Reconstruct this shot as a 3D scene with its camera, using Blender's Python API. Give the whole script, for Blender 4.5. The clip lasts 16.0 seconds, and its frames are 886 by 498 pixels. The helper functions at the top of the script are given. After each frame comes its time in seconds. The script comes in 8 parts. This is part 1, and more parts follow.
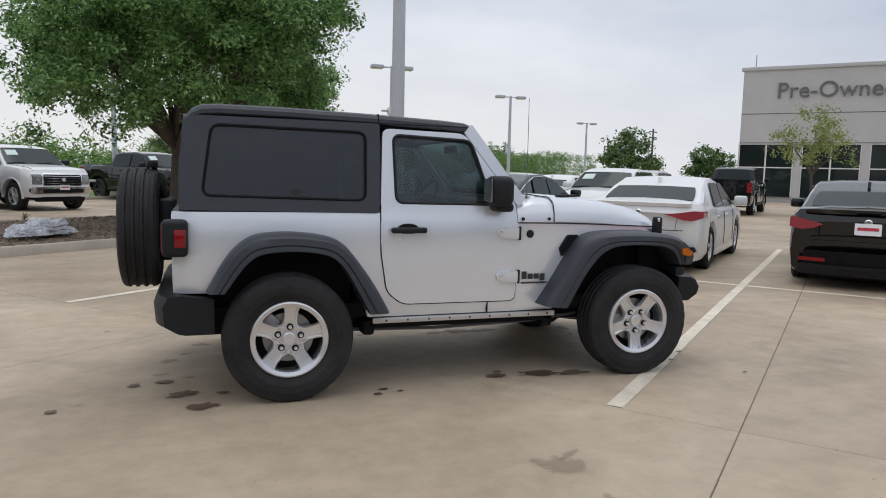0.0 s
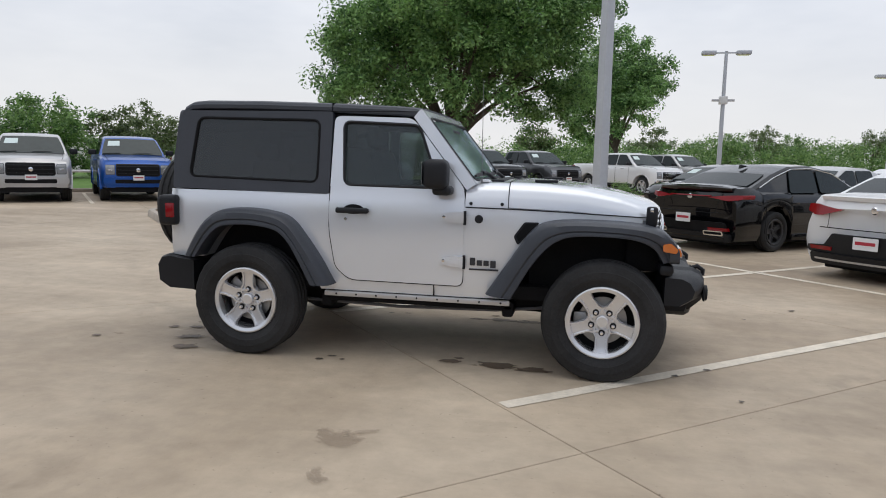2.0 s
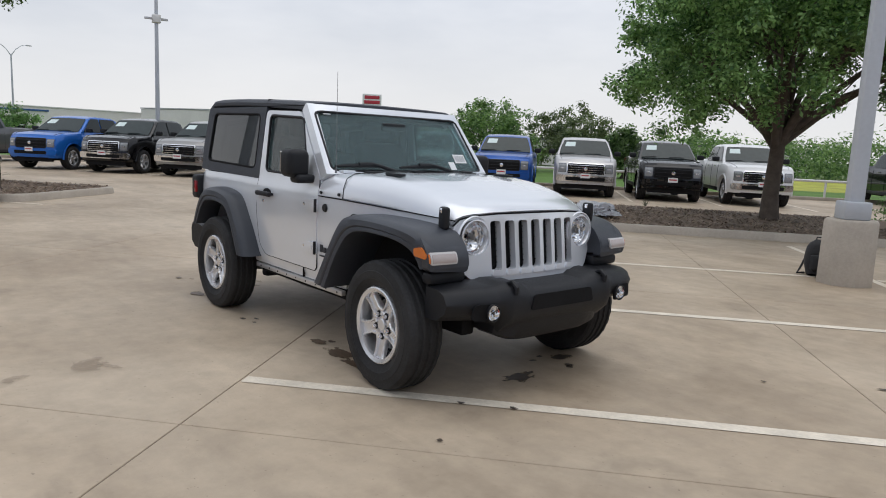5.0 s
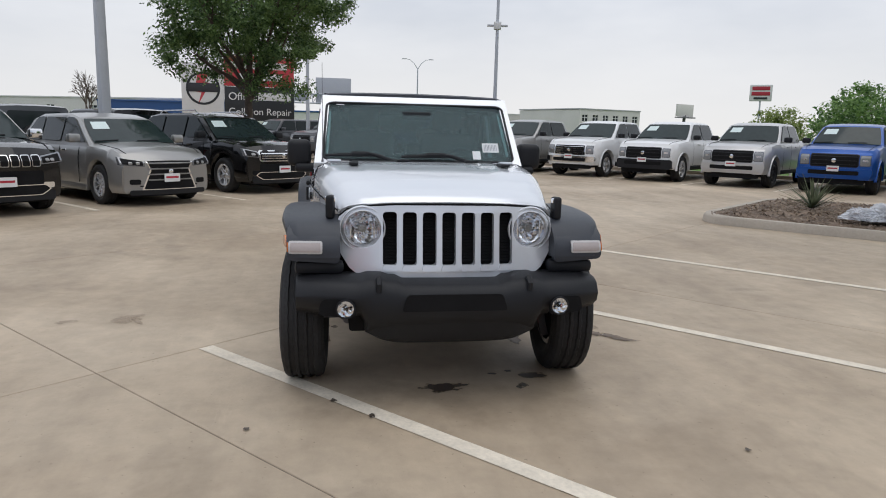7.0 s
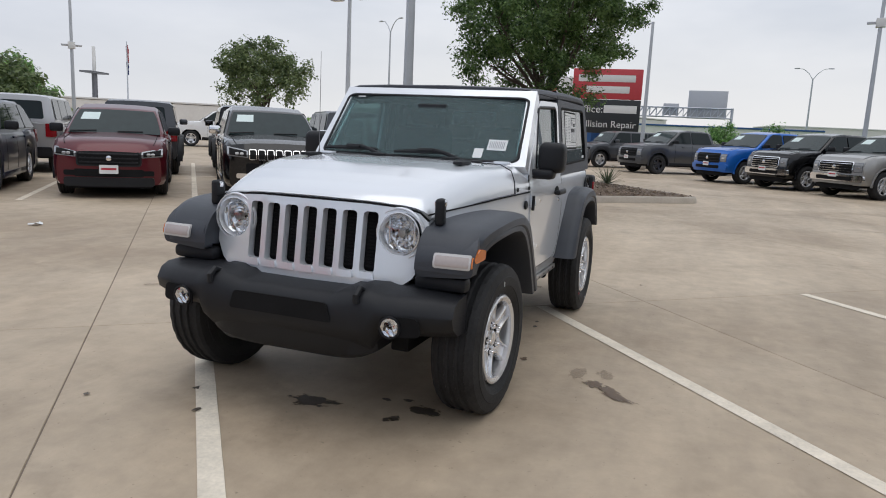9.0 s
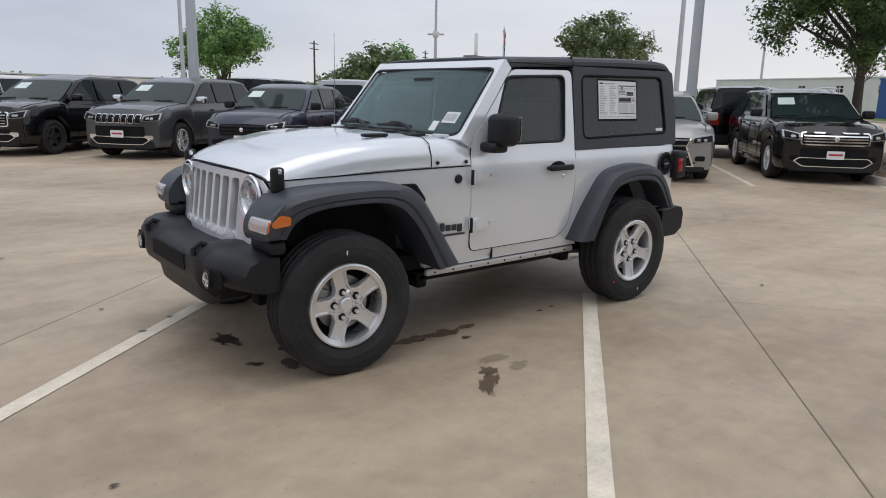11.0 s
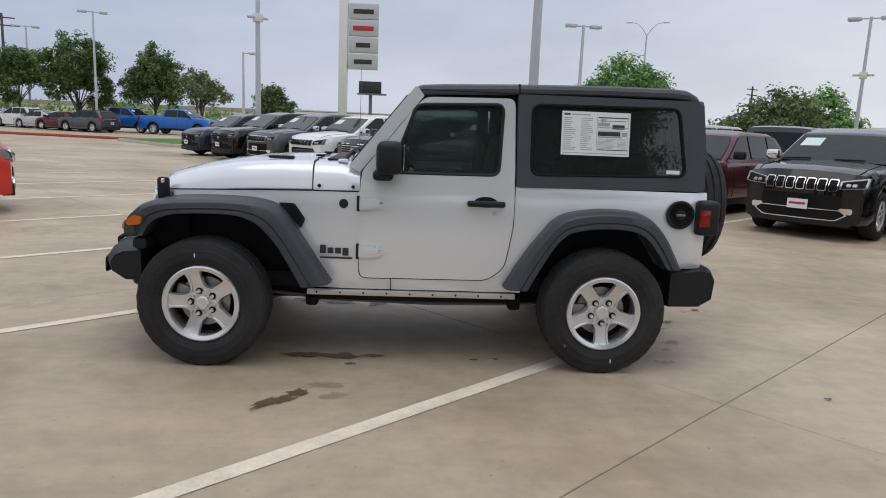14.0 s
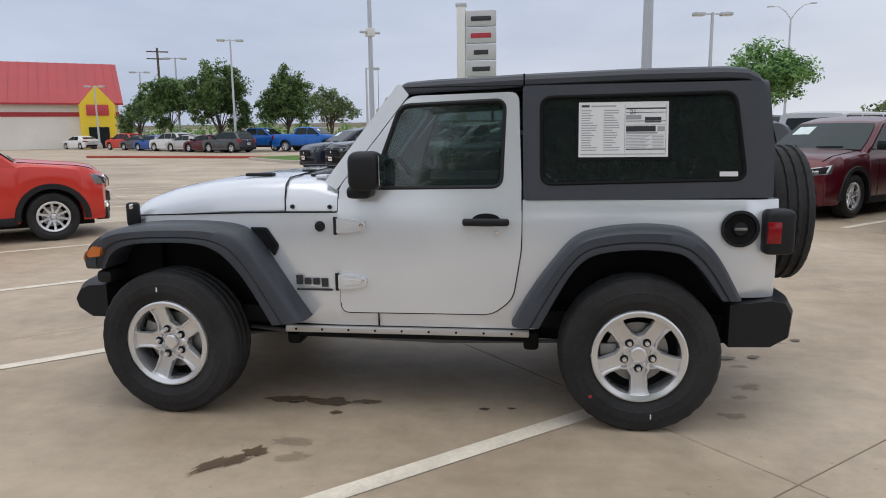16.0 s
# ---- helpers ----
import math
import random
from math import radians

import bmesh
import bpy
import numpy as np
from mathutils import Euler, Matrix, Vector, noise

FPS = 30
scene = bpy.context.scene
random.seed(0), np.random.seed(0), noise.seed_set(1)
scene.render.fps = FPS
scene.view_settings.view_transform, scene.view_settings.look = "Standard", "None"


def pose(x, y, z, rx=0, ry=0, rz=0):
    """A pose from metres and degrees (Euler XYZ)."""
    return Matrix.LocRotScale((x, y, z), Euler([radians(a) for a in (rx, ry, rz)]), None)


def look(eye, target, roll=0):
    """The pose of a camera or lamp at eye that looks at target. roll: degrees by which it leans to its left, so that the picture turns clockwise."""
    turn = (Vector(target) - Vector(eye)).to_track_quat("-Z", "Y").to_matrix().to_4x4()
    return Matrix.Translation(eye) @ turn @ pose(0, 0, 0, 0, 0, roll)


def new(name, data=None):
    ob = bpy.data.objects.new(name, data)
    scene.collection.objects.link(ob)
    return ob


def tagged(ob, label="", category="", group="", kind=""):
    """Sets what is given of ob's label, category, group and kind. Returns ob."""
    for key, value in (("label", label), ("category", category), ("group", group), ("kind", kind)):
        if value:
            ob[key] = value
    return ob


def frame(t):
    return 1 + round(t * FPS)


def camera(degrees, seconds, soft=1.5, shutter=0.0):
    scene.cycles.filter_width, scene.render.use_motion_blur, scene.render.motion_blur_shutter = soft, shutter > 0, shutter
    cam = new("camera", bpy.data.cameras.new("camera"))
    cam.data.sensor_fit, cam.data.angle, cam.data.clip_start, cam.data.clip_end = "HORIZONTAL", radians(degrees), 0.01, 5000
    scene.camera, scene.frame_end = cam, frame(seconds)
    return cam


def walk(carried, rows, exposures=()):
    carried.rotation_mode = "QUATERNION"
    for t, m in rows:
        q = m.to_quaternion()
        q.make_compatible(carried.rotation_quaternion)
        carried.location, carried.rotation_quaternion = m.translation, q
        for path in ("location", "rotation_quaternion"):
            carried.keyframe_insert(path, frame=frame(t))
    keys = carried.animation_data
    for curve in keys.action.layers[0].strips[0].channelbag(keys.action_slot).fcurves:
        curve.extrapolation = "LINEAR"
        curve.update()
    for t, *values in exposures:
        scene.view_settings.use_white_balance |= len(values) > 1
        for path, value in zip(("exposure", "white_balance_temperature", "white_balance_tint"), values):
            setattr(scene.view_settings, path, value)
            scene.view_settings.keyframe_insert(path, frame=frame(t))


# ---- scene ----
cam = camera(64.9, 16.0, soft=1.0)
PATH = [
    (0, (-1.707, -5.065, 1.411), (-1.061, -3.185, 1.194), 1.4),
    (0.5, (-1.046, -5.328, 1.433), (-0.652, -3.373, 1.288), 1.6),
    (1, (-0.332, -5.379, 1.413), (-0.176, -3.395, 1.216), 1.7),
    (1.5, (0.388, -5.43, 1.412), (0.252, -3.443, 1.228), 1.5),
    (2, (1.091, -5.325, 1.39), (0.695, -3.381, 1.139), 1.2),
    (2.5, (1.795, -5.154, 1.405), (1.166, -3.269, 1.18), 1.7),
    (3, (2.44, -4.87, 1.387), (1.593, -3.076, 1.132), 1.7),
    (3.5, (3.028, -4.545, 1.404), (2.032, -2.826, 1.176), 1.3),
    (6, (5.184, -1.986, 1.487), (3.412, -1.127, 1.139), 1.2),
    (6.5, (5.33, -1.29, 1.458), (3.464, -0.656, 1.130), 0.15),
    (7, (5.415, -0.648, 1.492), (3.471, -0.321, 1.155), 1.4),
    (7.5, (5.301, 0.012, 1.476), (3.332, 0.094, 1.133), -0.15),
    (8, (5.176, 0.655, 1.463), (3.224, 0.427, 1.096), 0.8),
    (8.5, (4.888, 1.258, 1.453), (2.98, 0.782, 1.088), 2.3),
    (9, (4.61, 1.876, 1.441), (2.768, 1.172, 1.107), 2.7),
    (11.5, (2.589, 4.416, 1.52), (1.517, 2.779, 1.106), 1.2),
    (12, (2.071, 4.737, 1.504), (1.142, 3.003, 1.144), 1.8),
    (12.5, (1.568, 4.981, 1.508), (0.912, 3.126, 1.147), 1.9),
    (13, (0.999, 5.033, 1.514), (0.467, 3.135, 1.178), 2.3),
    (13.5, (0.488, 5.129, 1.517), (0.172, 3.177, 1.215), 2.0),
    (14, (0.055, 5.061, 1.498), (-0.071, 3.096, 1.152), 2.4),
    (14.5, (-0.278, 5.024, 1.501), (-0.289, 3.057, 1.141), 1.0),
    (15, (-0.485, 5.013, 1.512), (-0.384, 3.044, 1.177), 1.6),
    (15.5, (-0.593, 4.779, 1.487), (-0.408, 2.817, 1.15), 1.7),
    (16, (-0.706, 4.3, 1.495), (-0.45, 2.345, 1.161), -0.7),
]
EXPOSURES = [(0, 0.3), (1, 0.27), (2, 0.32), (3.5, 0.31), (6, 0.3), (9, 0.31), (12.5, 0.3), (14, 0.34), (15.5, 0.33), (16, 0.43)]
walk(cam, [(t, look(eye, target, roll)) for t, eye, target, roll in PATH], EXPOSURES)

# ---- world and light ----
world = bpy.data.worlds.new("world")
scene.world = world
world.use_nodes = True
wn, wl = world.node_tree.nodes, world.node_tree.links
wn.clear()


def link(tree, a, b):
    tree.links.new(a, b)


SUN_DIR = Vector((0.10, 0.08, 0.99)).normalized()
out = wn.new("ShaderNodeOutputWorld")
back = wn.new("ShaderNodeBackground")
sky = wn.new("ShaderNodeTexSky")
sky.sky_type, sky.sun_disc = "NISHITA", False
sky.sun_elevation, sky.sun_rotation = math.asin(SUN_DIR.z), math.atan2(SUN_DIR.x, SUN_DIR.y)
sky.dust_density = 4.0
coord = wn.new("ShaderNodeTexCoord")
flat = wn.new("ShaderNodeMapping")
flat.inputs["Scale"].default_value = (1.0, 1.0, 3.2)
clouds = wn.new("ShaderNodeTexNoise")
clouds.inputs["Scale"].default_value, clouds.inputs["Detail"].default_value = 1.7, 5.0
clouds.inputs["Roughness"].default_value = 0.58
deck = wn.new("ShaderNodeValToRGB")
deck.color_ramp.elements[0].position, deck.color_ramp.elements[1].position = 0.34, 0.68
deck.color_ramp.elements[0].color = (0.455, 0.49, 0.555, 1)
deck.color_ramp.elements[1].color = (0.655, 0.67, 0.71, 1)
# the cloud deck is thinner to the north-west and thicker to the south
side = wn.new("ShaderNodeVectorMath")
side.operation = "DOT_PRODUCT"
side.inputs[1].default_value = (-0.72, 0.62, 0.0)
ramp = wn.new("ShaderNodeMapRange")
ramp.inputs["From Min"].default_value, ramp.inputs["From Max"].default_value = -1.0, 0.5
ramp.inputs["To Min"].default_value, ramp.inputs["To Max"].default_value = 0.0, 1.0
hue = wn.new("ShaderNodeMix")
hue.data_type = "RGBA"
hue.inputs["A"].default_value, hue.inputs["B"].default_value = (0.615, 0.68, 0.81, 1), (1.05, 1.06, 1.07, 1)
# a brighter, slightly warm band low over the horizon
split = wn.new("ShaderNodeSeparateXYZ")
low = wn.new("ShaderNodeMapRange")
low.inputs["From Min"].default_value, low.inputs["From Max"].default_value = 0.0, 0.2
low.inputs["To Min"].default_value, low.inputs["To Max"].default_value = 1.0, 0.0
glow = wn.new("ShaderNodeMix")
glow.data_type = "RGBA"
glow.inputs["B"].default_value = (0.715, 0.71, 0.705, 1)
tone = wn.new("ShaderNodeMix")
tone.data_type, tone.blend_type = "RGBA", "MULTIPLY"
tone.inputs["Factor"].default_value = 1.0
blend = wn.new("ShaderNodeMix")
blend.data_type = "RGBA"
blend.inputs["Factor"].default_value = 0.965
dim = wn.new("ShaderNodeMix")
dim.data_type, dim.blend_type = "RGBA", "MULTIPLY"
dim.inputs["Factor"].default_value = 1.0
dim.inputs["B"].default_value = (0.1, 0.1, 0.1, 1)
wl.new(coord.outputs["Generated"], flat.inputs["Vector"])
wl.new(flat.outputs["Vector"], clouds.inputs["Vector"])
wl.new(clouds.outputs["Fac"], deck.inputs["Fac"])
wl.new(coord.outputs["Generated"], side.inputs[0])
wl.new(side.outputs["Value"], ramp.inputs["Value"])
wl.new(coord.outputs["Generated"], split.inputs["Vector"])
wl.new(split.outputs["Z"], low.inputs["Value"])
wl.new(deck.outputs["Color"], tone.inputs["A"])
lift = wn.new("ShaderNodeMapRange")
lift.inputs["From Min"].default_value, lift.inputs["From Max"].default_value = 0.2, 0.5
wl.new(split.outputs["Z"], lift.inputs["Value"])
clear_up = wn.new("ShaderNodeMath")
clear_up.operation = "MAXIMUM"
wl.new(ramp.outputs["Result"], clear_up.inputs[0])
wl.new(lift.outputs["Result"], clear_up.inputs[1])
wl.new(clear_up.outputs[0], hue.inputs["Factor"])
wl.new(hue.outputs["Result"], tone.inputs["B"])
wl.new(tone.outputs["Result"], glow.inputs["A"])
north = wn.new("ShaderNodeMath")
north.operation = "MULTIPLY"
wl.new(low.outputs["Result"], north.inputs[0])
wl.new(ramp.outputs["Result"], north.inputs[1])
wl.new(north.outputs[0], glow.inputs["Factor"])
# the deck brightens towards the zenith, as an overcast sky does
high = wn.new("ShaderNodeMapRange")
high.inputs["From Min"].default_value, high.inputs["From Max"].default_value = 0.22, 0.75
high.inputs["To Min"].default_value, high.inputs["To Max"].default_value = 1.0, 1.18
wl.new(split.outputs["Z"], high.inputs["Value"])
wl.new(high.outputs["Result"], back.inputs["Strength"])
wl.new(sky.outputs["Color"], dim.inputs["A"])
wl.new(dim.outputs["Result"], blend.inputs["A"])
wl.new(glow.outputs["Result"], blend.inputs["B"])
wl.new(blend.outputs["Result"], back.inputs["Color"])
wl.new(back.outputs["Background"], out.inputs["Surface"])

sun_data = bpy.data.lights.new("sun", "SUN")
sun_data.energy, sun_data.angle, sun_data.color = 0.5, radians(50), (1.0, 0.96, 0.9)
sun = new("sun", sun_data)
sun.matrix_world = look(tuple(SUN_DIR * 60), (0, 0, 0))

# ---- materials ----


def material(name, color, rough=0.5, metal=0.0, vary=0.08, scale=6.0, bump=0.0, bump_scale=60.0, coat=0.0, rand=0.0, spec=0.5, fine=None):
    """A surface with broad stains, fine grain and relief. vary: strength of the stains; rand: change from piece to piece."""
    m = bpy.data.materials.new(name)
    m.use_nodes = True
    nt = m.node_tree
    b = nt.nodes["Principled BSDF"]
    b.inputs["Roughness"].default_value, b.inputs["Metallic"].default_value = rough, metal
    b.inputs["Coat Weight"].default_value, b.inputs["Coat Roughness"].default_value = coat, 0.03
    b.inputs["Specular IOR Level"].default_value = spec
    tc = nt.nodes.new("ShaderNodeTexCoord")
    n1 = nt.nodes.new("ShaderNodeTexNoise")
    n1.inputs["Scale"].default_value, n1.inputs["Detail"].default_value = scale, 6.0
    n2 = nt.nodes.new("ShaderNodeTexNoise")
    n2.inputs["Scale"].default_value, n2.inputs["Detail"].default_value = fine or scale * 14, 4.0
    for n in (n1, n2):
        link(nt, tc.outputs["Object"], n.inputs["Vector"])
    mixf = nt.nodes.new("ShaderNodeMath")
    mixf.operation = "MULTIPLY_ADD"
    mixf.inputs[1].default_value, mixf.inputs[2].default_value = 0.35, 0.0
    link(nt, n2.outputs["Fac"], mixf.inputs[0])
    add = nt.nodes.new("ShaderNodeMath")
    add.operation = "MULTIPLY_ADD"
    add.inputs[1].default_value = 0.65
    link(nt, n1.outputs["Fac"], add.inputs[0])
    link(nt, mixf.outputs[0], add.inputs[2])
    val = nt.nodes.new("ShaderNodeMapRange")
    val.inputs["From Min"].default_value, val.inputs["From Max"].default_value = 0.3, 0.7
    val.inputs["To Min"].default_value, val.inputs["To Max"].default_value = 1 - vary, 1 + vary
    link(nt, add.outputs[0], val.inputs["Value"])
    hsv = nt.nodes.new("ShaderNodeHueSaturation")
    hsv.inputs["Color"].default_value = (*color, 1)
    if rand:
        info = nt.nodes.new("ShaderNodeObjectInfo")
        r = nt.nodes.new("ShaderNodeMapRange")
        r.inputs["To Min"].default_value, r.inputs["To Max"].default_value = 1 - rand, 1 + rand
        link(nt, info.outputs["Random"], r.inputs["Value"])
        both = nt.nodes.new("ShaderNodeMath")
        both.operation = "MULTIPLY"
        link(nt, r.outputs["Result"], both.inputs[0])
        link(nt, val.outputs["Result"], both.inputs[1])
        link(nt, both.outputs[0], hsv.inputs["Value"])
    else:
        link(nt, val.outputs["Result"], hsv.inputs["Value"])
    link(nt, hsv.outputs["Color"], b.inputs["Base Color"])
    if bump:
        n3 = nt.nodes.new("ShaderNodeTexNoise")
        n3.inputs["Scale"].default_value, n3.inputs["Detail"].default_value = bump_scale, 5.0
        link(nt, tc.outputs["Object"], n3.inputs["Vector"])
        bp = nt.nodes.new("ShaderNodeBump")
        bp.inputs["Strength"].default_value, bp.inputs["Distance"].default_value = bump, 0.01
        link(nt, n3.outputs["Fac"], bp.inputs["Height"])
        link(nt, bp.outputs["Normal"], b.inputs["Normal"])
    return m


def glass(name, tint, rough=0.0, base=0.04, sheen=(1, 1, 1), sky_haze=0.0):
    """Thin clear glass; the last share mixes in pale colour standing in for reflected sky."""
    m = bpy.data.materials.new(name)
    m.use_nodes = True
    nt = m.node_tree
    nt.nodes.remove(nt.nodes["Principled BSDF"])
    clear = nt.nodes.new("ShaderNodeBsdfTransparent")
    clear.inputs["Color"].default_value = (*tint, 1)
    gloss = nt.nodes.new("ShaderNodeBsdfGlossy")
    gloss.inputs["Roughness"].default_value = rough
    gloss.inputs["Color"].default_value = (*sheen, 1)
    weight = nt.nodes.new("ShaderNodeLayerWeight")
    weight.inputs["Blend"].default_value = 0.5
    power = nt.nodes.new("ShaderNodeMath")
    power.operation = "POWER"
    power.inputs[1].default_value = 5.0
    schlick = nt.nodes.new("ShaderNodeMath")
    schlick.operation = "MULTIPLY_ADD"
    schlick.inputs[1].default_value, schlick.inputs[2].default_value = 1 - base, base
    mix = nt.nodes.new("ShaderNodeMixShader")
    link(nt, weight.outputs["Facing"], power.inputs[0])
    link(nt, power.outputs[0], schlick.inputs[0])
    link(nt, schlick.outputs[0], mix.inputs["Fac"])
    link(nt, clear.outputs["BSDF"], mix.inputs[1])
    link(nt, gloss.outputs["BSDF"], mix.inputs[2])
    if sky_haze:
        # even teal diffuse colour, painted in place of the sky's reflection
        veil = nt.nodes.new("ShaderNodeBsdfDiffuse")
        veil.inputs["Color"].default_value = (0.52, 0.64, 0.66, 1)
        top_mix = nt.nodes.new("ShaderNodeMixShader")
        top_mix.inputs["Fac"].default_value = sky_haze
        link(nt, mix.outputs["Shader"], top_mix.inputs[1])
        link(nt, veil.outputs["BSDF"], top_mix.inputs[2])
        mix = top_mix
    link(nt, mix.outputs["Shader"], nt.nodes["Material Output"].inputs["Surface"])
    return m


def film(name, color, clear, rough=0.15):
    """Thin crumpled plastic, partly see-through."""
    m = material(name, color, rough, vary=0.25, scale=5.0, coat=0.8, bump=0.8, bump_scale=14.0)
    nt = m.node_tree
    t = nt.nodes.new("ShaderNodeBsdfTransparent")
    mix = nt.nodes.new("ShaderNodeMixShader")
    mix.inputs["Fac"].default_value = clear
    link(nt, nt.nodes["Principled BSDF"].outputs["BSDF"], mix.inputs[1])
    link(nt, t.outputs["BSDF"], mix.inputs[2])
    link(nt, mix.outputs["Shader"], nt.nodes["Material Output"].inputs["Surface"])
    return m


def foliage(name, dark, light):
    """Leaves that differ one from another, a little translucent."""
    m = bpy.data.materials.new(name)
    m.use_nodes = True
    nt = m.node_tree
    b = nt.nodes["Principled BSDF"]
    geo = nt.nodes.new("ShaderNodeNewGeometry")
    cr = nt.nodes.new("ShaderNodeValToRGB")
    cr.color_ramp.elements[0].color, cr.color_ramp.elements[1].color = (*dark, 1), (*light, 1)
    tc = nt.nodes.new("ShaderNodeTexCoord")
    puff = nt.nodes.new("ShaderNodeTexNoise")
    puff.inputs["Scale"].default_value, puff.inputs["Detail"].default_value = 1.6, 2.0
    link(nt, tc.outputs["Object"], puff.inputs["Vector"])
    wide = nt.nodes.new("ShaderNodeMapRange")
    wide.inputs["From Min"].default_value, wide.inputs["From Max"].default_value = 0.34, 0.66
    wide.inputs["To Min"].default_value, wide.inputs["To Max"].default_value = -0.3, 0.3
    link(nt, puff.outputs["Fac"], wide.inputs["Value"])
    both = nt.nodes.new("ShaderNodeMath")
    both.use_clamp = True
    link(nt, geo.outputs["Random Per Island"], both.inputs[0])
    link(nt, wide.outputs["Result"], both.inputs[1])
    link(nt, both.outputs[0], cr.inputs["Fac"])
    link(nt, cr.outputs["Color"], b.inputs["Base Color"])
    b.inputs["Roughness"].default_value = 0.45
    b.inputs["Specular IOR Level"].default_value = 0.5
    tr = nt.nodes.new("ShaderNodeBsdfTranslucent")
    link(nt, cr.outputs["Color"], tr.inputs["Color"])
    mx = nt.nodes.new("ShaderNodeMixShader")
    mx.inputs["Fac"].default_value = 0.5
    link(nt, b.outputs["BSDF"], mx.inputs[1])
    link(nt, tr.outputs["BSDF"], mx.inputs[2])
    link(nt, mx.outputs["Shader"], nt.nodes["Material Output"].inputs["Surface"])
    return m


def paint(name, color, metal=0.35, rough=0.32):
    return material(name, color, rough, metal, vary=0.03, scale=2.0, coat=0.6, fine=900.0, spec=0.3)




def concrete(name, dark, pale, rough=0.7):
    """Brushed tan concrete, laid out in world metres: soft mottling, tyre-worn streaks, smudges and dark specks."""
    m = bpy.data.materials.new(name)
    m.use_nodes = True
    nt = m.node_tree
    b = nt.nodes["Principled BSDF"]
    b.inputs["Roughness"].default_value, b.inputs["Specular IOR Level"].default_value = rough, 0.4
    geo = nt.nodes.new("ShaderNodeNewGeometry")

    def grain(scale, detail, lo, hi, to_lo, to_hi, stretch=None, distort=0.0):
        n = nt.nodes.new("ShaderNodeTexNoise")
        n.inputs["Scale"].default_value, n.inputs["Detail"].default_value = scale, detail
        n.inputs["Roughness"].default_value, n.inputs["Distortion"].default_value = 0.62, distort
        if stretch:
            mp = nt.nodes.new("ShaderNodeMapping")
            mp.inputs["Rotation"].default_value = (0, 0, -radians(stretch[0]))
            mp.inputs["Scale"].default_value = (stretch[1], stretch[2], 1)
            link(nt, geo.outputs["Position"], mp.inputs["Vector"])
            link(nt, mp.outputs["Vector"], n.inputs["Vector"])
        else:
            link(nt, geo.outputs["Position"], n.inputs["Vector"])
        r = nt.nodes.new("ShaderNodeMapRange")
        r.inputs["From Min"].default_value, r.inputs["From Max"].default_value = lo, hi
        r.inputs["To Min"].default_value, r.inputs["To Max"].default_value = to_lo, to_hi
        link(nt, n.outputs["Fac"], r.inputs["Value"])
        return r.outputs["Result"]

    broad = nt.nodes.new("ShaderNodeMix")
    broad.data_type = "RGBA"
    broad.inputs["A"].default_value, broad.inputs["B"].default_value = (*dark, 1), (*pale, 1)
    link(nt, grain(0.33, 7.0, 0.36, 0.66, 0.0, 1.0, None, 0.3), broad.inputs["Factor"])
    value = None
    for out_ in (grain(1.0, 5.0, 0.35, 0.65, 0.88, 1.08, (41, 0.22, 1.4)), grain(0.9, 5.0, 0.58, 0.72, 1.0, 0.80, None, 0.8), grain(5.5, 5.0, 0.35, 0.65, 0.92, 1.08), grain(30.0, 3.0, 0.665, 0.73, 1.0, 0.62), grain(2.6, 6.0, 0.64, 0.74, 1.0, 1.14, (-20, 0.5, 1.6), 0.5)):
        if value is None:
            value = out_
        else:
            mu = nt.nodes.new("ShaderNodeMath")
            mu.operation = "MULTIPLY"
            link(nt, value, mu.inputs[0])
            link(nt, out_, mu.inputs[1])
            value = mu.outputs[0]
    info = nt.nodes.new("ShaderNodeObjectInfo")
    each = nt.nodes.new("ShaderNodeMapRange")
    each.inputs["To Min"].default_value, each.inputs["To Max"].default_value = 0.965, 1.035
    link(nt, info.outputs["Random"], each.inputs["Value"])
    last = nt.nodes.new("ShaderNodeMath")
    last.operation = "MULTIPLY"
    link(nt, value, last.inputs[0])
    link(nt, each.outputs["Result"], last.inputs[1])
    hsv = nt.nodes.new("ShaderNodeHueSaturation")
    link(nt, broad.outputs["Result"], hsv.inputs["Color"])
    link(nt, last.outputs[0], hsv.inputs["Value"])
    link(nt, hsv.outputs["Color"], b.inputs["Base Color"])
    bp = nt.nodes.new("ShaderNodeBump")
    bp.inputs["Strength"].default_value, bp.inputs["Distance"].default_value = 0.12, 0.01
    link(nt, grain(26.0, 4.0, 0.3, 0.7, 0.0, 1.0), bp.inputs["Height"])
    link(nt, bp.outputs["Normal"], b.inputs["Normal"])
    return m


CONCRETE = concrete("concrete", (0.345, 0.268, 0.188), (0.530, 0.434, 0.324), 0.6)
APRON = concrete("apron_concrete", (0.375, 0.300, 0.218), (0.505, 0.414, 0.310), 0.7)
JOINT = material("joint_filler", (0.175, 0.142, 0.11), 0.9, vary=0.2)
KERB = material("kerb_concrete", (0.42, 0.37, 0.31), 0.8, vary=0.16, scale=2.0, bump=0.3)
RED_KERB = material("red_kerb_paint", (0.42, 0.07, 0.05), 0.7, vary=0.2)
LINE = material("line_paint", (0.72, 0.645, 0.53), 0.7, vary=0.22, scale=5.0, bump=0.3, fine=45.0)


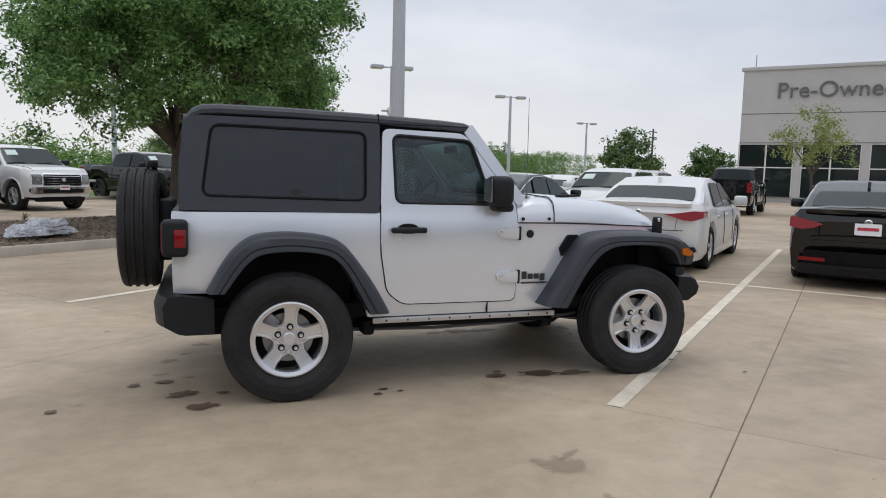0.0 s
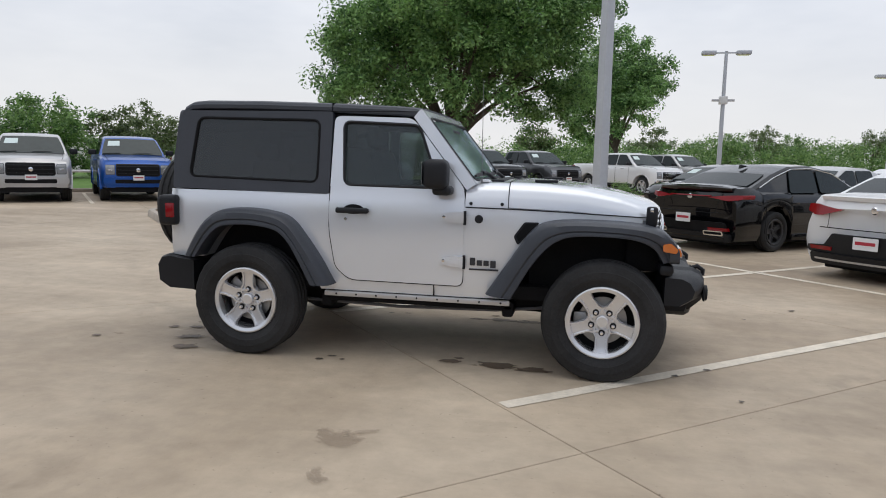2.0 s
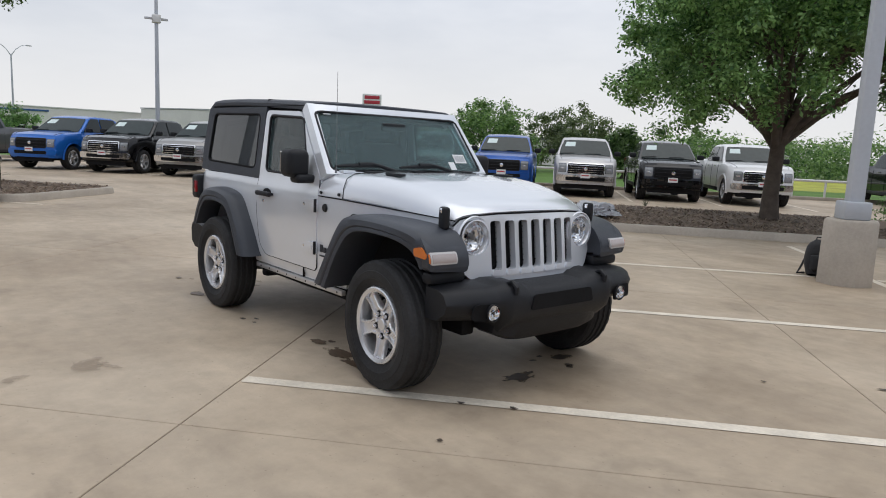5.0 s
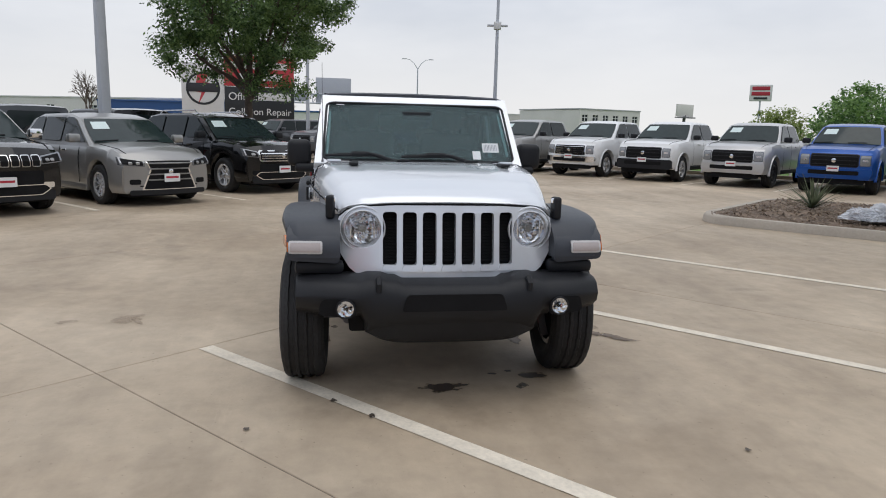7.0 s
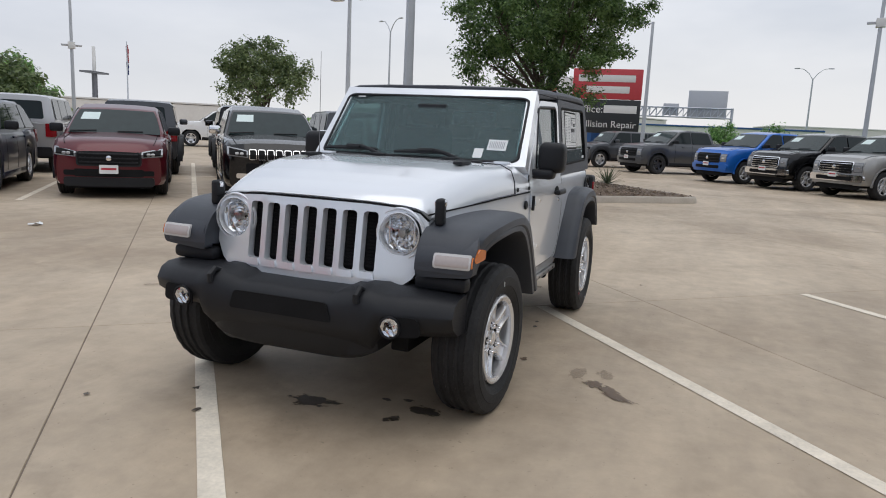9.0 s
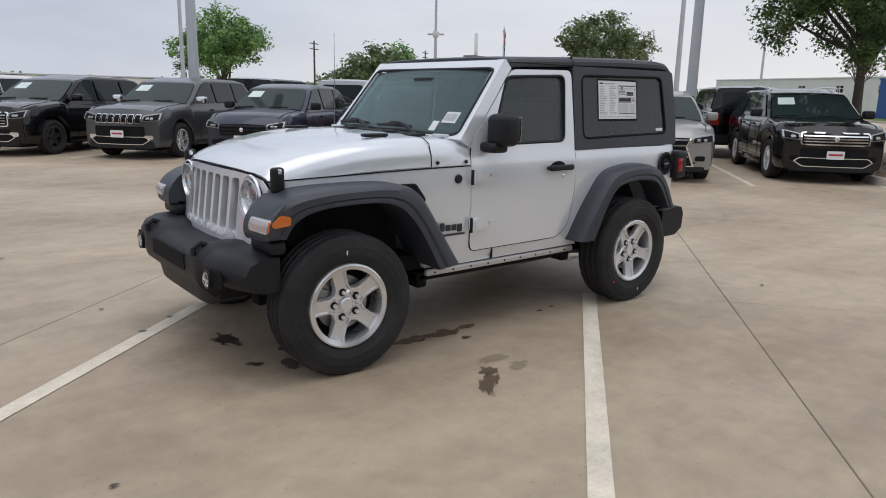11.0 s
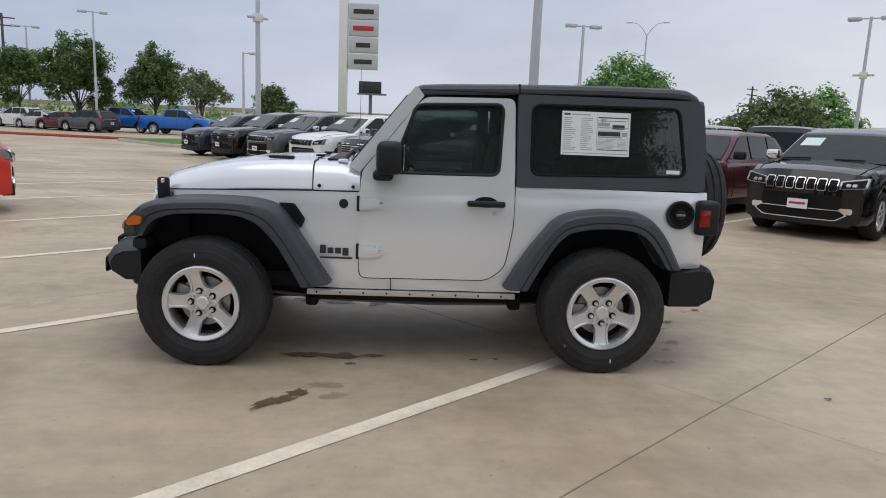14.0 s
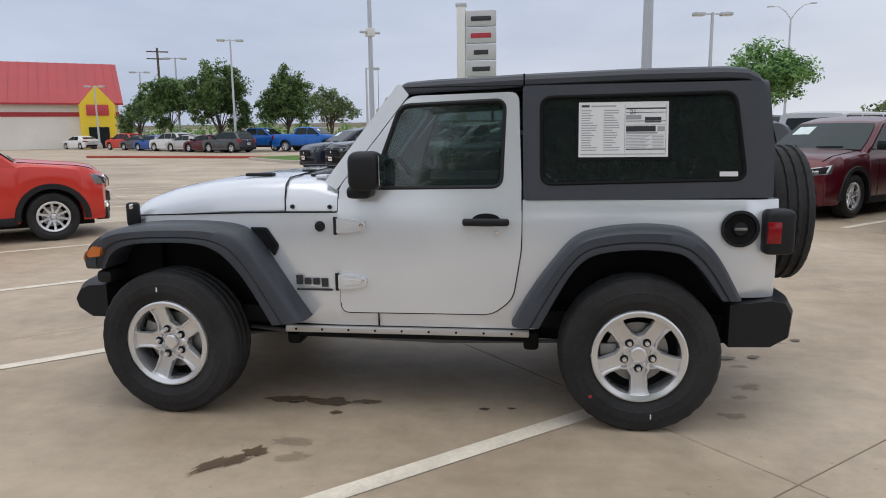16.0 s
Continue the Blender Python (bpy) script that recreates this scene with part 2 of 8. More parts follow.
def stain(name, color, rough, strength):
    """A mark on concrete with a ragged, fading edge, drawn on a unit disc."""
    m = material(name, color, rough, vary=0.3, scale=3.0)
    nt = m.node_tree
    tc = nt.nodes.new("ShaderNodeTexCoord")
    info = nt.nodes.new("ShaderNodeObjectInfo")
    far = nt.nodes.new("ShaderNodeVectorMath")
    far.operation = "LENGTH"
    link(nt, tc.outputs["Object"], far.inputs[0])
    n = nt.nodes.new("ShaderNodeTexNoise")
    n.noise_dimensions = "4D"
    n.inputs["Scale"].default_value, n.inputs["Detail"].default_value = 1.5, 6.0
    n.inputs["Roughness"].default_value = 0.62
    link(nt, tc.outputs["Object"], n.inputs["Vector"])
    w = nt.nodes.new("ShaderNodeMath")
    w.operation = "MULTIPLY"
    w.inputs[1].default_value = 40.0
    link(nt, info.outputs["Random"], w.inputs[0])
    link(nt, w.outputs[0], n.inputs["W"])
    mix_ = nt.nodes.new("ShaderNodeMath")
    mix_.operation = "MULTIPLY_ADD"
    mix_.inputs[1].default_value = 2.6
    link(nt, n.outputs["Fac"], mix_.inputs[0])
    neg = nt.nodes.new("ShaderNodeMath")
    neg.operation = "MULTIPLY_ADD"
    neg.inputs[1].default_value, neg.inputs[2].default_value = -1.15, -0.35
    link(nt, far.outputs["Value"], neg.inputs[0])
    link(nt, neg.outputs[0], mix_.inputs[2])
    cover = nt.nodes.new("ShaderNodeMapRange")
    cover.inputs["From Min"].default_value, cover.inputs["From Max"].default_value = 0.0, 0.22
    cover.inputs["To Max"].default_value = strength
    link(nt, mix_.outputs[0], cover.inputs["Value"])
    t = nt.nodes.new("ShaderNodeBsdfTransparent")
    mix = nt.nodes.new("ShaderNodeMixShader")
    link(nt, cover.outputs["Result"], mix.inputs["Fac"])
    link(nt, t.outputs["BSDF"], mix.inputs[1])
    link(nt, nt.nodes["Principled BSDF"].outputs["BSDF"], mix.inputs[2])
    link(nt, mix.outputs["Shader"], nt.nodes["Material Output"].inputs["Surface"])
    return m


WET = stain("damp_concrete", (0.125, 0.082, 0.05), 0.5, 0.9)
FAINT = stain("half_dry_concrete", (0.20, 0.145, 0.10), 0.65, 0.28)
OIL = stain("oil_stain", (0.05, 0.036, 0.026), 0.5, 0.9)
GROUND = material("grassy_ground", (0.10, 0.15, 0.035), 0.95, vary=0.35, scale=0.09, bump=0.6, bump_scale=6.0, fine=2.5)
LAWN = material("lawn", (0.085, 0.17, 0.025), 0.95, vary=0.3, scale=0.5, bump=0.9, bump_scale=30.0)
FLOWERS = material("flowering_meadow", (0.34, 0.35, 0.05), 0.95, vary=0.4, scale=0.6, bump=0.8, bump_scale=20.0)
MULCH = material("bark_mulch", (0.20, 0.145, 0.105), 0.95, vary=0.5, scale=3.0, bump=1.0, bump_scale=40.0, fine=40.0)
CHIP = foliage("bark_chips", (0.09, 0.06, 0.04), (0.42, 0.33, 0.25))
SILVER = paint("silver_metallic_paint", (0.765, 0.79, 0.83), 0.36, 0.2)
WHITE = paint("white_paint", (0.80, 0.80, 0.80), 0.0, 0.35)
BLACKP = material("black_paint", (0.004, 0.004, 0.005), 0.2, 0.0, vary=0.03, scale=2.0, coat=0.9, spec=0.08)
GREYP = paint("dark_grey_paint", (0.085, 0.088, 0.095), 0.5, 0.3)
GREY_MID = paint("warm_grey_paint", (0.33, 0.325, 0.315), 0.55, 0.3)
SILVER_T = paint("pale_silver_paint", (0.56, 0.55, 0.545), 0.5, 0.32)
BLUE = paint("blue_paint", (0.012, 0.085, 0.36), 0.35, 0.28)
BLUE_B = paint("bright_blue_paint", (0.012, 0.13, 0.50), 0.2, 0.28)
MAROON = paint("maroon_paint", (0.095, 0.007, 0.014), 0.3, 0.28)
RED = paint("red_paint", (0.60, 0.035, 0.022), 0.0, 0.3)
NAVY = paint("navy_paint", (0.02, 0.026, 0.05), 0.3, 0.28)
PLASTIC = material("charcoal_plastic", (0.0125, 0.0132, 0.0158), 0.5, spec=0.3, vary=0.12, bump=0.12, bump_scale=500.0)
FLAREM = material("grained_grey_plastic", (0.037, 0.042, 0.053), 0.45, vary=0.12, bump=0.12, bump_scale=500.0)
TOPM = material("textured_hardtop", (0.043, 0.048, 0.060), 0.52, vary=0.1, bump=0.2, bump_scale=420.0)
DARK = material("dark_underbody", (0.010, 0.010, 0.011), 0.75, spec=0.15, vary=0.3)
RUBBER = material("tyre_rubber", (0.023, 0.023, 0.024), 0.7, spec=0.32, vary=0.5, scale=5.0, bump=0.15, bump_scale=140.0)
ALLOY = material("cast_alloy", (0.74, 0.745, 0.76), 0.25, 0.7, vary=0.05, coat=0.3)
DARK_ALLOY = material("dark_alloy", (0.06, 0.06, 0.065), 0.4, 0.6, vary=0.05)
CHROME = material("chrome", (0.82, 0.82, 0.83), 0.1, 1.0, vary=0.02)
STEEL = material("brake_steel", (0.30, 0.30, 0.30), 0.4, 0.9, vary=0.2)
GALV = material("painted_pole_steel", (0.50, 0.52, 0.55), 0.5, 0.25, vary=0.08, scale=1.5)
DARK_STEEL = material("weathered_dark_steel", (0.16, 0.16, 0.17), 0.6, 0.3, vary=0.15)
TINT = glass("privacy_glass", (0.24, 0.25, 0.26), base=0.05, sky_haze=0.022)
DOORGLASS = glass("door_glass", (0.50, 0.56, 0.55), base=0.045, sky_haze=0.022)
CLEAR = glass("windscreen_glass", (0.56, 0.70, 0.70), rough=0.10, base=0.004, sheen=(0.86, 1.0, 1.0), sky_haze=0.10)
LENS = glass("lamp_lens", (0.95, 0.96, 0.97))
CARLAMP = material("smoky_headlight", (0.27, 0.28, 0.30), 0.25, 0.6, vary=0.2)
REFLECT = material("bright_reflector", (0.88, 0.88, 0.90), 0.24, 1.0, vary=0.05)
CARGLASS = material("dark_car_glass", (0.016, 0.023, 0.024), 0.04, vary=0.1, spec=0.25)
SHIELD = material("windscreen_dark_glass", (0.022, 0.034, 0.034), 0.05, vary=0.15, spec=0.3)
AMBER = material("amber_lens", (0.60, 0.15, 0.015), 0.18, coat=1.0)
REDLENS = material("red_lens", (0.25, 0.006, 0.010), 0.15, coat=0.3, spec=0.3)
WHITELENS = material("pale_lens", (0.55, 0.53, 0.52), 0.15, coat=1.0)
PINKLENS = material("dull_lens", (0.45, 0.39, 0.37), 0.2, coat=1.0)
PAPER = material("white_paper", (0.78, 0.79, 0.79), 0.7, vary=0.04)
PALE_PAPER = material("price_sheet", (0.66, 0.76, 0.74), 0.6, vary=0.05)
INK = material("black_ink", (0.03, 0.03, 0.035), 0.6, vary=0.1)
GREYINK = material("grey_ink", (0.35, 0.36, 0.38), 0.6, vary=0.1)
REDINK = material("red_ink", (0.45, 0.03, 0.05), 0.6, vary=0.1)
SEATM = material("black_seat_cloth", (0.045, 0.046, 0.05), 0.85, vary=0.2, bump=0.4, bump_scale=300.0)
BARK = material("oak_bark", (0.105, 0.082, 0.065), 0.95, vary=0.35, scale=7.0, bump=1.0, bump_scale=35.0)
OAK = foliage("oak_leaves", (0.052, 0.13, 0.04), (0.34, 0.55, 0.19))
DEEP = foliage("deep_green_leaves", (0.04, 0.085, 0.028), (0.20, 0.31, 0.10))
ELM = foliage("elm_leaves", (0.07, 0.11, 0.045), (0.24, 0.30, 0.13))
YOUNG = foliage("young_leaves", (0.16, 0.22, 0.05), (0.34, 0.40, 0.13))
HEDGE = foliage("thicket_leaves", (0.06, 0.14, 0.038), (0.28, 0.43, 0.14))
BLADE = foliage("yucca_blades", (0.07, 0.095, 0.055), (0.18, 0.20, 0.12))
BAG = film("clear_sheeting", (0.78, 0.80, 0.84), 0.45)
BAGDARK = material("black_packing", (0.04, 0.042, 0.055), 0.4, vary=0.3)
NYLON = material("black_nylon", (0.014, 0.014, 0.016), 0.7, vary=0.2, bump=0.3, bump_scale=200.0)
STUCCO = material("grey_stucco", (0.52, 0.51, 0.50), 0.85, vary=0.06, scale=0.8, bump=0.3, bump_scale=60.0)
PALE_WALL = material("pale_metal_cladding", (0.74, 0.71, 0.67), 0.7, vary=0.08, scale=0.3)
BRICKRED = material("red_metal_roof", (0.38, 0.025, 0.03), 0.5, vary=0.1, scale=0.4)
YELLOW = material("yellow_facade", (0.80, 0.58, 0.04), 0.7, vary=0.06)
BLUEROOF = material("blue_metal_roof", (0.03, 0.09, 0.26), 0.5, vary=0.08)
SIGNWHITE = material("sign_white", (0.70, 0.69, 0.67), 0.5, vary=0.04)
SIGNRED = material("sign_red", (0.50, 0.05, 0.06), 0.5, vary=0.06)
SIGNBLACK = material("sign_black", (0.02, 0.022, 0.024), 0.5, vary=0.1)
SIGNGREY = material("sign_grey", (0.50, 0.50, 0.51), 0.5, vary=0.04)
CLOTH_R = material("flag_cloth", (0.35, 0.06, 0.07), 0.8, vary=0.2)
CLOTH_B = material("flag_canton", (0.03, 0.04, 0.12), 0.8, vary=0.2)
EMBANK = material("dry_embankment", (0.36, 0.32, 0.25), 0.9, vary=0.2, scale=0.1)
# ---- mesh helpers ----
GRID = radians(41.0)
U = Vector((math.cos(GRID), math.sin(GRID), 0))
V = Vector((-math.sin(GRID), math.cos(GRID), 0))


def lot(u, v, z=0.0):
    """A place on the parking lot, from its distances along and across the bays."""
    p = U * u + V * v
    return Vector((p.x, p.y, z))


def finish(bm, name, smooth=35):
    me = bpy.data.meshes.new(name)
    bmesh.ops.recalc_face_normals(bm, faces=bm.faces)
    bm.to_mesh(me)
    bm.free()
    if smooth:
        me.polygons.foreach_set("use_smooth", [True] * len(me.polygons))
        me.set_sharp_from_angle(angle=radians(smooth))
    return me


def thing(name, m=None, label="", category="", group="", kind=""):
    ob = new(name)
    ob.empty_display_size = 0.2
    if m is not None:
        ob.matrix_world = m
    return tagged(ob, label, category, group, kind)


def part(name, bm, mat, parent=None, label="", smooth=35):
    ob = new(name, finish(bm, name, smooth))
    ob.data.materials.append(mat)
    ob.parent = parent
    if label:
        tagged(ob, label)
    return ob


def solo(name, bm, mat, label="", category="", group="", kind="", smooth=35, m=None):
    ob = part(name, bm, mat, None, "", smooth)
    if m is not None:
        ob.matrix_world = m
    return tagged(ob, label, category, group, kind)


def box(bm, lo, hi, bevel=0.0, seg=2, m=None):
    vs = [bm.verts.new((x, y, z)) for x in (lo[0], hi[0]) for y in (lo[1], hi[1]) for z in (lo[2], hi[2])]
    fs = [bm.faces.new([vs[i] for i in f]) for f in ((0, 1, 3, 2), (4, 6, 7, 5), (0, 4, 5, 1), (2, 3, 7, 6), (0, 2, 6, 4), (1, 5, 7, 3))]
    got = vs
    if bevel:
        es = list({e for f in fs for e in f.edges})
        r = bmesh.ops.bevel(bm, geom=es, offset=bevel, segments=seg, affect="EDGES", profile=0.5)
        got = list({v for f in r["faces"] for v in f.verts} | {v for v in vs if v.is_valid})
    if m is not None:
        bmesh.ops.transform(bm, matrix=m, verts=got)
    return bm


def boxed(lo, hi, bevel=0.0, seg=2, m=None):
    return box(bmesh.new(), lo, hi, bevel, seg, m)


def loft(bm, rings, caps=True, closed=True):
    """Skin over rings of equally many points."""
    rows = [[bm.verts.new(p) for p in ring] for ring in rings]
    n = len(rows[0])
    for a, b in zip(rows, rows[1:]):
        for i in range(n if closed else n - 1):
            j = (i + 1) % n
            try:
                bm.faces.new((a[i], a[j], b[j], b[i]))
            except ValueError:
                pass
    if caps and closed:
        for row in (rows[0], rows[-1]):
            try:
                bm.faces.new(row)
            except ValueError:
                pass
    return bm


def tube(bm, points, radii, n=8, caps=True):
    """A round bar along points."""
    pts = [Vector(p) for p in points]
    radii = radii if isinstance(radii, (list, tuple)) else [radii] * len(pts)
    rings, ref = [], None
    for i, p in enumerate(pts):
        d = (pts[min(i + 1, len(pts) - 1)] - pts[max(i - 1, 0)]).normalized()
        if ref is None:
            ref = d.cross(Vector((0, 0, 1)) if abs(d.z) < 0.9 else Vector((1, 0, 0))).normalized()
        ref = (ref - d * ref.dot(d)).normalized()
        s = d.cross(ref)
        rings.append([p + (ref * math.cos(a) + s * math.sin(a)) * radii[i] for a in (2 * math.pi * k / n for k in range(n))])
    return loft(bm, rings, caps)


def tubed(points, radii, n=8):
    return tube(bmesh.new(), points, radii, n)


def lathe(bm, profile, n=48, axis="y", centre=(0, 0, 0), close=False):
    """Turn a profile of (radius, along) round an axis."""
    c = Vector(centre)
    rings = []
    for k in range(n):
        a = 2 * math.pi * k / n
        row = []
        for r, h in profile:
            p = {"y": (r * math.cos(a), h, r * math.sin(a)), "x": (h, r * math.cos(a), r * math.sin(a)), "z": (r * math.cos(a), r * math.sin(a), h)}[axis]
            row.append(c + Vector(p))
        rings.append(row)
    rings.append(rings[0])
    rows = [[bm.verts.new(p) for p in ring] for ring in rings[:-1]]
    m = len(profile)
    for k in range(n):
        a, b = rows[k], rows[(k + 1) % n]
        for i in range(m if close else m - 1):
            j = (i + 1) % m
            if (a[i].co - b[i].co).length < 1e-6 and (a[j].co - b[j].co).length < 1e-6:
                continue
            bm.faces.new((a[i], a[j], b[j], b[i]))
    bmesh.ops.remove_doubles(bm, verts=bm.verts, dist=1e-5)
    return bm


def lathed(profile, n=48, axis="y", centre=(0, 0, 0), close=False):
    return lathe(bmesh.new(), profile, n, axis, centre, close)


def rounded(points, r=0.03, n=4):
    """A polygon with rounded corners."""
    out = []
    k = len(points)
    for i in range(k):
        p, a, b = Vector(points[i]), Vector(points[i - 1]), Vector(points[(i + 1) % k])
        da, db = (a - p), (b - p)
        q = min(r, da.length * 0.45, db.length * 0.45)
        s, e = p + da.normalized() * q, p + db.normalized() * q
        for j in range(n + 1):
            t = j / n
            out.append(tuple(s * (1 - t) ** 2 + p * 2 * t * (1 - t) + e * t * t))
    return out


def ellipse(cx, cy, rx, ry, n=24):
    return [(cx + rx * math.cos(2 * math.pi * i / n), cy + ry * math.sin(2 * math.pi * i / n)) for i in range(n)]


def panel(outline, place, thick, holes=(), cuts=()):
    """A plate with holes, drawn flat as (a, b) and laid into space by place(a, b, depth); cuts: heights b at which it may bend."""
    bm = bmesh.new()
    edges = []
    for loop in (outline, *holes):
        vs = [bm.verts.new((a, b, 0)) for a, b in loop]
        edges += [bm.edges.new((vs[i - 1], vs[i])) for i in range(len(vs))]
    bmesh.ops.triangle_fill(bm, edges=edges, use_beauty=True, use_dissolve=False)
    for h in cuts:
        bmesh.ops.bisect_plane(bm, geom=bm.verts[:] + bm.edges[:] + bm.faces[:], plane_co=(0, h, 0), plane_no=(0, 1, 0), dist=1e-5)
    front = bm.faces[:]
    rim = [e for e in bm.edges if len(e.link_faces) == 1]
    copy = {v: bm.verts.new((v.co.x, v.co.y, 1)) for v in bm.verts[:]}
    for f in front:
        bm.faces.new([copy[v] for v in reversed(f.verts)])
    for e in rim:
        a, b = e.verts
        bm.faces.new((a, b, copy[b], copy[a]))
    for v in bm.verts:
        v.co = Vector(place(v.co.x, v.co.y, v.co.z * thick))
    return bm


def sheet(outline, z, thick, m=None):
    bm = panel(outline, lambda a, b, d: (a, b, z - d), thick)
    if m is not None:
        bmesh.ops.transform(bm, matrix=m, verts=bm.verts)
    return bm


def words(name, text, size, mat, m, parent=None, depth=0.004, label="", align="LEFT"):
    cu = bpy.data.curves.new(name, "FONT")
    cu.body, cu.size, cu.extrude, cu.align_x = text, size, depth, align
    tmp = bpy.data.objects.new(name, cu)
    scene.collection.objects.link(tmp)
    dg = bpy.context.evaluated_depsgraph_get()
    me = bpy.data.meshes.new_from_object(tmp.evaluated_get(dg))
    bpy.data.objects.remove(tmp)
    ob = new(name, me)
    me.materials.clear()
    me.materials.append(mat)
    if parent is not None:
        ob.parent = parent
    ob.matrix_local = m
    if label:
        tagged(ob, label)
    return ob


def lerp_table(table, x):
    for (xa, a), (xb, b) in zip(table, table[1:]):
        if x <= xb:
            t = 0 if xb == xa else max(0.0, (x - xa) / (xb - xa))
            return a + (b - a) * t
    return table[-1][1]


# ---- wheels ----


def tyre_mesh(bm, r, w, rim, y0, n=72, grooves=True):
    """A tyre round the y axis, its middle at y0, with ribs and shoulder blocks."""
    h = w / 2
    prof = [(rim, -h * 0.72), (rim + 0.02, -h * 0.86), (rim + (r - rim) * 0.30, -h * 0.955), (rim + (r - rim) * 0.32, -h * 0.985), (rim + (r - rim) * 0.45, -h), (rim + (r - rim) * 0.60, -h), (rim + (r - rim) * 0.62, -h * 0.975), (r - 0.05, -h * 0.96), (r - 0.018, -h * 0.9), (r - 0.004, -h * 0.76)]
    if grooves:
        for c in (-0.42, 0.0, 0.42):
            prof += [(r, (c - 0.15) * h), (r - 0.011, (c - 0.1) * h), (r - 0.011, (c + 0.1) * h), (r, (c + 0.15) * h)]
    prof += [(r - 0.004, h * 0.76), (r - 0.018, h * 0.9), (r - 0.05, h * 0.96), (rim + (r - rim) * 0.62, h * 0.975), (rim + (r - rim) * 0.60, h), (rim + (r - rim) * 0.45, h), (rim + (r - rim) * 0.32, h * 0.985), (rim + (r - rim) * 0.30, h * 0.955), (rim + 0.02, h * 0.86), (rim, h * 0.72)]
    rows = []
    for k in range(n):
        a = 2 * math.pi * k / n
        row = []
        for i, (q, y) in enumerate(prof):
            if grooves and k % 4 < 2 and abs(y) > 0.7 * h and q > r - 0.03:
                q -= 0.0025
            elif grooves and q > r - 0.02 and abs(y) < 0.7 * h:
                y += h * 0.012 * (1 if k % 4 < 2 else -1)
            row.append(bm.verts.new((q * math.cos(a), y0 + y, q * math.sin(a))))
        rows.append(row)
    for k in range(n):
        a, b = rows[k], rows[(k + 1) % n]
        for i in range(len(prof) - 1):
            bm.faces.new((a[i], a[i + 1], b[i + 1], b[i]))
    return bm


def wheel(parent, centre, r, w, rim, side, alloy, spokes=5, detail=False, turn=0.0, steer=0.0, name="wheel"):
    """A wheel as a part with its tyre, rim, hub cap and brake disc. side: +1 where the outer face looks to +y."""
    hold = part(name, tyre_mesh(bmesh.new(), r, w, rim, 0.0, 128 if detail else 48, True), RUBBER, parent, "black tyre with ribbed tread", smooth=24)
    hold.matrix_local = pose(*centre, 0, 0, steer + (0 if side > 0 else 180)) @ pose(0, 0, 0, 0, turn, 0)
    f = w * 0.5
    n = 64 if detail else 32
    ring = [(rim + 0.004, f * 0.78), (rim, f * 0.86), (rim - 0.008, f * 0.89), (rim - 0.030, f * 0.82), (rim - 0.034, f * 0.62), (rim - 0.024, f * 0.2), (rim - 0.026, -f * 0.7), (rim + 0.004, -f * 0.7)]
    part("rim", lathed(ring, n, close=True), alloy, hold)
    bm = bmesh.new()
    for k in range(spokes):
        a0 = 2 * math.pi * k / spokes
        rings = []
        for q, half, y, d in ((rim * 0.16, 0.06 * rim / 0.23, 0.54, 0.05), (rim * 0.34, 0.059 * rim / 0.23, 0.58, 0.045), (rim * 0.44, 0.043 * rim / 0.23, 0.61, 0.04), (rim * 0.70, 0.043 * rim / 0.23, 0.67, 0.035), (rim * 0.80, 0.047 * rim / 0.23, 0.71, 0.03), (rim * 0.88, 0.060 * rim / 0.23, 0.75, 0.03), (rim * 0.96, 0.09 * rim / 0.23, 0.79, 0.03)) if spokes <= 5 else ((rim * 0.2, 0.03 * rim / 0.23, 0.52, 0.05), (rim * 0.6, 0.016 * rim / 0.23, 0.62, 0.04), (rim * 0.98, 0.026 * rim / 0.23, 0.76, 0.03)):
            c, s = math.cos(a0), math.sin(a0)
            pts = []
            for e, yy in ((-1, y * f - d), (-1, y * f - 0.008), (-0.88, y * f), (-0.70, y * f), (-0.60, y * f - 0.014), (0.60, y * f - 0.014), (0.70, y * f), (0.88, y * f), (1, y * f - 0.008), (1, y * f - d)):
                t = e * half
                pts.append((q * c - t * s, yy, q * s + t * c))
            rings.append(pts)
        loft(bm, rings)
    part("spokes", bm, alloy, hold)
    part("hub_cap", lathed([(0.0, 0.60 * f), (rim * 0.14, 0.60 * f), (rim * 0.17, 0.56 * f), (rim * 0.2, 0.3 * f)], 24), alloy, hold)
    if detail:
        for k in range(spokes):
            a = 2 * math.pi * k / spokes
            part("lug_seat", lathed([(0.0, 0.535 * f), (0.019, 0.535 * f), (0.021, 0.50 * f)], 14, centre=(rim * 0.31 * math.cos(a), 0, rim * 0.31 * math.sin(a))), DARK, hold)
            part("lug_nut", lathed([(0, 0.72 * f), (0.009, 0.71 * f), (0.013, 0.62 * f), (0.013, 0.4 * f)], 10, centre=(rim * 0.31 * math.cos(a), 0, rim * 0.31 * math.sin(a))), CHROME, hold, "chrome lug nut")
    part("brake_disc", lathed([(0.02, 0.1 * f), (rim * 0.66, 0.1 * f), (rim * 0.66, -0.02 * f), (0.02, -0.02 * f)], 32), STEEL, hold, "dull steel brake disc")
    if detail:
        part("caliper", boxed((-0.05, -0.03, rim * 0.42), (0.05, 0.03, rim * 0.8), 0.012), STEEL, hold)
    part("backing", lathed([(0.0, -0.3 * f), (rim - 0.02, -0.3 * f)], 32), DARK, hold)
    return hold


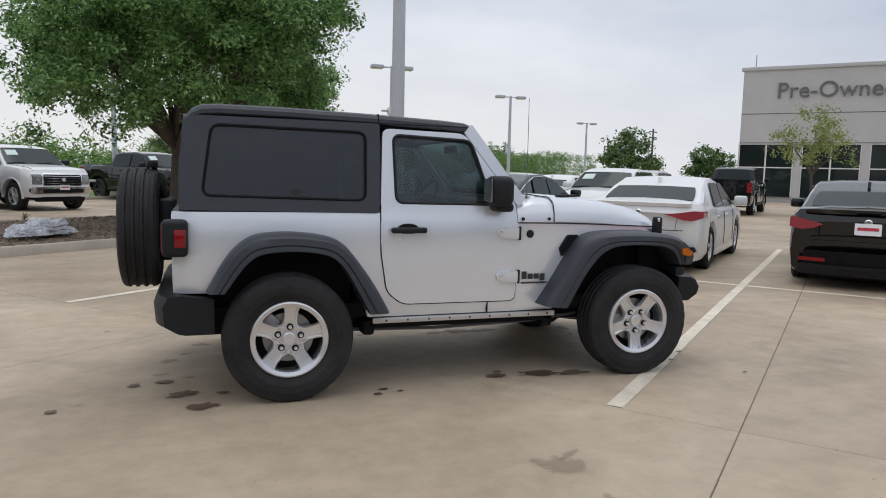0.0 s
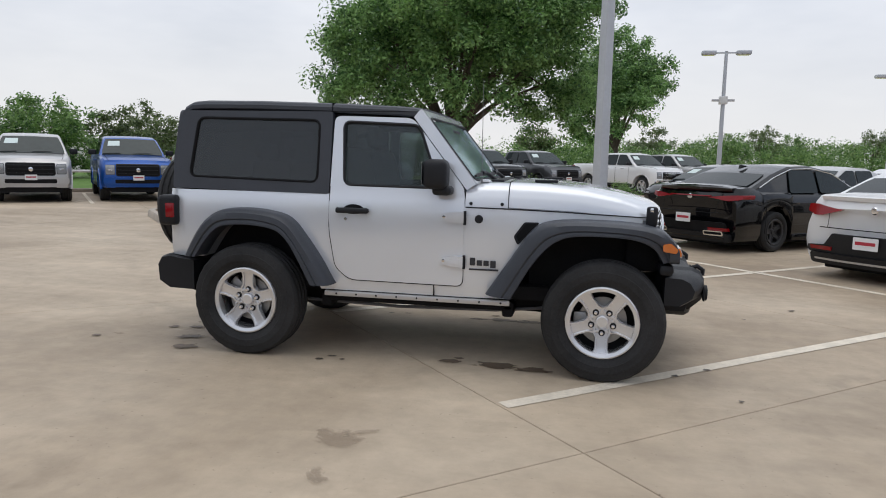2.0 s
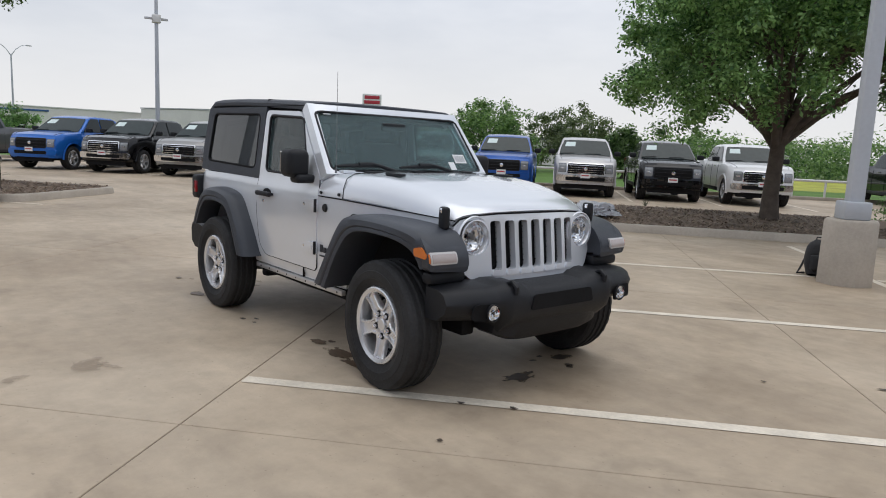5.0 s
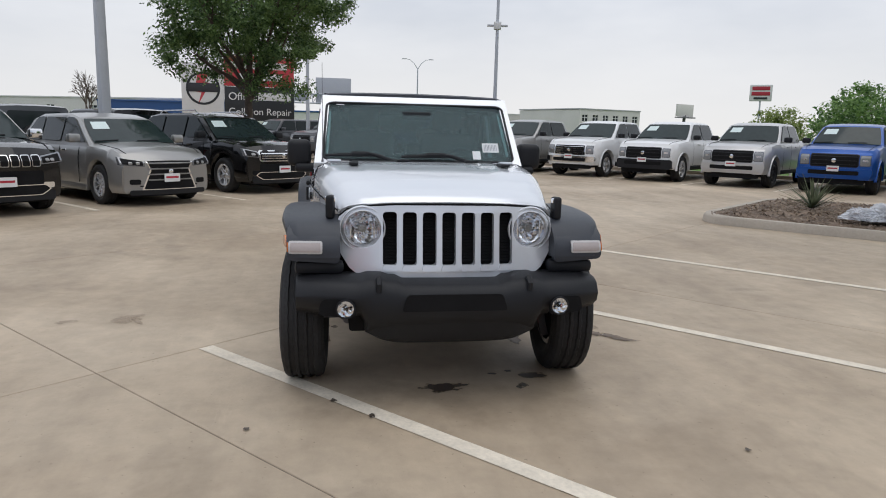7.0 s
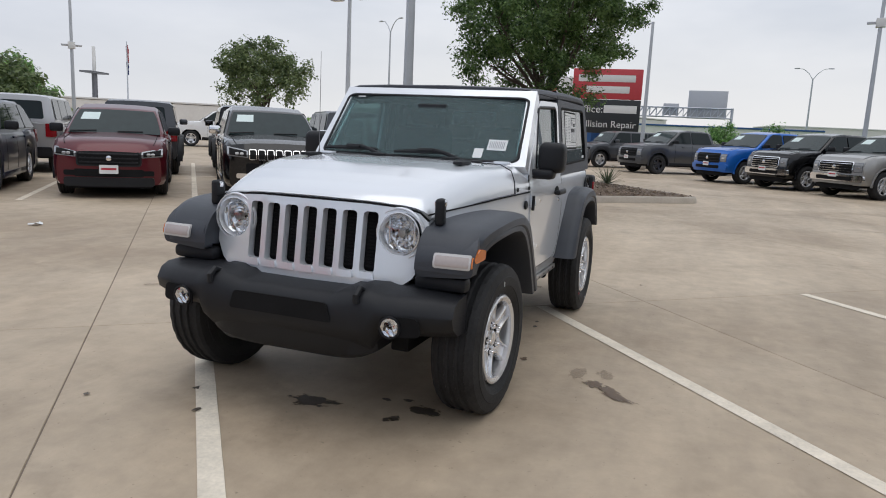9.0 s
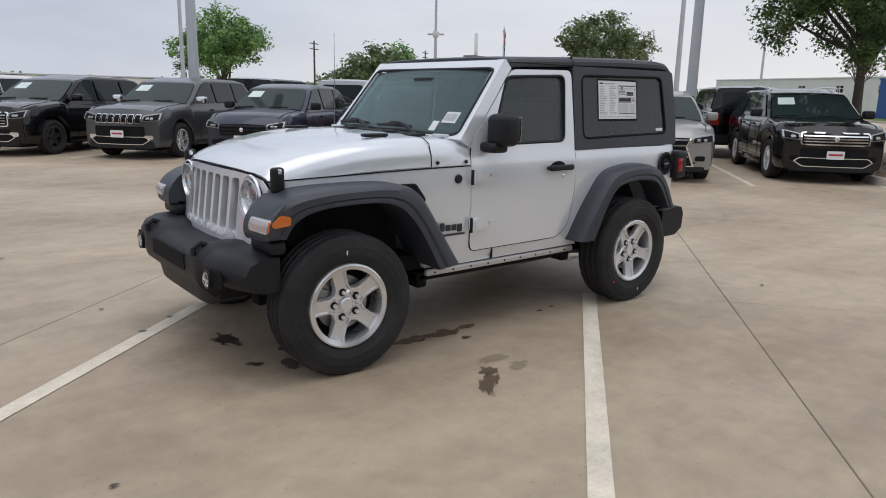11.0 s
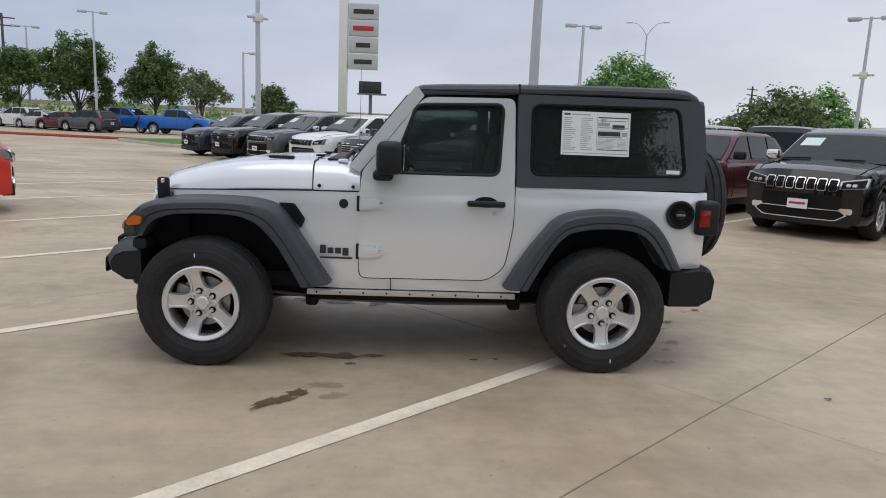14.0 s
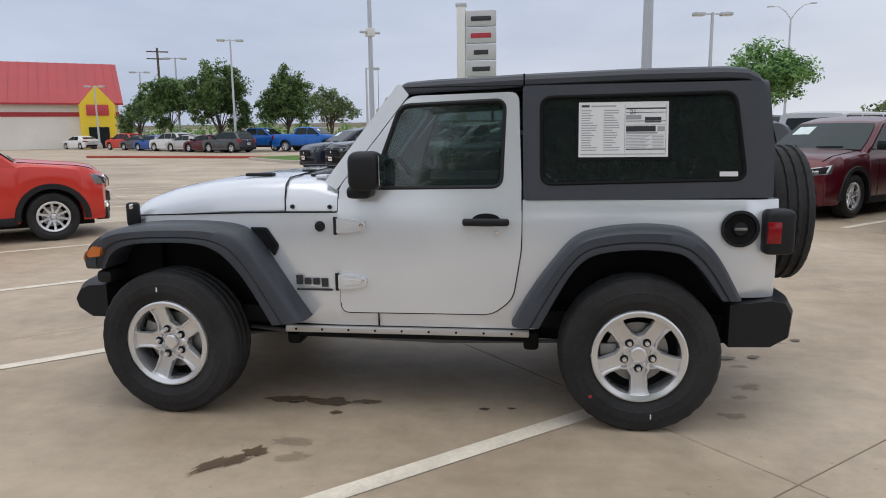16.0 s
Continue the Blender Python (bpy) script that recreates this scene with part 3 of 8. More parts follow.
# ---- other vehicles ----
KINDS = {
    # wheelbase, front and rear overhang, half width, height, tyre radius, tyre width, ground clearance
    "pickup": dict(wb=3.70, fo=0.95, ro=1.25, w=1.01, h=1.95, r=0.42, tw=0.28, gc=0.41,
                   deck=[(-5.0, 1.40), (-3.02, 1.42), (-2.98, 1.38), (-0.5, 1.37), (-0.35, 1.345), (0.50, 1.275), (0.76, 1.22), (0.90, 1.10), (0.95, 0.98)],
                   cab=[(-0.42, 1.335), (-1.15, 1.88), (-1.6, 1.95), (-2.6, 1.93), (-2.82, 1.86), (-2.98, 1.38)], posts=(-1.72,), rear="bed"),
    "suv": dict(wb=2.92, fo=0.92, ro=1.02, w=0.965, h=1.76, r=0.385, tw=0.25, gc=0.27,
                deck=[(-3.94, 1.0), (-3.86, 1.16), (-0.5, 1.17), (-0.3, 1.165), (0.5, 1.09), (0.80, 1.02), (0.92, 0.86)],
                cab=[(-0.34, 1.155), (-1.1, 1.65), (-1.65, 1.75), (-3.0, 1.74), (-3.45, 1.67), (-3.84, 1.16)], posts=(-1.62, -2.62), rear="hatch"),
    "crossover": dict(wb=2.69, fo=0.90, ro=0.99, w=0.93, h=1.66, r=0.36, tw=0.235, gc=0.24,
                      deck=[(-3.68, 0.94), (-3.6, 1.09), (-0.5, 1.09), (-0.3, 1.08), (0.5, 1.01), (0.76, 0.93), (0.90, 0.78)],
                      cab=[(-0.30, 1.075), (-1.08, 1.56), (-1.58, 1.65), (-2.75, 1.63), (-3.15, 1.54), (-3.56, 1.09)], posts=(-1.55, -2.5), rear="hatch"),
    "compact": dict(wb=2.57, fo=0.80, ro=0.86, w=0.90, h=1.69, r=0.345, tw=0.225, gc=0.27,
                    deck=[(-3.43, 0.98), (-3.37, 1.12), (-0.5, 1.13), (-0.34, 1.12), (0.40, 1.05), (0.62, 1.01), (0.72, 0.93), (0.80, 0.84)],
                    cab=[(-0.40, 1.115), (-0.98, 1.60), (-1.35, 1.68), (-2.9, 1.67), (-3.2, 1.60), (-3.36, 1.12)], posts=(-1.55, -2.45), rear="hatch"),
    "sedan": dict(wb=2.77, fo=0.90, ro=1.13, w=0.92, h=1.44, r=0.335, tw=0.225, gc=0.2,
                  deck=[(-3.9, 0.86), (-3.84, 1.04), (-3.4, 1.07), (-3.1, 1.0), (-0.5, 0.97), (-0.25, 0.95), (0.45, 0.86), (0.74, 0.77), (0.90, 0.60)],
                  cab=[(-0.22, 0.94), (-1.15, 1.36), (-1.7, 1.44), (-2.25, 1.42), (-2.75, 1.28), (-3.32, 1.06)], posts=(-1.62, -2.45), rear="trunk"),
    "boxy": dict(wb=3.0, fo=0.72, ro=0.72, w=0.90, h=1.84, r=0.41, tw=0.27, gc=0.42,
                 deck=[(-3.72, 1.15), (-3.7, 1.2), (-0.5, 1.2), (-0.35, 1.24), (0.5, 1.13), (0.62, 1.06), (0.70, 0.98)],
                 cab=[(-0.5, 1.24), (-0.92, 1.76), (-1.2, 1.83), (-3.3, 1.84), (-3.62, 1.80), (-3.7, 1.2)], posts=(-1.75, -2.75), rear="hatch"),
}
BOW = 0.17


def cab_y(s, k, z):
    """Half width of the cabin at a height."""
    z0, z1 = s["cab"][0][1], s["h"]
    return s["w"] * 0.955 - (s["w"] * 0.2) * max(0.0, z - z0) / (z1 - z0) * (0.62 if k == "boxy" else 1.0)


def vehicle(kind, colour, u, v, heading, label, trim=None, alloy=None, front="slats", tail=REDLENS, sheet_on=True, name=None, scale=1.0, group="", plate=True, rails=False, clad=False, at_rear=False, spare=False, tail_style="", spokes=0):
    """A parked car with its front axle at (u, v) of the lot, facing heading in degrees."""
    s = KINDS[kind]
    trim, alloy = trim or PLASTIC, alloy or ALLOY
    p = lot(u, v)
    m = pose(p.x, p.y, 0, 0, 0, heading) @ Matrix.Scale(scale, 4)
    if at_rear:
        m = m @ pose(s["wb"], 0, 0)
    names = {"compact": "compact_suv", "pickup": "pickup_truck", "suv": "suv", "crossover": "crossover", "sedan": "sedan", "boxy": "off_road_wagon"}
    cats = {"compact": "suv", "pickup": "pickup truck", "suv": "suv", "crossover": "suv", "sedan": "car", "boxy": "suv"}
    car = thing(name or names[kind], m, label, cats[kind], group)
    wb, fo, ro, w, r, gc = s["wb"], s["fo"], s["ro"], s["w"], s["r"], s["gc"]
    ra = r * (1.27 if kind == "pickup" else 1.2)
    bow_rear = {"sedan": 0.16, "pickup": 0.03, "boxy": 0.03}.get(kind, 0.09)

    def tail_in(y, z):
        """How far the tail falls back from its rearmost point."""
        q = bow_rear * (abs(y) / w) ** 2.4
        if kind == "sedan":
            q += 0.11 * max(0.0, (z - 0.62) / 0.42) + 0.08 * max(0.0, (0.42 - z) / 0.22)
        elif kind in ("suv", "crossover", "compact"):
            q += 0.10 * max(0.0, (z - 0.75) / 0.4)
        return q
    xs = sorted({round(x, 3) for x in [-(wb + ro) + i * (wb + ro + fo) / 34 for i in range(35)] + [c + ra * math.cos(a * math.pi / 14) for c in (0, -wb) for a in range(15)] + [c + e * (ra + 0.004) for c in (0, -wb) for e in (-1, 1)]})
    rings = []
    for x in xs:
        z1 = lerp_table(s["deck"], x)
        z0 = gc
        for c in (0.0, -wb):
            if abs(x - c) <= ra:
                z0 = max(z0, r + math.sqrt(max(0.0, ra * ra - (x - c) ** 2)) * 0.98)
        z0 = min(z0, z1 - 0.1)
        tf, tr = max(0.0, (x - (fo - 0.55)) / 0.55), max(0.0, (-(wb + ro) + 0.5 - x) / 0.5)
        ww = w * (1 - 0.10 * tf ** 2.2 - 0.04 * tr ** 2.2)
        hgt = z1 - z0
        crown = 0.045 if (x > -0.4 or x < -(wb - 0.2)) and kind != "pickup" else 0.02 if x > -0.4 else 0.0
        half = [(ww * 0.93, z0), (ww * 0.985, z0 + hgt * 0.12), (ww, z0 + hgt * 0.42), (ww * 0.992, z0 + hgt * 0.72), (ww * 0.965, z0 + hgt * 0.9), (ww * 0.90, z1 - 0.004), (ww * 0.5, z1 + crown * 0.75)]
        bow = lambda y, z: x - BOW * min(1.0, tf) ** 1.5 * (y / w) ** 2.2 + min(1.0, tr) ** 1.5 * tail_in(y, z)  # noqa: E731
        rings.append([(bow(y, z), -y, z) for y, z in half] + [(bow(0, z1 + crown), 0, z1 + crown)] + [(bow(y, z), y, z) for y, z in reversed(half)])
    bm = loft(bmesh.new(), rings)
    part("body", bm, colour, car, smooth=32)
    # cabin
    cab = s["cab"]
    roof_rings = []
    full = []
    for (xa, za), (xb, zb) in zip(cab, cab[1:]):
        for i in range(4):
            t = i / 4
            full.append((xa + (xb - xa) * t, za + (zb - za) * t))
    full.append(cab[-1])
    for x, z in full:
        zb = cab[0][1] - 0.05
        y1, y0 = cab_y(s, kind, z), cab_y(s, kind, zb)
        roof_rings.append([(x, -y0, zb - 0.02), (x, -y1, max(z - 0.05, zb)), (x, -y1 + 0.05, z - 0.008), (x, -y1 * 0.5, z + 0.012), (x, 0, z + 0.016), (x, y1 * 0.5, z + 0.012), (x, y1 - 0.05, z - 0.008), (x, y1, max(z - 0.05, zb)), (x, y0, zb - 0.02)])
    part("cabin", loft(bmesh.new(), roof_rings), colour, car, smooth=32)
    # glass: windscreen, rear window, side windows
    def across(xa, za, xb, zb, inset, name, mat, lift=0.014):
        d = Vector((xb - xa, 0, zb - za)).normalized()
        nrm = Vector((-d.z, 0, d.x)) if (xb < xa) != (zb > za) else Vector((d.z, 0, -d.x))
        if nrm.z < 0:
            nrm = -nrm
        corners = []
        for t in (0.04, 0.93):
            x, z = xa + (xb - xa) * t, za + (zb - za) * t
            corners.append((x, z, cab_y(s, kind, z) - inset))
        (x0, z0, y0), (x1, z1, y1) = corners

        def place(a, b, dd):
            x, z, y = x0 + (x1 - x0) * b, z0 + (z1 - z0) * b, y0 + (y1 - y0) * b
            return Vector((x, a * y, z + 0.014 * (1 - a * a))) + nrm * (lift - dd)
        grid = []
        for j in range(7):
            b = j / 6
            trim_in = 0.03 * (1.0 if j in (0, 6) else 0.35 if j in (1, 5) else 0.0)
            top_row = [place((-1 + trim_in) + (2 - 2 * trim_in) * i / 12, b, 0) for i in range(13)]
            low_row = [place((-1 + trim_in) + (2 - 2 * trim_in) * i / 12, b, 0.012) for i in range(13)]
            grid.append(top_row + low_row[::-1])
        part(name, loft(bmesh.new(), grid), mat, car, "dark glass")
        return place
    (xa, za), (xb, zb) = cab[0], cab[1]
    ws = across(xa, za, xb, zb, 0.07, "windscreen", SHIELD)
    if sheet_on:
        part("price_sheet", panel([(-0.85, 0.55), (-0.42, 0.55), (-0.42, 0.86), (-0.85, 0.86)], lambda a, b, d: ws(a, b, d * 0.4 - 0.004), 0.01), PALE_PAPER, car, "pale paper price sheet inside the windscreen")
    for sgn in (-1, 1):
        part("wiper", tubed([ws(-0.1 + 0.5 * sgn - 0.35, 0.04, -0.012), ws(-0.1 + 0.5 * sgn + 0.2, 0.07, -0.012)], 0.009, 5), PLASTIC, car)
    (xa, za), (xb, zb) = cab[-1], cab[-2]
    if kind == "pickup":
        across(xa, za, xb, zb, 0.2, "rear_window", CARGLASS)
    elif kind != "boxy":
        across(xa, za, xb, zb, 0.13, "rear_window", CARGLASS)
    else:
        part("rear_window", panel(rounded([(-0.62, 1.28), (0.62, 1.28), (0.58, 1.70), (-0.58, 1.70)], 0.06), lambda a, b, d: (-3.715 + (b - 1.2) * 0.14 + d, a, b), 0.012), CARGLASS, car, "dark glass")
    zlow, ztop = cab[0][1] + 0.035, max(z for _, z in cab) - 0.085
    def side_x(z, front_side):
        pts = cab[:3] if front_side else cab[::-1][:4]
        return lerp_table([(pz, px) for px, pz in pts], z)
    cut = [side_x(zlow, True) - 0.16, *s["posts"], side_x(zlow, False) + 0.16]
    for i in range(len(cut) - 1):
        a0, a1 = cut[i], cut[i + 1]
        top0 = min(a0 if i else 9, side_x(ztop, True) - 0.1) - (0.02 if i else 0)
        top1 = max(a1 if i < len(cut) - 2 else -9, side_x(ztop, False) + 0.12) + 0.02
        if top0 - top1 < 0.1:
            continue
        poly = rounded([(a0 - (0.035 if i else 0), zlow), (a1 + (0.035 if i < len(cut) - 2 else 0), zlow), (top1 + 0.015, ztop), (top0 - 0.015, ztop)], 0.06, 3)
        for sgn in (-1, 1):
            part("side_window", panel(poly, lambda a, b, d: (a, sgn * (cab_y(s, kind, b) + 0.006 - d), b), 0.012), CARGLASS, car, "dark glass")
    # wheels
    for x in (0.0, -wb):
        for sgn in (-1, 1):
            wheel(car, (x, sgn * (w - s["tw"] / 2 - 0.015), r), r, s["tw"], r * 0.64, sgn, alloy, spokes or (5 if front != "lux" else 10), turn=17.0 * (x + 3) * sgn)
    bm = boxed((-(wb + ro) + 0.25, -w * 0.72, gc - 0.08), (fo - 0.25, w * 0.72, gc + 0.25))
    box(bm, (-wb - r * 1.2, -w * 0.78, gc + 0.1), (-wb + r * 1.2, w * 0.78, r * 2.1))
    box(bm, (-r * 1.2, -w * 0.78, gc + 0.1), (r * 1.2, w * 0.78, r * 2.05))
    part("underbody", bm, DARK, car)
    # arches and lower cladding
    if clad or kind in ("pickup", "boxy"):
        for c in (0.0, -wb):
            for sgn in (-1, 1):
                rg = []
                for i in range(17):
                    a = math.pi * (i / 16) * 1.06 - 0.03 * math.pi
                    ca, sa = math.cos(a), math.sin(a)
                    q0, q1 = ra - 0.01, ra + (0.085 if (clad or kind == "boxy") else 0.03)
                    out_y = w + (0.09 if kind == "boxy" else 0.012)
                    rg.append([(c + q0 * ca, sgn * (w - 0.08), r + q0 * sa), (c + q0 * ca, sgn * out_y, r + q0 * sa), (c + (q0 * 0.3 + q1 * 0.7) * ca, sgn * out_y, r + (q0 * 0.3 + q1 * 0.7) * sa), (c + q1 * ca, sgn * (w - 0.05), r + q1 * sa)])
                part("arch_trim", loft(bmesh.new(), rg), trim if clad or kind == "boxy" else colour, car)
    for sgn in (-1, 1):
        lo_x, hi_x = -wb + ra + 0.03, -ra - 0.03
        bm = boxed((lo_x, sgn * (w - 0.055) - 0.05, gc - 0.02), (hi_x, sgn * (w - 0.055) + 0.05, gc + 0.10), 0.02)
        part("sill", bm, trim if (clad or kind in ("pickup", "boxy")) else colour, car)
        bm = bmesh.new()
        zm, xm = cab[0][1] + 0.10, cab[0][0] - 0.32
        box(bm, (xm - 0.09, sgn * (w + 0.10) - 0.11, zm - 0.075), (xm + 0.07, sgn * (w + 0.10) + 0.11, zm + 0.085), 0.04, 2)
        part("mirror", bm, CHROME if front == "seven" else trim if kind == "pickup" or front in ("work", "plain", "bars") else colour, car)
        for i, xd in enumerate(((-1.28, -2.28) if kind in ("pickup",) else (-1.35, -2.3))):
            zd = cab[0][1] - 0.13
            part("door_handle", boxed((xd - 0.1, sgn * (w * 0.985) - 0.02, zd - 0.02), (xd + 0.1, sgn * (w * 0.985) + 0.022, zd + 0.02), 0.012), trim if clad else (CHROME if front in ("chrome", "lux") else colour), car)
        for xd in (cab[0][0] - 0.42, (s["posts"][0] - 0.02), (s["posts"][-1] - 0.62 if kind not in ("pickup",) else -2.78)):
            bm = bmesh.new()
            zt = cab[0][1] - 0.06
            rg = []
            for i in range(8):
                z = gc + 0.12 + (zt - gc - 0.12) * i / 7
                f = (z - gc) / (lerp_table(s["deck"], xd) - gc)
                y = sgn * w * (0.985 + 0.015 * min(1, f / 0.42) if f < 0.42 else 1.0 - 0.008 * (f - 0.42) / 0.3 if f < 0.72 else 0.992 - 0.027 * (f - 0.72) / 0.18 if f < 0.9 else 0.965 - 0.06 * (f - 0.9) / 0.1)
                rg.append([(xd - 0.004, y - 0.01, z), (xd + 0.004, y - 0.01, z), (xd + 0.004, y + sgn * 0.0025, z), (xd - 0.004, y + sgn * 0.0025, z)])
            part("door_gap", loft(bm, rg), DARK, car)
    # nose
    zn = lerp_table(s["deck"], fo - 0.12)
    inv = [(z, x) for x, z in reversed(s["deck"]) if x > 0]

    def nose(y, b=0.0):
        """How far forward the nose reaches at a height."""
        return (fo if b <= inv[0][0] else lerp_table(inv, b)) - BOW * (abs(y) / w) ** 2.2

    def face(a0, a1, b0, b1, name, mat, lift=0.012, thick=0.05, rad=0.03, label="", slope=0.0, parent=None):
        poly = rounded([(a0, b0), (a1, b0), (a1, b1), (a0, b1)], rad, 3)
        fine = []
        for i in range(len(poly)):
            (pa, pb), (qa, qb) = poly[i - 1], poly[i]
            steps = max(1, int(abs(qa - pa) / 0.1))
            for j in range(1, steps + 1):
                fine.append((pa + (qa - pa) * j / steps, pb + (qb - pb) * j / steps))
        cuts = [z for z, _ in inv if b0 < z < b1]
        return part(name, panel(fine, lambda a, b, d: (nose(a, b) + lift - d, a, b), thick, (), cuts), mat, parent or car, label)

    def face_poly(poly, name, mat, lift=0.012, thick=0.05, rad=0.03, label="", parent=None):
        poly = rounded(poly, rad, 3)
        fine = []
        for i in range(len(poly)):
            (pa, pb), (qa, qb) = poly[i - 1], poly[i]
            steps = max(1, int(abs(qa - pa) / 0.1))
            for j in range(1, steps + 1):
                fine.append((pa + (qa - pa) * j / steps, pb + (qb - pb) * j / steps))
        lo_b, hi_b = min(b for _, b in poly), max(b for _, b in poly)
        cuts = [z for z, _ in inv if lo_b < z < hi_b]
        return part(name, panel(fine, lambda a, b, d: (nose(a, b) + lift - d, a, b), thick, (), cuts), mat, parent or car, label)

    face(-w * 0.87, w * 0.87, gc + 0.02, zn * 0.985, "front_panel", colour, 0.006, 0.12, 0.05)
    gw = {"compact": 0.46, "pickup": 0.60, "suv": 0.56, "crossover": 0.52, "sedan": 0.5, "boxy": 0.36}[kind]
    g0, g1 = zn * 0.62, zn * 0.93
    if kind == "pickup":
        g0, g1 = zn * 0.645, zn * 0.955
    if front == "lux":
        g0, gw = zn * 0.45, gw * 0.9
    if front == "seven":
        g0, g1, gw = zn * 0.74, zn * 0.95, 0.54
    if front == "bars":
        g0, g1, gw = zn * 0.70, zn * 0.94, 0.60
    frame_mat = {"chrome": CHROME, "slats": trim, "work": PLASTIC, "lux": CHROME, "seven": colour, "plain": PLASTIC, "body": PLASTIC, "bars": CHROME}[front]
    if front == "lux":
        gm = 0.5 * (g0 + g1) + 0.04
        edge = [(-gw * 1.15, g0 - 0.12), (gw * 1.15, g0 - 0.12), (gw * 0.82, gm), (gw * 1.0, g1), (-gw * 1.0, g1), (-gw * 0.82, gm)]
        grille = face_poly(edge, "grille", CHROME, 0.022, 0.06, 0.03, "dark hourglass grille with a bright frame")
        face_poly([(a * 0.92, g0 - 0.12 + (b - g0 + 0.12) * 0.9 + 0.025) for a, b in edge], "mesh", DARK, 0.028, 0.05, 0.03)
    else:
        grille = face(-gw, gw, g0, g1, "grille", frame_mat, 0.02, 0.06, 0.06, "grille of dark slats in a frame")
        face(-gw + 0.028, gw - 0.028, g0 + 0.025, g1 - 0.025, "mesh", DARK, 0.026, 0.05, 0.045)
    if front == "seven":
        for i in range(7):
            c = (i - 3) * (2 * gw / 7)
            face(c - gw / 7 + 0.012, c + gw / 7 - 0.012, g0 + 0.012, g1 - 0.012, "slot", CHROME, 0.05, 0.06, 0.03)
            face(c - gw / 7 + 0.024, c + gw / 7 - 0.024, g0 + 0.026, g1 - 0.026, "slot_mesh", DARK, 0.056, 0.05, 0.02)
    else:
        for i in range(3 if front not in ("chrome", "lux") else 4):
            b = g0 + 0.07 + (g1 - g0 - 0.14) * i / (2 if front not in ("chrome", "lux") else 3)
            face(-gw + 0.05, gw - 0.05, b - (0.006 if front == "chrome" else 0.012), b + (0.006 if front == "chrome" else 0.012), "slat", CHROME if front in ("chrome", "bars") else STEEL if front == "lux" else trim, 0.034, 0.04, 0.008)
    if front != "seven":
        part("emblem", lathed([(0, 0.008), (0.03, 0.007), (0.045 if kind != "pickup" else 0.06, 0.0)], 20, "x", (nose(0, 0.5 * (g0 + g1)) + 0.03, 0, 0.5 * (g0 + g1))), CHROME, car)
    for sgn in (-1, 1):
        seam = []
        for i in range(13):
            x = cab[0][0] + 0.02 + (fo - 0.17 - cab[0][0]) * i / 12
            seam.append((x - BOW * max(0.0, (x - fo + 0.55) / 0.55) ** 1.5 * 0.6, sgn * w * 0.80 * (1 - 0.10 * max(0.0, (x - fo + 0.55) / 0.55) ** 2.2), lerp_table(s["deck"], x) + (0.008 if kind != "pickup" else 0.004)))
        part("bonnet_gap", tubed(seam, 0.006, 5), DARK, car, "dark gap beside the bonnet")
    for sgn in (-1, 1):
        a0, a1 = sorted((sgn * (gw + 0.02), sgn * (w * 0.86)))
        hz0, hz1 = (zn * 0.68, zn * 0.93) if kind == "pickup" else (zn * 0.78, zn * 0.93)
        if kind == "pickup":
            face(a0, a1, hz0, hz1, "headlight", CARLAMP, 0.016, 0.10, 0.03, "clear headlight")
            face(a0 + 0.018, a1 - 0.018, hz0 + 0.018, hz1 - 0.018, "headlight_bowl", STEEL, 0.02, 0.05, 0.03)
        else:
            inner, outer = sgn * (gw + 0.0), sgn * w * 0.93
            face_poly([(inner, hz0 + 0.005), (outer, hz0 + 0.035), (outer, hz1 + 0.045), (inner, hz1 - 0.02)], "headlight", CARLAMP, 0.016, 0.12, 0.015, "clear slanted headlight")
            face_poly([(inner + sgn * 0.03, hz0 + 0.022), (outer - sgn * 0.03, hz0 + 0.052), (outer - sgn * 0.03, hz1 + 0.02), (inner + sgn * 0.03, hz1 - 0.035)], "headlight_bowl", DARK, 0.02, 0.05, 0.012)
        for c in (a0 + 0.095, a1 - 0.095):
            face(c - 0.032, c + 0.032, 0.5 * (hz0 + hz1) - 0.026, 0.5 * (hz0 + hz1) + 0.026, "headlight_bulb", STEEL if kind != "pickup" else REFLECT, 0.026, 0.04, 0.024)
        fz = gc + 0.16
        face(sgn * (w * 0.68) - 0.09, sgn * (w * 0.68) + 0.09, fz, fz + 0.09, "fog_light", CHROME if front in ("chrome", "seven") else DARK if front in ("lux", "bars", "plain") else STEEL, 0.02, 0.05, 0.03)
    bump = {"chrome": CHROME, "work": PLASTIC}.get(front, colour) if kind == "pickup" else trim
    if kind == "pickup":
        face(-w * 0.92, w * 0.92, gc + (0.10 if front != "work" else 0.0), zn * 0.615, "bumper", bump, 0.055, 0.18, 0.07, "")
        face(-w * 0.62, w * 0.62, gc + 0.13, gc + 0.245, "bumper_opening", DARK, 0.06, 0.05, 0.04)
        face(-w * 0.74, w * 0.74, gc - 0.13, gc + 0.10, "air_dam", DARK, -0.06, 0.1, 0.05)
    else:
        face(-w * 0.78, w * 0.78, gc - 0.03, gc + (0.13 if front != "lux" else 0.06), "bumper", trim, 0.03, 0.16, 0.05)
        face(-w * 0.6, w * 0.6, gc + 0.14, g0 - 0.05, "lower_grille", DARK, 0.014, 0.05, 0.04)
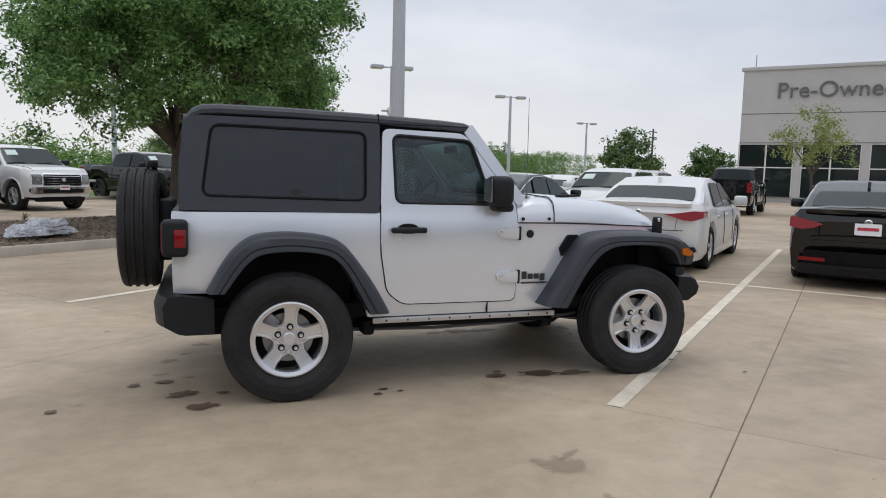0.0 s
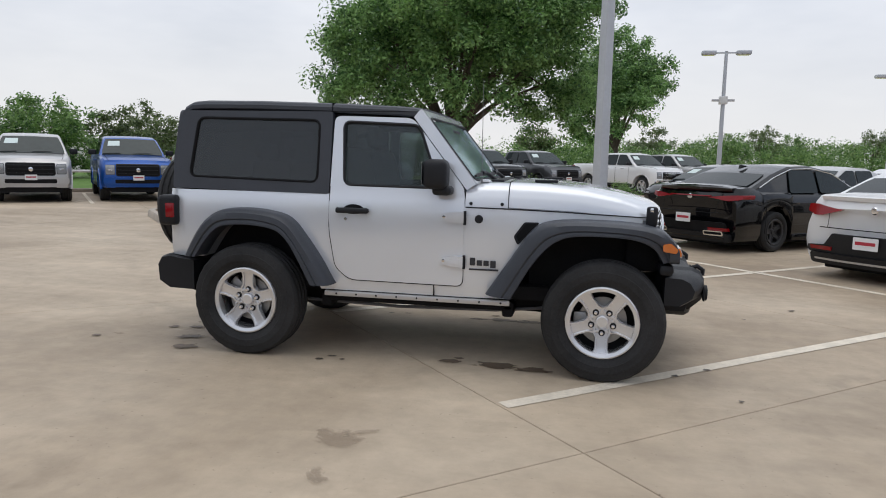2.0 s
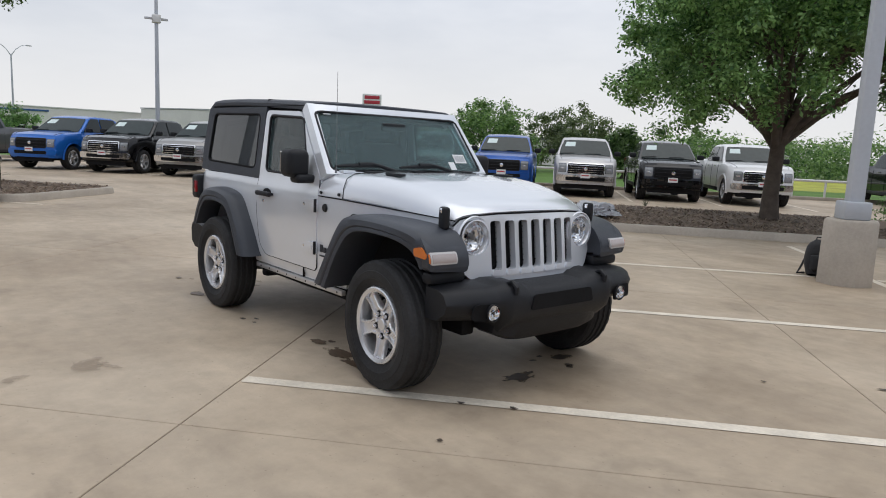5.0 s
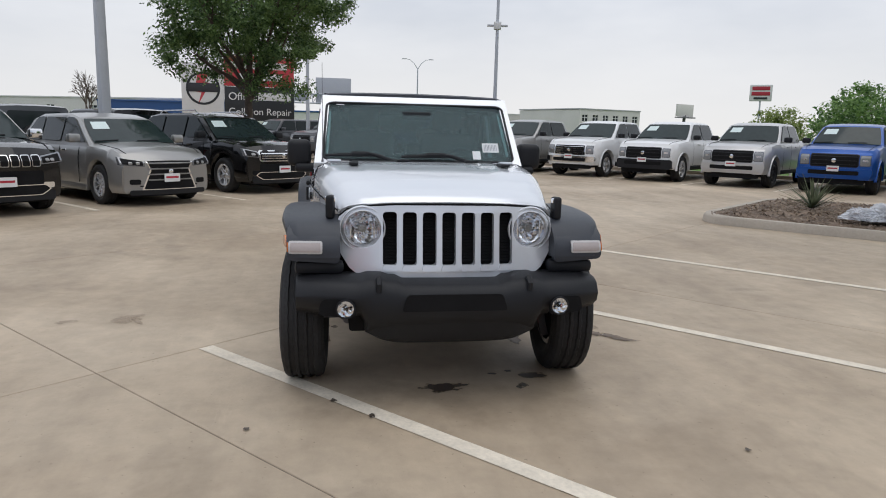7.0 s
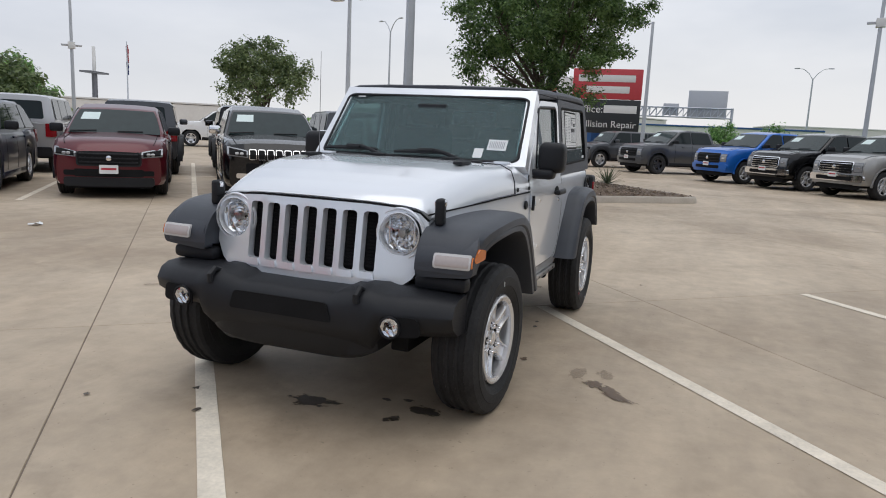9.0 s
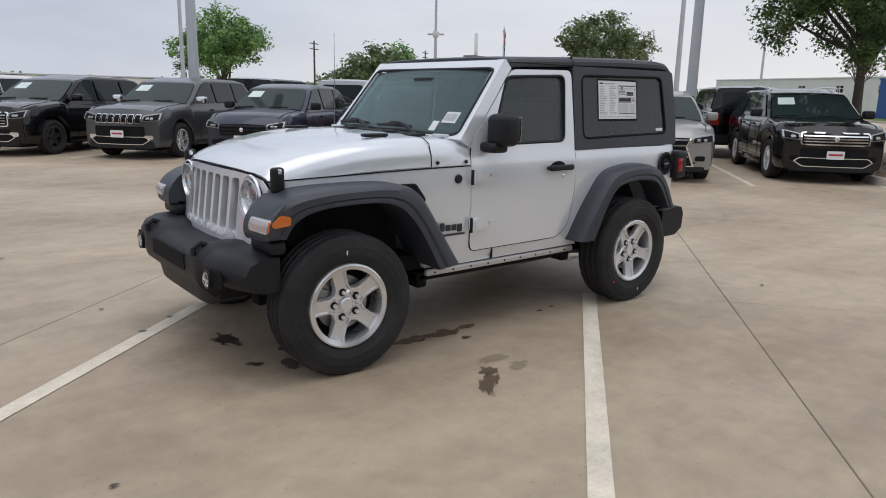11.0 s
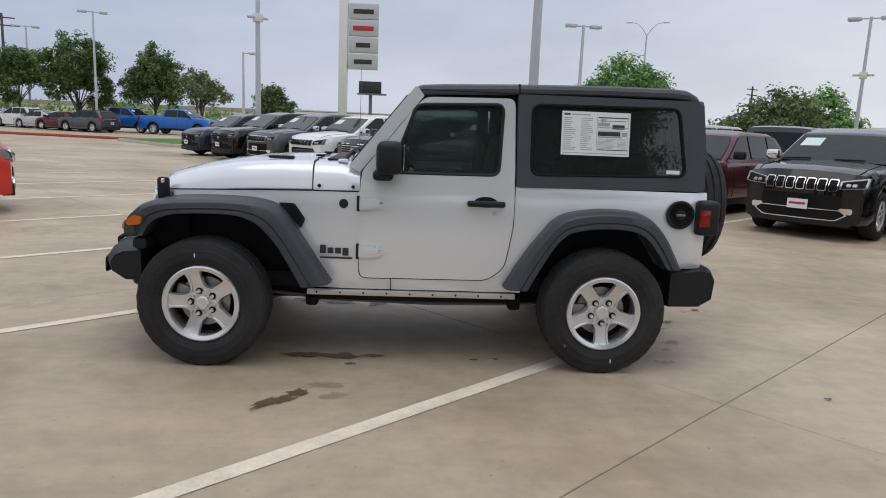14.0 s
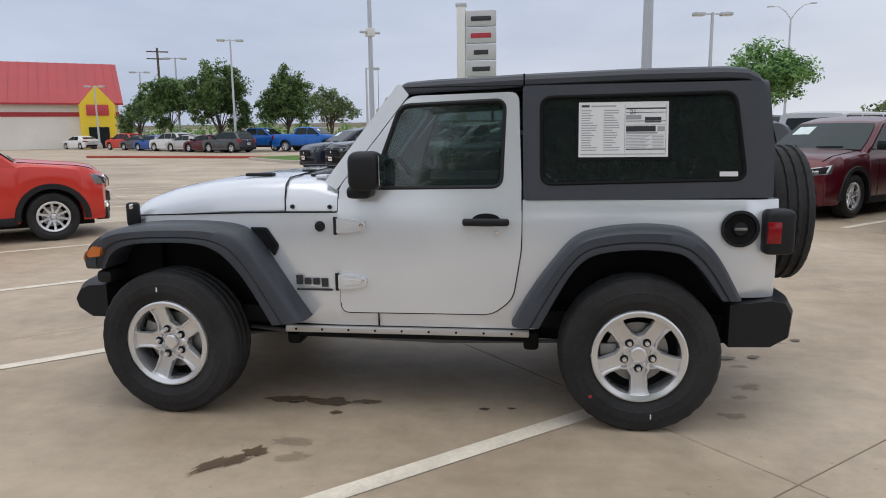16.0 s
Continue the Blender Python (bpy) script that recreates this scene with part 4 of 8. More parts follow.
        if front in ("seven", "chrome", "bars"):
            face_poly([(-w * 0.72, gc + 0.15), (-w * 0.56, gc + 0.05), (w * 0.56, gc + 0.05), (w * 0.72, gc + 0.15), (w * 0.62, gc + 0.22), (-w * 0.62, gc + 0.22)], "lower_frame", CHROME, 0.034, 0.05, 0.03, "bright lower frame")
            face_poly([(-w * 0.69, gc + 0.148), (-w * 0.545, gc + 0.064), (w * 0.545, gc + 0.064), (w * 0.69, gc + 0.148), (w * 0.605, gc + 0.207), (-w * 0.605, gc + 0.207)], "lower_mesh", DARK, 0.038, 0.05, 0.03)
    if plate:
        zp = gc + 0.20 if kind != "pickup" else gc + 0.22
        pl = face(-0.15, 0.15, zp, zp + 0.15, "plate", PAPER, 0.072, 0.01, 0.01, "white dealer plate with a red bar", slope=0)
        face(-0.12, 0.12, zp + 0.065, zp + 0.10, "plate_bar", REDINK, 0.075, 0.006, 0.005, slope=0, parent=pl)
    # tail
    xt = -(wb + ro)
    zt = s["deck"][1][1]
    def rear(a0, a1, b0, b1, name, mat, lift=0.012, thick=0.06, rad=0.03, label=""):
        poly = rounded([(a0, b0), (a1, b0), (a1, b1), (a0, b1)], rad, 3)
        fine = []
        for i in range(len(poly)):
            (pa, pb), (qa, qb) = poly[i - 1], poly[i]
            steps = max(1, int(abs(qa - pa) / 0.09))
            for j in range(1, steps + 1):
                fine.append((pa + (qa - pa) * j / steps, pb + (qb - pb) * j / steps))
        return part(name, panel(fine, lambda a, b, d: (xt + tail_in(a, b) - lift + d, a, b), thick), mat, car, label)
    for sgn in (-1, 1):
        if kind == "pickup":
            a0, a1 = sorted((sgn * w * 0.80, sgn * w * 0.97))
            rear(a0, a1, 0.92, 1.32, "tail_light", tail, 0.02, 0.18, 0.03, "red tail light")
        elif kind == "sedan":
            a0, a1 = sorted((sgn * w * 0.40, sgn * w * 0.985))
            poly = {"fast": [(sgn * w * 0.40, 0.895), (sgn * w * 0.66, 0.862), (sgn * w * 0.80, 0.845), (sgn * w * 1.002, 0.875), (sgn * w * 1.002, 0.945), (sgn * w * 0.80, 0.935), (sgn * w * 0.62, 0.922)],
                    "wedge": [(sgn * w * 0.40, 0.885), (sgn * w * 0.55, 0.845), (sgn * w * 0.72, 0.80), (sgn * w * 0.85, 0.795), (sgn * w * 1.002, 0.845), (sgn * w * 1.002, 0.935), (sgn * w * 0.85, 0.94), (sgn * w * 0.70, 0.915), (sgn * w * 0.55, 0.895)]}.get(tail_style, [(sgn * w * 0.55, 0.855), (sgn * w * 0.68, 0.80), (sgn * w * 0.82, 0.775), (sgn * w * 1.002, 0.80), (sgn * w * 1.002, 0.94), (sgn * w * 0.84, 0.92), (sgn * w * 0.68, 0.885)])
            part("tail_light", panel(rounded(poly, 0.02, 3), lambda a, b, d: (xt + tail_in(a, b) - 0.012 + d, a, b), 0.30), tail, car, "red tail light")
            a0, a1 = sorted((sgn * w * 0.5, sgn * w * 0.85))
            rear(a0, a1, gc + 0.16, gc + 0.21, "reflector", REDLENS, 0.03, 0.05, 0.01, "red reflector")
        else:
            a0, a1 = sorted((sgn * w * 0.72, sgn * w * 0.97))
            rear(a0, a1, zt * 0.72, zt * 0.98, "tail_light", tail, 0.03, 0.18, 0.03, "red tail light")
    rear(-w * 0.86, w * 0.86, gc - 0.02, gc + (0.2 if kind != "sedan" else 0.12), "rear_bumper", CHROME if (kind == "pickup" and front == "chrome") else trim, 0.05, 0.2, 0.05)
    if kind == "pickup":
        rear(-w * 0.76, w * 0.76, 0.74, 1.37, "tailgate", colour, 0.012, 0.05, 0.03)
        bm = boxed((xt + 0.08, -w * 0.78, 1.415), (-3.05, w * 0.78, 1.43), 0.005)
        part("bed_cover", bm, DARK, car)
    if kind == "boxy" and spare:
        wheel(car, (0, 0, 0), 0.40, 0.25, 0.24, 1, alloy, 5, name="spare_wheel").matrix_local = pose(xt - 0.13, 0.0, 1.02, 0, 0, 90)
    if plate:
        zp = {"sedan": 0.42 if tail_style == "wedge" else 0.47 if tail_style == "fast" else 0.74, "pickup": 0.52}.get(kind, 0.62)
        pl = rear(-0.15, 0.15, zp, zp + 0.15, "rear_plate", PAPER, 0.06, 0.01, 0.01, "white dealer plate with a red bar")
        rear(-0.12, 0.12, zp + 0.06, zp + 0.10, "rear_plate_bar", REDINK, 0.064, 0.006, 0.005)
    part("rear_emblem", lathed([(0, -0.014), (0.035, -0.013), (0.048, 0.0)], 16, "x", (xt + tail_in(0, zt * 0.86) + 0.006, 0, zt * (0.86 if kind != "pickup" else 0.78))), CHROME, car)
    if kind == "sedan":
        face_mat = PLASTIC if tail_style == "wedge" else DARK
        if tail_style == "wedge":
            tray = [(-w * 0.93, gc + 0.15), (-w * 0.80, gc + 0.08), (w * 0.80, gc + 0.08), (w * 0.93, gc + 0.15), (w * 0.90, gc + 0.21), (w * 0.62, gc + 0.23), (w * 0.50, gc + 0.38), (-w * 0.50, gc + 0.38), (-w * 0.62, gc + 0.23), (-w * 0.90, gc + 0.21)]
            fine = []
            for (pa, pb), (qa, qb) in zip(tray, tray[1:] + tray[:1]):
                fine += [(pa + (qa - pa) * j / 8, pb + (qb - pb) * j / 8) for j in range(8)]
            part("lower_panel", panel(fine, lambda a, b, d: (xt + tail_in(a, b) - 0.022 + d, a, b), 0.06), face_mat, car, "black lower bumper panel")
        else:
            rear(-w * 0.80, w * 0.80, gc + 0.06, gc + 0.30, "lower_panel", face_mat, 0.022, 0.06, 0.08, "black lower bumper panel")
        rear(-w * 0.72, w * 0.72, 0.645, 0.655, "boot_gap", DARK, 0.016, 0.02, 0.003)
        for sgn in (-1, 1):
            part("boot_gap", tubed([(xt + tail_in(w * 0.6, 0.65) - 0.002, sgn * w * 0.60, 0.65), (xt + tail_in(w * 0.6, 0.74) - 0.002, sgn * w * 0.605, 0.74), (xt + tail_in(w * 0.62, 0.84) - 0.002, sgn * w * 0.62, 0.84)], 0.004, 5), DARK, car)
        rear(-w * 0.78, w * 0.78, gc + 0.03, gc + 0.055, "bumper_lip", SILVER_T if tail_style == "wedge" else colour, 0.056, 0.1, 0.01)
        lip = []
        for i in range(17):
            y = -w * 0.8 + w * 1.6 * i / 16
            tx, up = xt + tail_in(y, zt), (0.006 if tail_style == "wedge" else 0.025) * (1 - (abs(y) / (w * 0.82)) ** 4)
            lip.append([(tx + 0.01, y, zt - 0.045), (tx - 0.022, y, zt + 0.002 + up * 0.5), (tx + 0.01, y, zt + 0.012 + up), (tx + 0.16, y, zt + 0.012 + up * 0.4), (tx + 0.17, y, zt - 0.03)])
        part("boot_lip", loft(bmesh.new(), lip), colour, car, "small boot spoiler")
        if tail_style == "fast":
            rear(-w * 0.45, w * 0.45, 0.905, 0.925, "light_strip", tail, 0.03, 0.05, 0.008, "thin red light strip")
            for sgn in (-1, 1):
                a0, a1 = sorted((sgn * w * 0.42, sgn * w * 0.78))
                rear(a0, a1, gc + 0.08, gc + 0.16, "exhaust_trim", CHROME, 0.062, 0.06, 0.03, "bright exhaust trim")
                rear(a0 + 0.02, a1 - 0.02, gc + 0.1, gc + 0.14, "exhaust_opening", DARK, 0.066, 0.05, 0.02)
                line = [(x, sgn * (cab_y(s, kind, z - 0.055) + 0.004), z - 0.055) for x, z in full[3:-1]]
                part("window_line", tubed(line, 0.011, 5), CHROME, car, "bright line along the roof")
        fin = [(-2.42, 1.41), (-2.62, 1.36), (-2.60, 1.43)]
        part("roof_fin", panel(fin, lambda a, b, d: (a, 0.02 - d, b), 0.04), colour, car)
    if rails:
        for sgn in (-1, 1):
            zz = s["h"] + 0.045
            yy = cab_y(s, kind, s["h"]) - 0.06
            part("roof_rail", tubed([(-1.35, sgn * yy, s["h"] - 0.04), (-1.5, sgn * yy, zz), (-2.9, sgn * yy, zz - 0.01), (-3.1, sgn * yy, s["h"] - 0.06)], 0.018, 8), CHROME, car, "satin roof rail")
    return car
# ---- ground ----
bm = bmesh.new()
bmesh.ops.create_grid(bm, x_segments=24, y_segments=24, size=2600)
for q in bm.verts:
    q.co.z = -0.06
ground = solo("ground", bm, GROUND, "green grassy open ground reaching the horizon", "ground", kind="structure")

apron = [lot(-75, -120), lot(75, -120), lot(75, 23.8), lot(-75, 23.8)]
pavement = solo("pavement", sheet([(p.x, p.y) for p in apron], -0.012, 0.03), APRON, "tan concrete parking lot in jointed slabs", "pavement", kind="structure")

SLAB_U, SLAB_V = 3.87, 4.52
slab_bm = bmesh.new()
box(slab_bm, (0.0035, 0.0035, -0.011), (SLAB_U - 0.0035, SLAB_V - 0.0035, 0.0))
top_edges = [e for e in slab_bm.edges if all(q.co.z > -0.001 for q in e.verts)]
bmesh.ops.bevel(slab_bm, geom=top_edges, offset=0.003, segments=1, affect="EDGES")
slab_mesh = finish(slab_bm, "slab", 0)
slab_mesh.materials.append(CONCRETE)
# ---- the silver off-road car ----
offroader = thing("off_road_suv", pose(0, 0.02, 0), "silver two-door off-road suv with charcoal hardtop and flares", "suv")


def body_y(z):
    return lerp_table([(0.40, 0.752), (0.47, 0.764), (0.56, 0.776), (0.85, 0.785), (1.0, 0.783), (1.08, 0.778), (1.12, 0.772), (1.15, 0.764), (1.72, 0.700)], z)


def resample(points, n):
    pts = [Vector((*p, 0)) for p in points]
    run = [0.0]
    for a, b in zip(pts, pts[1:]):
        run.append(run[-1] + (b - a).length)
    out = []
    for i in range(n):
        d = run[-1] * i / (n - 1)
        k = next((j for j in range(1, len(run)) if run[j] >= d - 1e-9), len(run) - 1)
        t = (d - run[k - 1]) / (run[k] - run[k - 1])
        p = pts[k - 1].lerp(pts[k], t)
        out.append((p.x, p.y))
    return out


FRONT_OUT = [(0.462, 0.528), (0.58, 0.704), (0.711, 0.906), (0.76, 0.968), (0.83, 1.012), (0.991, 1.033), (1.324, 1.026), (1.508, 1.005), (1.60, 0.972), (1.655, 0.915), (1.688, 0.85), (1.690, 0.80)]
FRONT_IN = [(0.640, 0.508), (0.764, 0.734), (0.850, 0.840), (0.92, 0.90), (1.027, 0.938), (1.327, 0.937), (1.45, 0.912), (1.525, 0.868), (1.555, 0.82), (1.575, 0.785)]
REAR_OUT = [(-0.600, 0.525), (-0.706, 0.719), (-0.849, 0.911), (-0.90, 0.965), (-0.975, 1.008), (-1.178, 1.038), (-1.38, 1.033), (-1.483, 1.001), (-1.593, 0.896), (-1.705, 0.682)]
REAR_IN = [(-0.740, 0.525), (-0.873, 0.775), (-0.93, 0.85), (-1.0, 0.90), (-1.185, 0.926), (-1.389, 0.914), (-1.46, 0.87), (-1.52, 0.80), (-1.60, 0.682)]


def arch_low(x, table):
    """Height of the wheel opening at x, or None outside it."""
    pts = sorted(table)
    if pts[0][0] <= x <= pts[-1][0]:
        return lerp_table(pts, x)
    return None


def tub_low(x):
    a = arch_low(x, [(p, q + 0.03) for p, q in REAR_IN]) or arch_low(x, [(p, q + 0.03) for p, q in FRONT_IN])
    if a:
        return a
    return 0.665 if x < -1.6 else 0.475


def clip_y(x):
    """Half width of the body along the car; it narrows to the grille."""
    return lerp_table([(-1.89, 0.735), (-1.84, 0.765), (-1.78, 0.785), (0.35, 0.785), (0.6, 0.765), (1.0, 0.715), (1.58, 0.615)], x) / 0.785


def hood_line(x):
    return lerp_table([(-2, 1.15), (0.30, 1.15), (0.302, 1.086), (0.6, 1.082), (0.9, 1.073), (1.53, 1.045), (1.7, 1.035)], x)


xs = sorted({round(v, 3) for v in [-1.89, -1.87, -1.84, -1.8, 0.3, 0.302] + [-1.75 + 3.21 * i / 106 for i in range(107)]})
rings = []
for x in xs:
    z0, z1 = tub_low(x), hood_line(x)
    zs = [z0 + (z1 - z0) * f for f in (0, 0.12, 0.3, 0.5, 0.68, 0.82, 0.9, 0.96, 1.0)]
    half = [(body_y(z) * clip_y(x) - (0.012 if i == 0 else 0), z) for i, z in enumerate(zs)]
    rings.append([(x, -y, z) for y, z in half] + [(x, y, z) for y, z in reversed(half)])
part("body", loft(bmesh.new(), rings), SILVER, offroader, "silver metallic body tub", smooth=30)

# bonnet and cowl
HOOD_TOP = [(0.30, 1.262), (0.60, 1.262), (0.835, 1.256), (1.084, 1.234), (1.335, 1.196), (1.50, 1.154), (1.565, 1.130), (1.60, 1.108), (1.614, 1.092)]


def hood_ring(x, zl, zt, w):
    d = zt - zl
    rise = max(0.0, min(1.0, (1.45 - x) / 0.35))
    half = [(w - 0.02, zl - 0.012), (w, zl + 0.004), (w - 0.004, zl + d * 0.35), (w - 0.028, zl + d * 0.68), (w - 0.07, zl + d * 0.90), (w - 0.13, zl + d * 0.975), (w * 0.66, zt - 0.003), (w * 0.61, zt + 0.004 * rise), (w * 0.30, zt + 0.002 + 0.004 * rise), (0.0, zt + 0.003 + 0.004 * rise)]
    t = max(0.0, (x - 1.0) / 0.61) ** 1.6
    nose_x = lambda y: x - 0.078 * t * (y / 0.6) ** 2.4  # noqa: E731
    dip = lambda y: -0.028 * t * (y / 0.6) ** 4  # noqa: E731
    return [(nose_x(y), -y, z + dip(y)) for y, z in half] + [(nose_x(y), y, z + dip(y)) for y, z in reversed(half[:-1])]


rings = [hood_ring(x, hood_line(x) + 0.006, max(lerp_table(HOOD_TOP, x), hood_line(x) + 0.014), clip_y(x) * 0.778) for x in [0.594 + (1.613 - 0.594) * i / 40 for i in range(41)]]
part("bonnet", loft(bmesh.new(), rings), SILVER, offroader, "silver bonnet with a raised middle", smooth=40)
rings = [hood_ring(x, hood_line(x) + 0.002, lerp_table(HOOD_TOP, x) - 0.006 - 0.03 * max(0, (0.42 - x) / 0.12), clip_y(x) * 0.777) for x in [0.305 + 0.283 * i / 10 for i in range(11)]]
part("cowl", loft(bmesh.new(), rings), SILVER, offroader, smooth=40)
for sgn in (-1, 1):
    for x in (0.344, 0.55):
        part("cowl_bolt", lathed([(0, 0.006), (0.010, 0.005), (0.012, -0.004)], 12, centre=(0, 0, 0)), PLASTIC, offroader).matrix_local = pose(x, sgn * (0.786 * clip_y(x) - 0.002), 1.113, 0, 0, 0 if sgn > 0 else 180)
part("cowl_grille", boxed((0.44, -0.50, 1.250), (0.53, 0.50, 1.268), 0.006), PLASTIC, offroader, "black cowl vent")
for y in (-0.15, 0.33):
    part("washer_nozzle", boxed((0.56, y - 0.045, 1.272), (0.62, y + 0.045, 1.284), 0.005), PLASTIC, offroader)
for sgn in (-1, 1):
    part("bonnet_bumper", boxed((0.74, sgn * 0.50 - 0.03, 1.256), (0.90, sgn * 0.50 + 0.03, 1.275), 0.008), PLASTIC, offroader)
    x, y = 1.515, sgn * 0.652
    latch = part("bonnet_latch", boxed((-0.036, -0.024, -0.065), (0.036, 0.024, 0.068), 0.018, 3), PLASTIC, offroader, "black rubber bonnet latch")
    latch.matrix_local = pose(x, y, 1.055, 0, 0, 10 * sgn)
    part("latch_clip", boxed((-0.012, -0.03, 0.03), (0.012, 0.03, 0.06), 0.006), CHROME, latch)

for sgn in (-1, 1):
    seam = tubed([(0.31 + 1.26 * i / 24, sgn * (clip_y(0.31 + 1.26 * i / 24) * 0.782), hood_line(0.31 + 1.26 * i / 24) + 0.001) for i in range(25)], 0.004, 6)
    part("bonnet_gap", seam, DARK, offroader, "dark gap under the bonnet")
    part("cowl_gap", tubed([(0.591, sgn * 0.762, 1.09), (0.591, sgn * 0.755, 1.16), (0.591, sgn * 0.73, 1.225), (0.591, sgn * 0.66, 1.259), (0.591, sgn * 0.4, 1.265), (0.591, 0, 1.272)], 0.003, 6), DARK, offroader, "dark gap between bonnet and cowl")

# grille panel with seven slots and two lamp openings


def grille_place(a, b, d):
    return (1.668 - 0.13 * max(0.0, b - 0.70) ** 1.0 - 0.075 * (abs(a) / 0.6) ** 2.4 - d, a, b)


half = [(0.0, 1.078), (0.30, 1.076), (0.46, 1.066), (0.56, 1.045), (0.606, 1.005), (0.625, 0.93), (0.622, 0.87), (0.60, 0.81), (0.55, 0.73), (0.48, 0.675), (0.40, 0.655), (0.30, 0.652), (0.0, 0.652)]
outline = half + [(-a, b) for a, b in reversed(half[1:-1])]
part("nose_gap", tubed([Vector(grille_place(a, b + 0.004, 0.012)) for a, b in sorted(outline) if b > 0.94], 0.0055, 6), DARK, offroader)
slots = []
for i in range(7):
    c = (i - 3) * 0.1095
    slots.append(rounded([(c - 0.0385, 0.744), (c + 0.0385, 0.744), (c + 0.0385, 1.040), (c - 0.0385, 1.040)], 0.022, 4))
lamps = [ellipse(sgn * 0.477, 0.944, 0.103, 0.103, 40) for sgn in (-1, 1)]
grille = part("grille", panel(outline, grille_place, 0.05, slots + lamps, cuts=(0.70, 0.75, 0.8, 0.85, 0.9, 0.95, 1.0, 1.04)), SILVER, offroader, "silver grille panel with seven upright slots", smooth=30)
for i in range(7):
    c = (i - 3) * 0.1095
    bm = bmesh.new()
    for lo, hi in (((c - 0.044, 0.716), (c + 0.044, 0.735)),):
        poly = rounded([(lo[0], lo[1]), (hi[0], lo[1]), (hi[0] - 0.008, hi[1] + 0.016), (lo[0] + 0.008, hi[1] + 0.016)], 0.008, 2)
        bm = panel(poly, lambda a, b, d: Vector(grille_place(a, b, d)) + Vector((0.012, 0, 0)), 0.02)
    part("slot_lip", bm, SILVER, grille, "bright slot lip")
    bm = bmesh.new()
    for r in range(16):
        for k in (-1, 0, 1):
            z = 0.765 + r * 0.0175
            y = c + k * 0.0225 + (0.012 if r % 2 else 0)
            if abs(y - c) < 0.04:
                tube(bm, [Vector(grille_place(y - 0.010, z, 0.042)), Vector(grille_place(y + 0.010, z + 0.009, 0.042))], 0.0026, 4)
                tube(bm, [Vector(grille_place(y - 0.010, z + 0.009, 0.042)), Vector(grille_place(y + 0.010, z, 0.042))], 0.0026, 4)
    part("slot_mesh", bm, DARK, grille, "black honeycomb mesh", smooth=0)
rim_a = [Vector(grille_place(a * 0.997, b, 0.03)) for a, b in outline]
rim_b = [Vector((1.44, a * 1.0, b)) for a, b in outline]
part("grille_surround", loft(bmesh.new(), [rim_a, rim_b], caps=False), SILVER, grille)
part("radiator", panel(rounded([(-0.40, 0.72), (0.40, 0.72), (0.40, 1.06), (-0.40, 1.06)], 0.02), lambda a, b, d: grille_place(a, b, 0.055 + d), 0.03, (), (0.8, 0.9, 1.0)), DARK, offroader)
for sgn in (-1, 1):
    gx = grille_place(sgn * 0.477, 0.944, 0)[0]
    lamp = part("headlight", lathed([(0.103, gx - 0.003), (0.107, gx + 0.007), (0.101, gx + 0.009), (0.095, gx - 0.004), (0.09, gx - 0.02)], 40, "x", (0, sgn * 0.477, 0.944)), ALLOY, offroader, "round headlight with a silver bezel")
    part("lamp_surround", lathed([(0.117, gx - 0.004), (0.1205, gx + 0.0035), (0.125, gx + 0.003), (0.129, gx - 0.008)], 40, "x", (0, sgn * 0.477, 0.944)), SILVER, lamp, "raised silver ring round the headlight")
    random.seed(21)
    bm = bmesh.new()
    bowl = []
    for k in range(7):
        q = k / 6
        r_ = 0.014 + 0.084 * q
        bowl.append([bm.verts.new((gx - 0.085 + 0.073 * q ** 1.7 + (random.uniform(-0.006, 0.006) if 0 < k < 6 else 0), sgn * 0.477 + r_ * math.cos(2 * math.pi * (i + 0.5 * (k % 2)) / 22), 0.944 + r_ * math.sin(2 * math.pi * (i + 0.5 * (k % 2)) / 22))) for i in range(22)])
    for a, b in zip(bowl, bowl[1:]):
        for i in range(22):
            bm.faces.new((a[i], a[(i + 1) % 22], b[(i + 1) % 22], b[i]))
    part("reflector", bm, CHROME, lamp, "faceted chrome reflector bowl", smooth=0)
    bm = bmesh.new()
    for k in (-3, 3):
        y = sgn * 0.477 + k * 0.022
        hgt = math.sqrt(max(0.001, 0.088 ** 2 - (y - sgn * 0.477) ** 2)) * (0.75 + 0.2 * (k % 2))
        box(bm, (gx - 0.055 + 0.004 * abs(k), y - 0.005, 0.944 - hgt), (gx - 0.035 + 0.004 * abs(k), y + 0.005, 0.944 + hgt), 0.004, 2)
        part("reflector_rib", bm, REFLECT, lamp)
        bm = bmesh.new()
    bm.free()
    part("bulb_shield", lathed([(0, gx - 0.018), (0.02, gx - 0.02), (0.026, gx - 0.045)], 20, "x", (0, sgn * 0.477, 0.944)), STEEL, lamp)
    part("lens", lathed([(0, gx + 0.012), (0.05, gx + 0.009), (0.096, gx - 0.004), (0.096, gx - 0.009), (0.05, gx + 0.004), (0, gx + 0.007)], 40, "x", (0, sgn * 0.477, 0.944)), LENS, lamp, "clear lens")

# fender flares


def eased(points):
    """The same line with its corners cut twice."""
    for _ in range(2):
        out_ = [points[0]]
        for (ax, az), (bx, bz) in zip(points, points[1:]):
            out_ += [(ax * 0.75 + bx * 0.25, az * 0.75 + bz * 0.25), (ax * 0.25 + bx * 0.75, az * 0.25 + bz * 0.75)]
        points = out_ + [points[-1]]
    return points


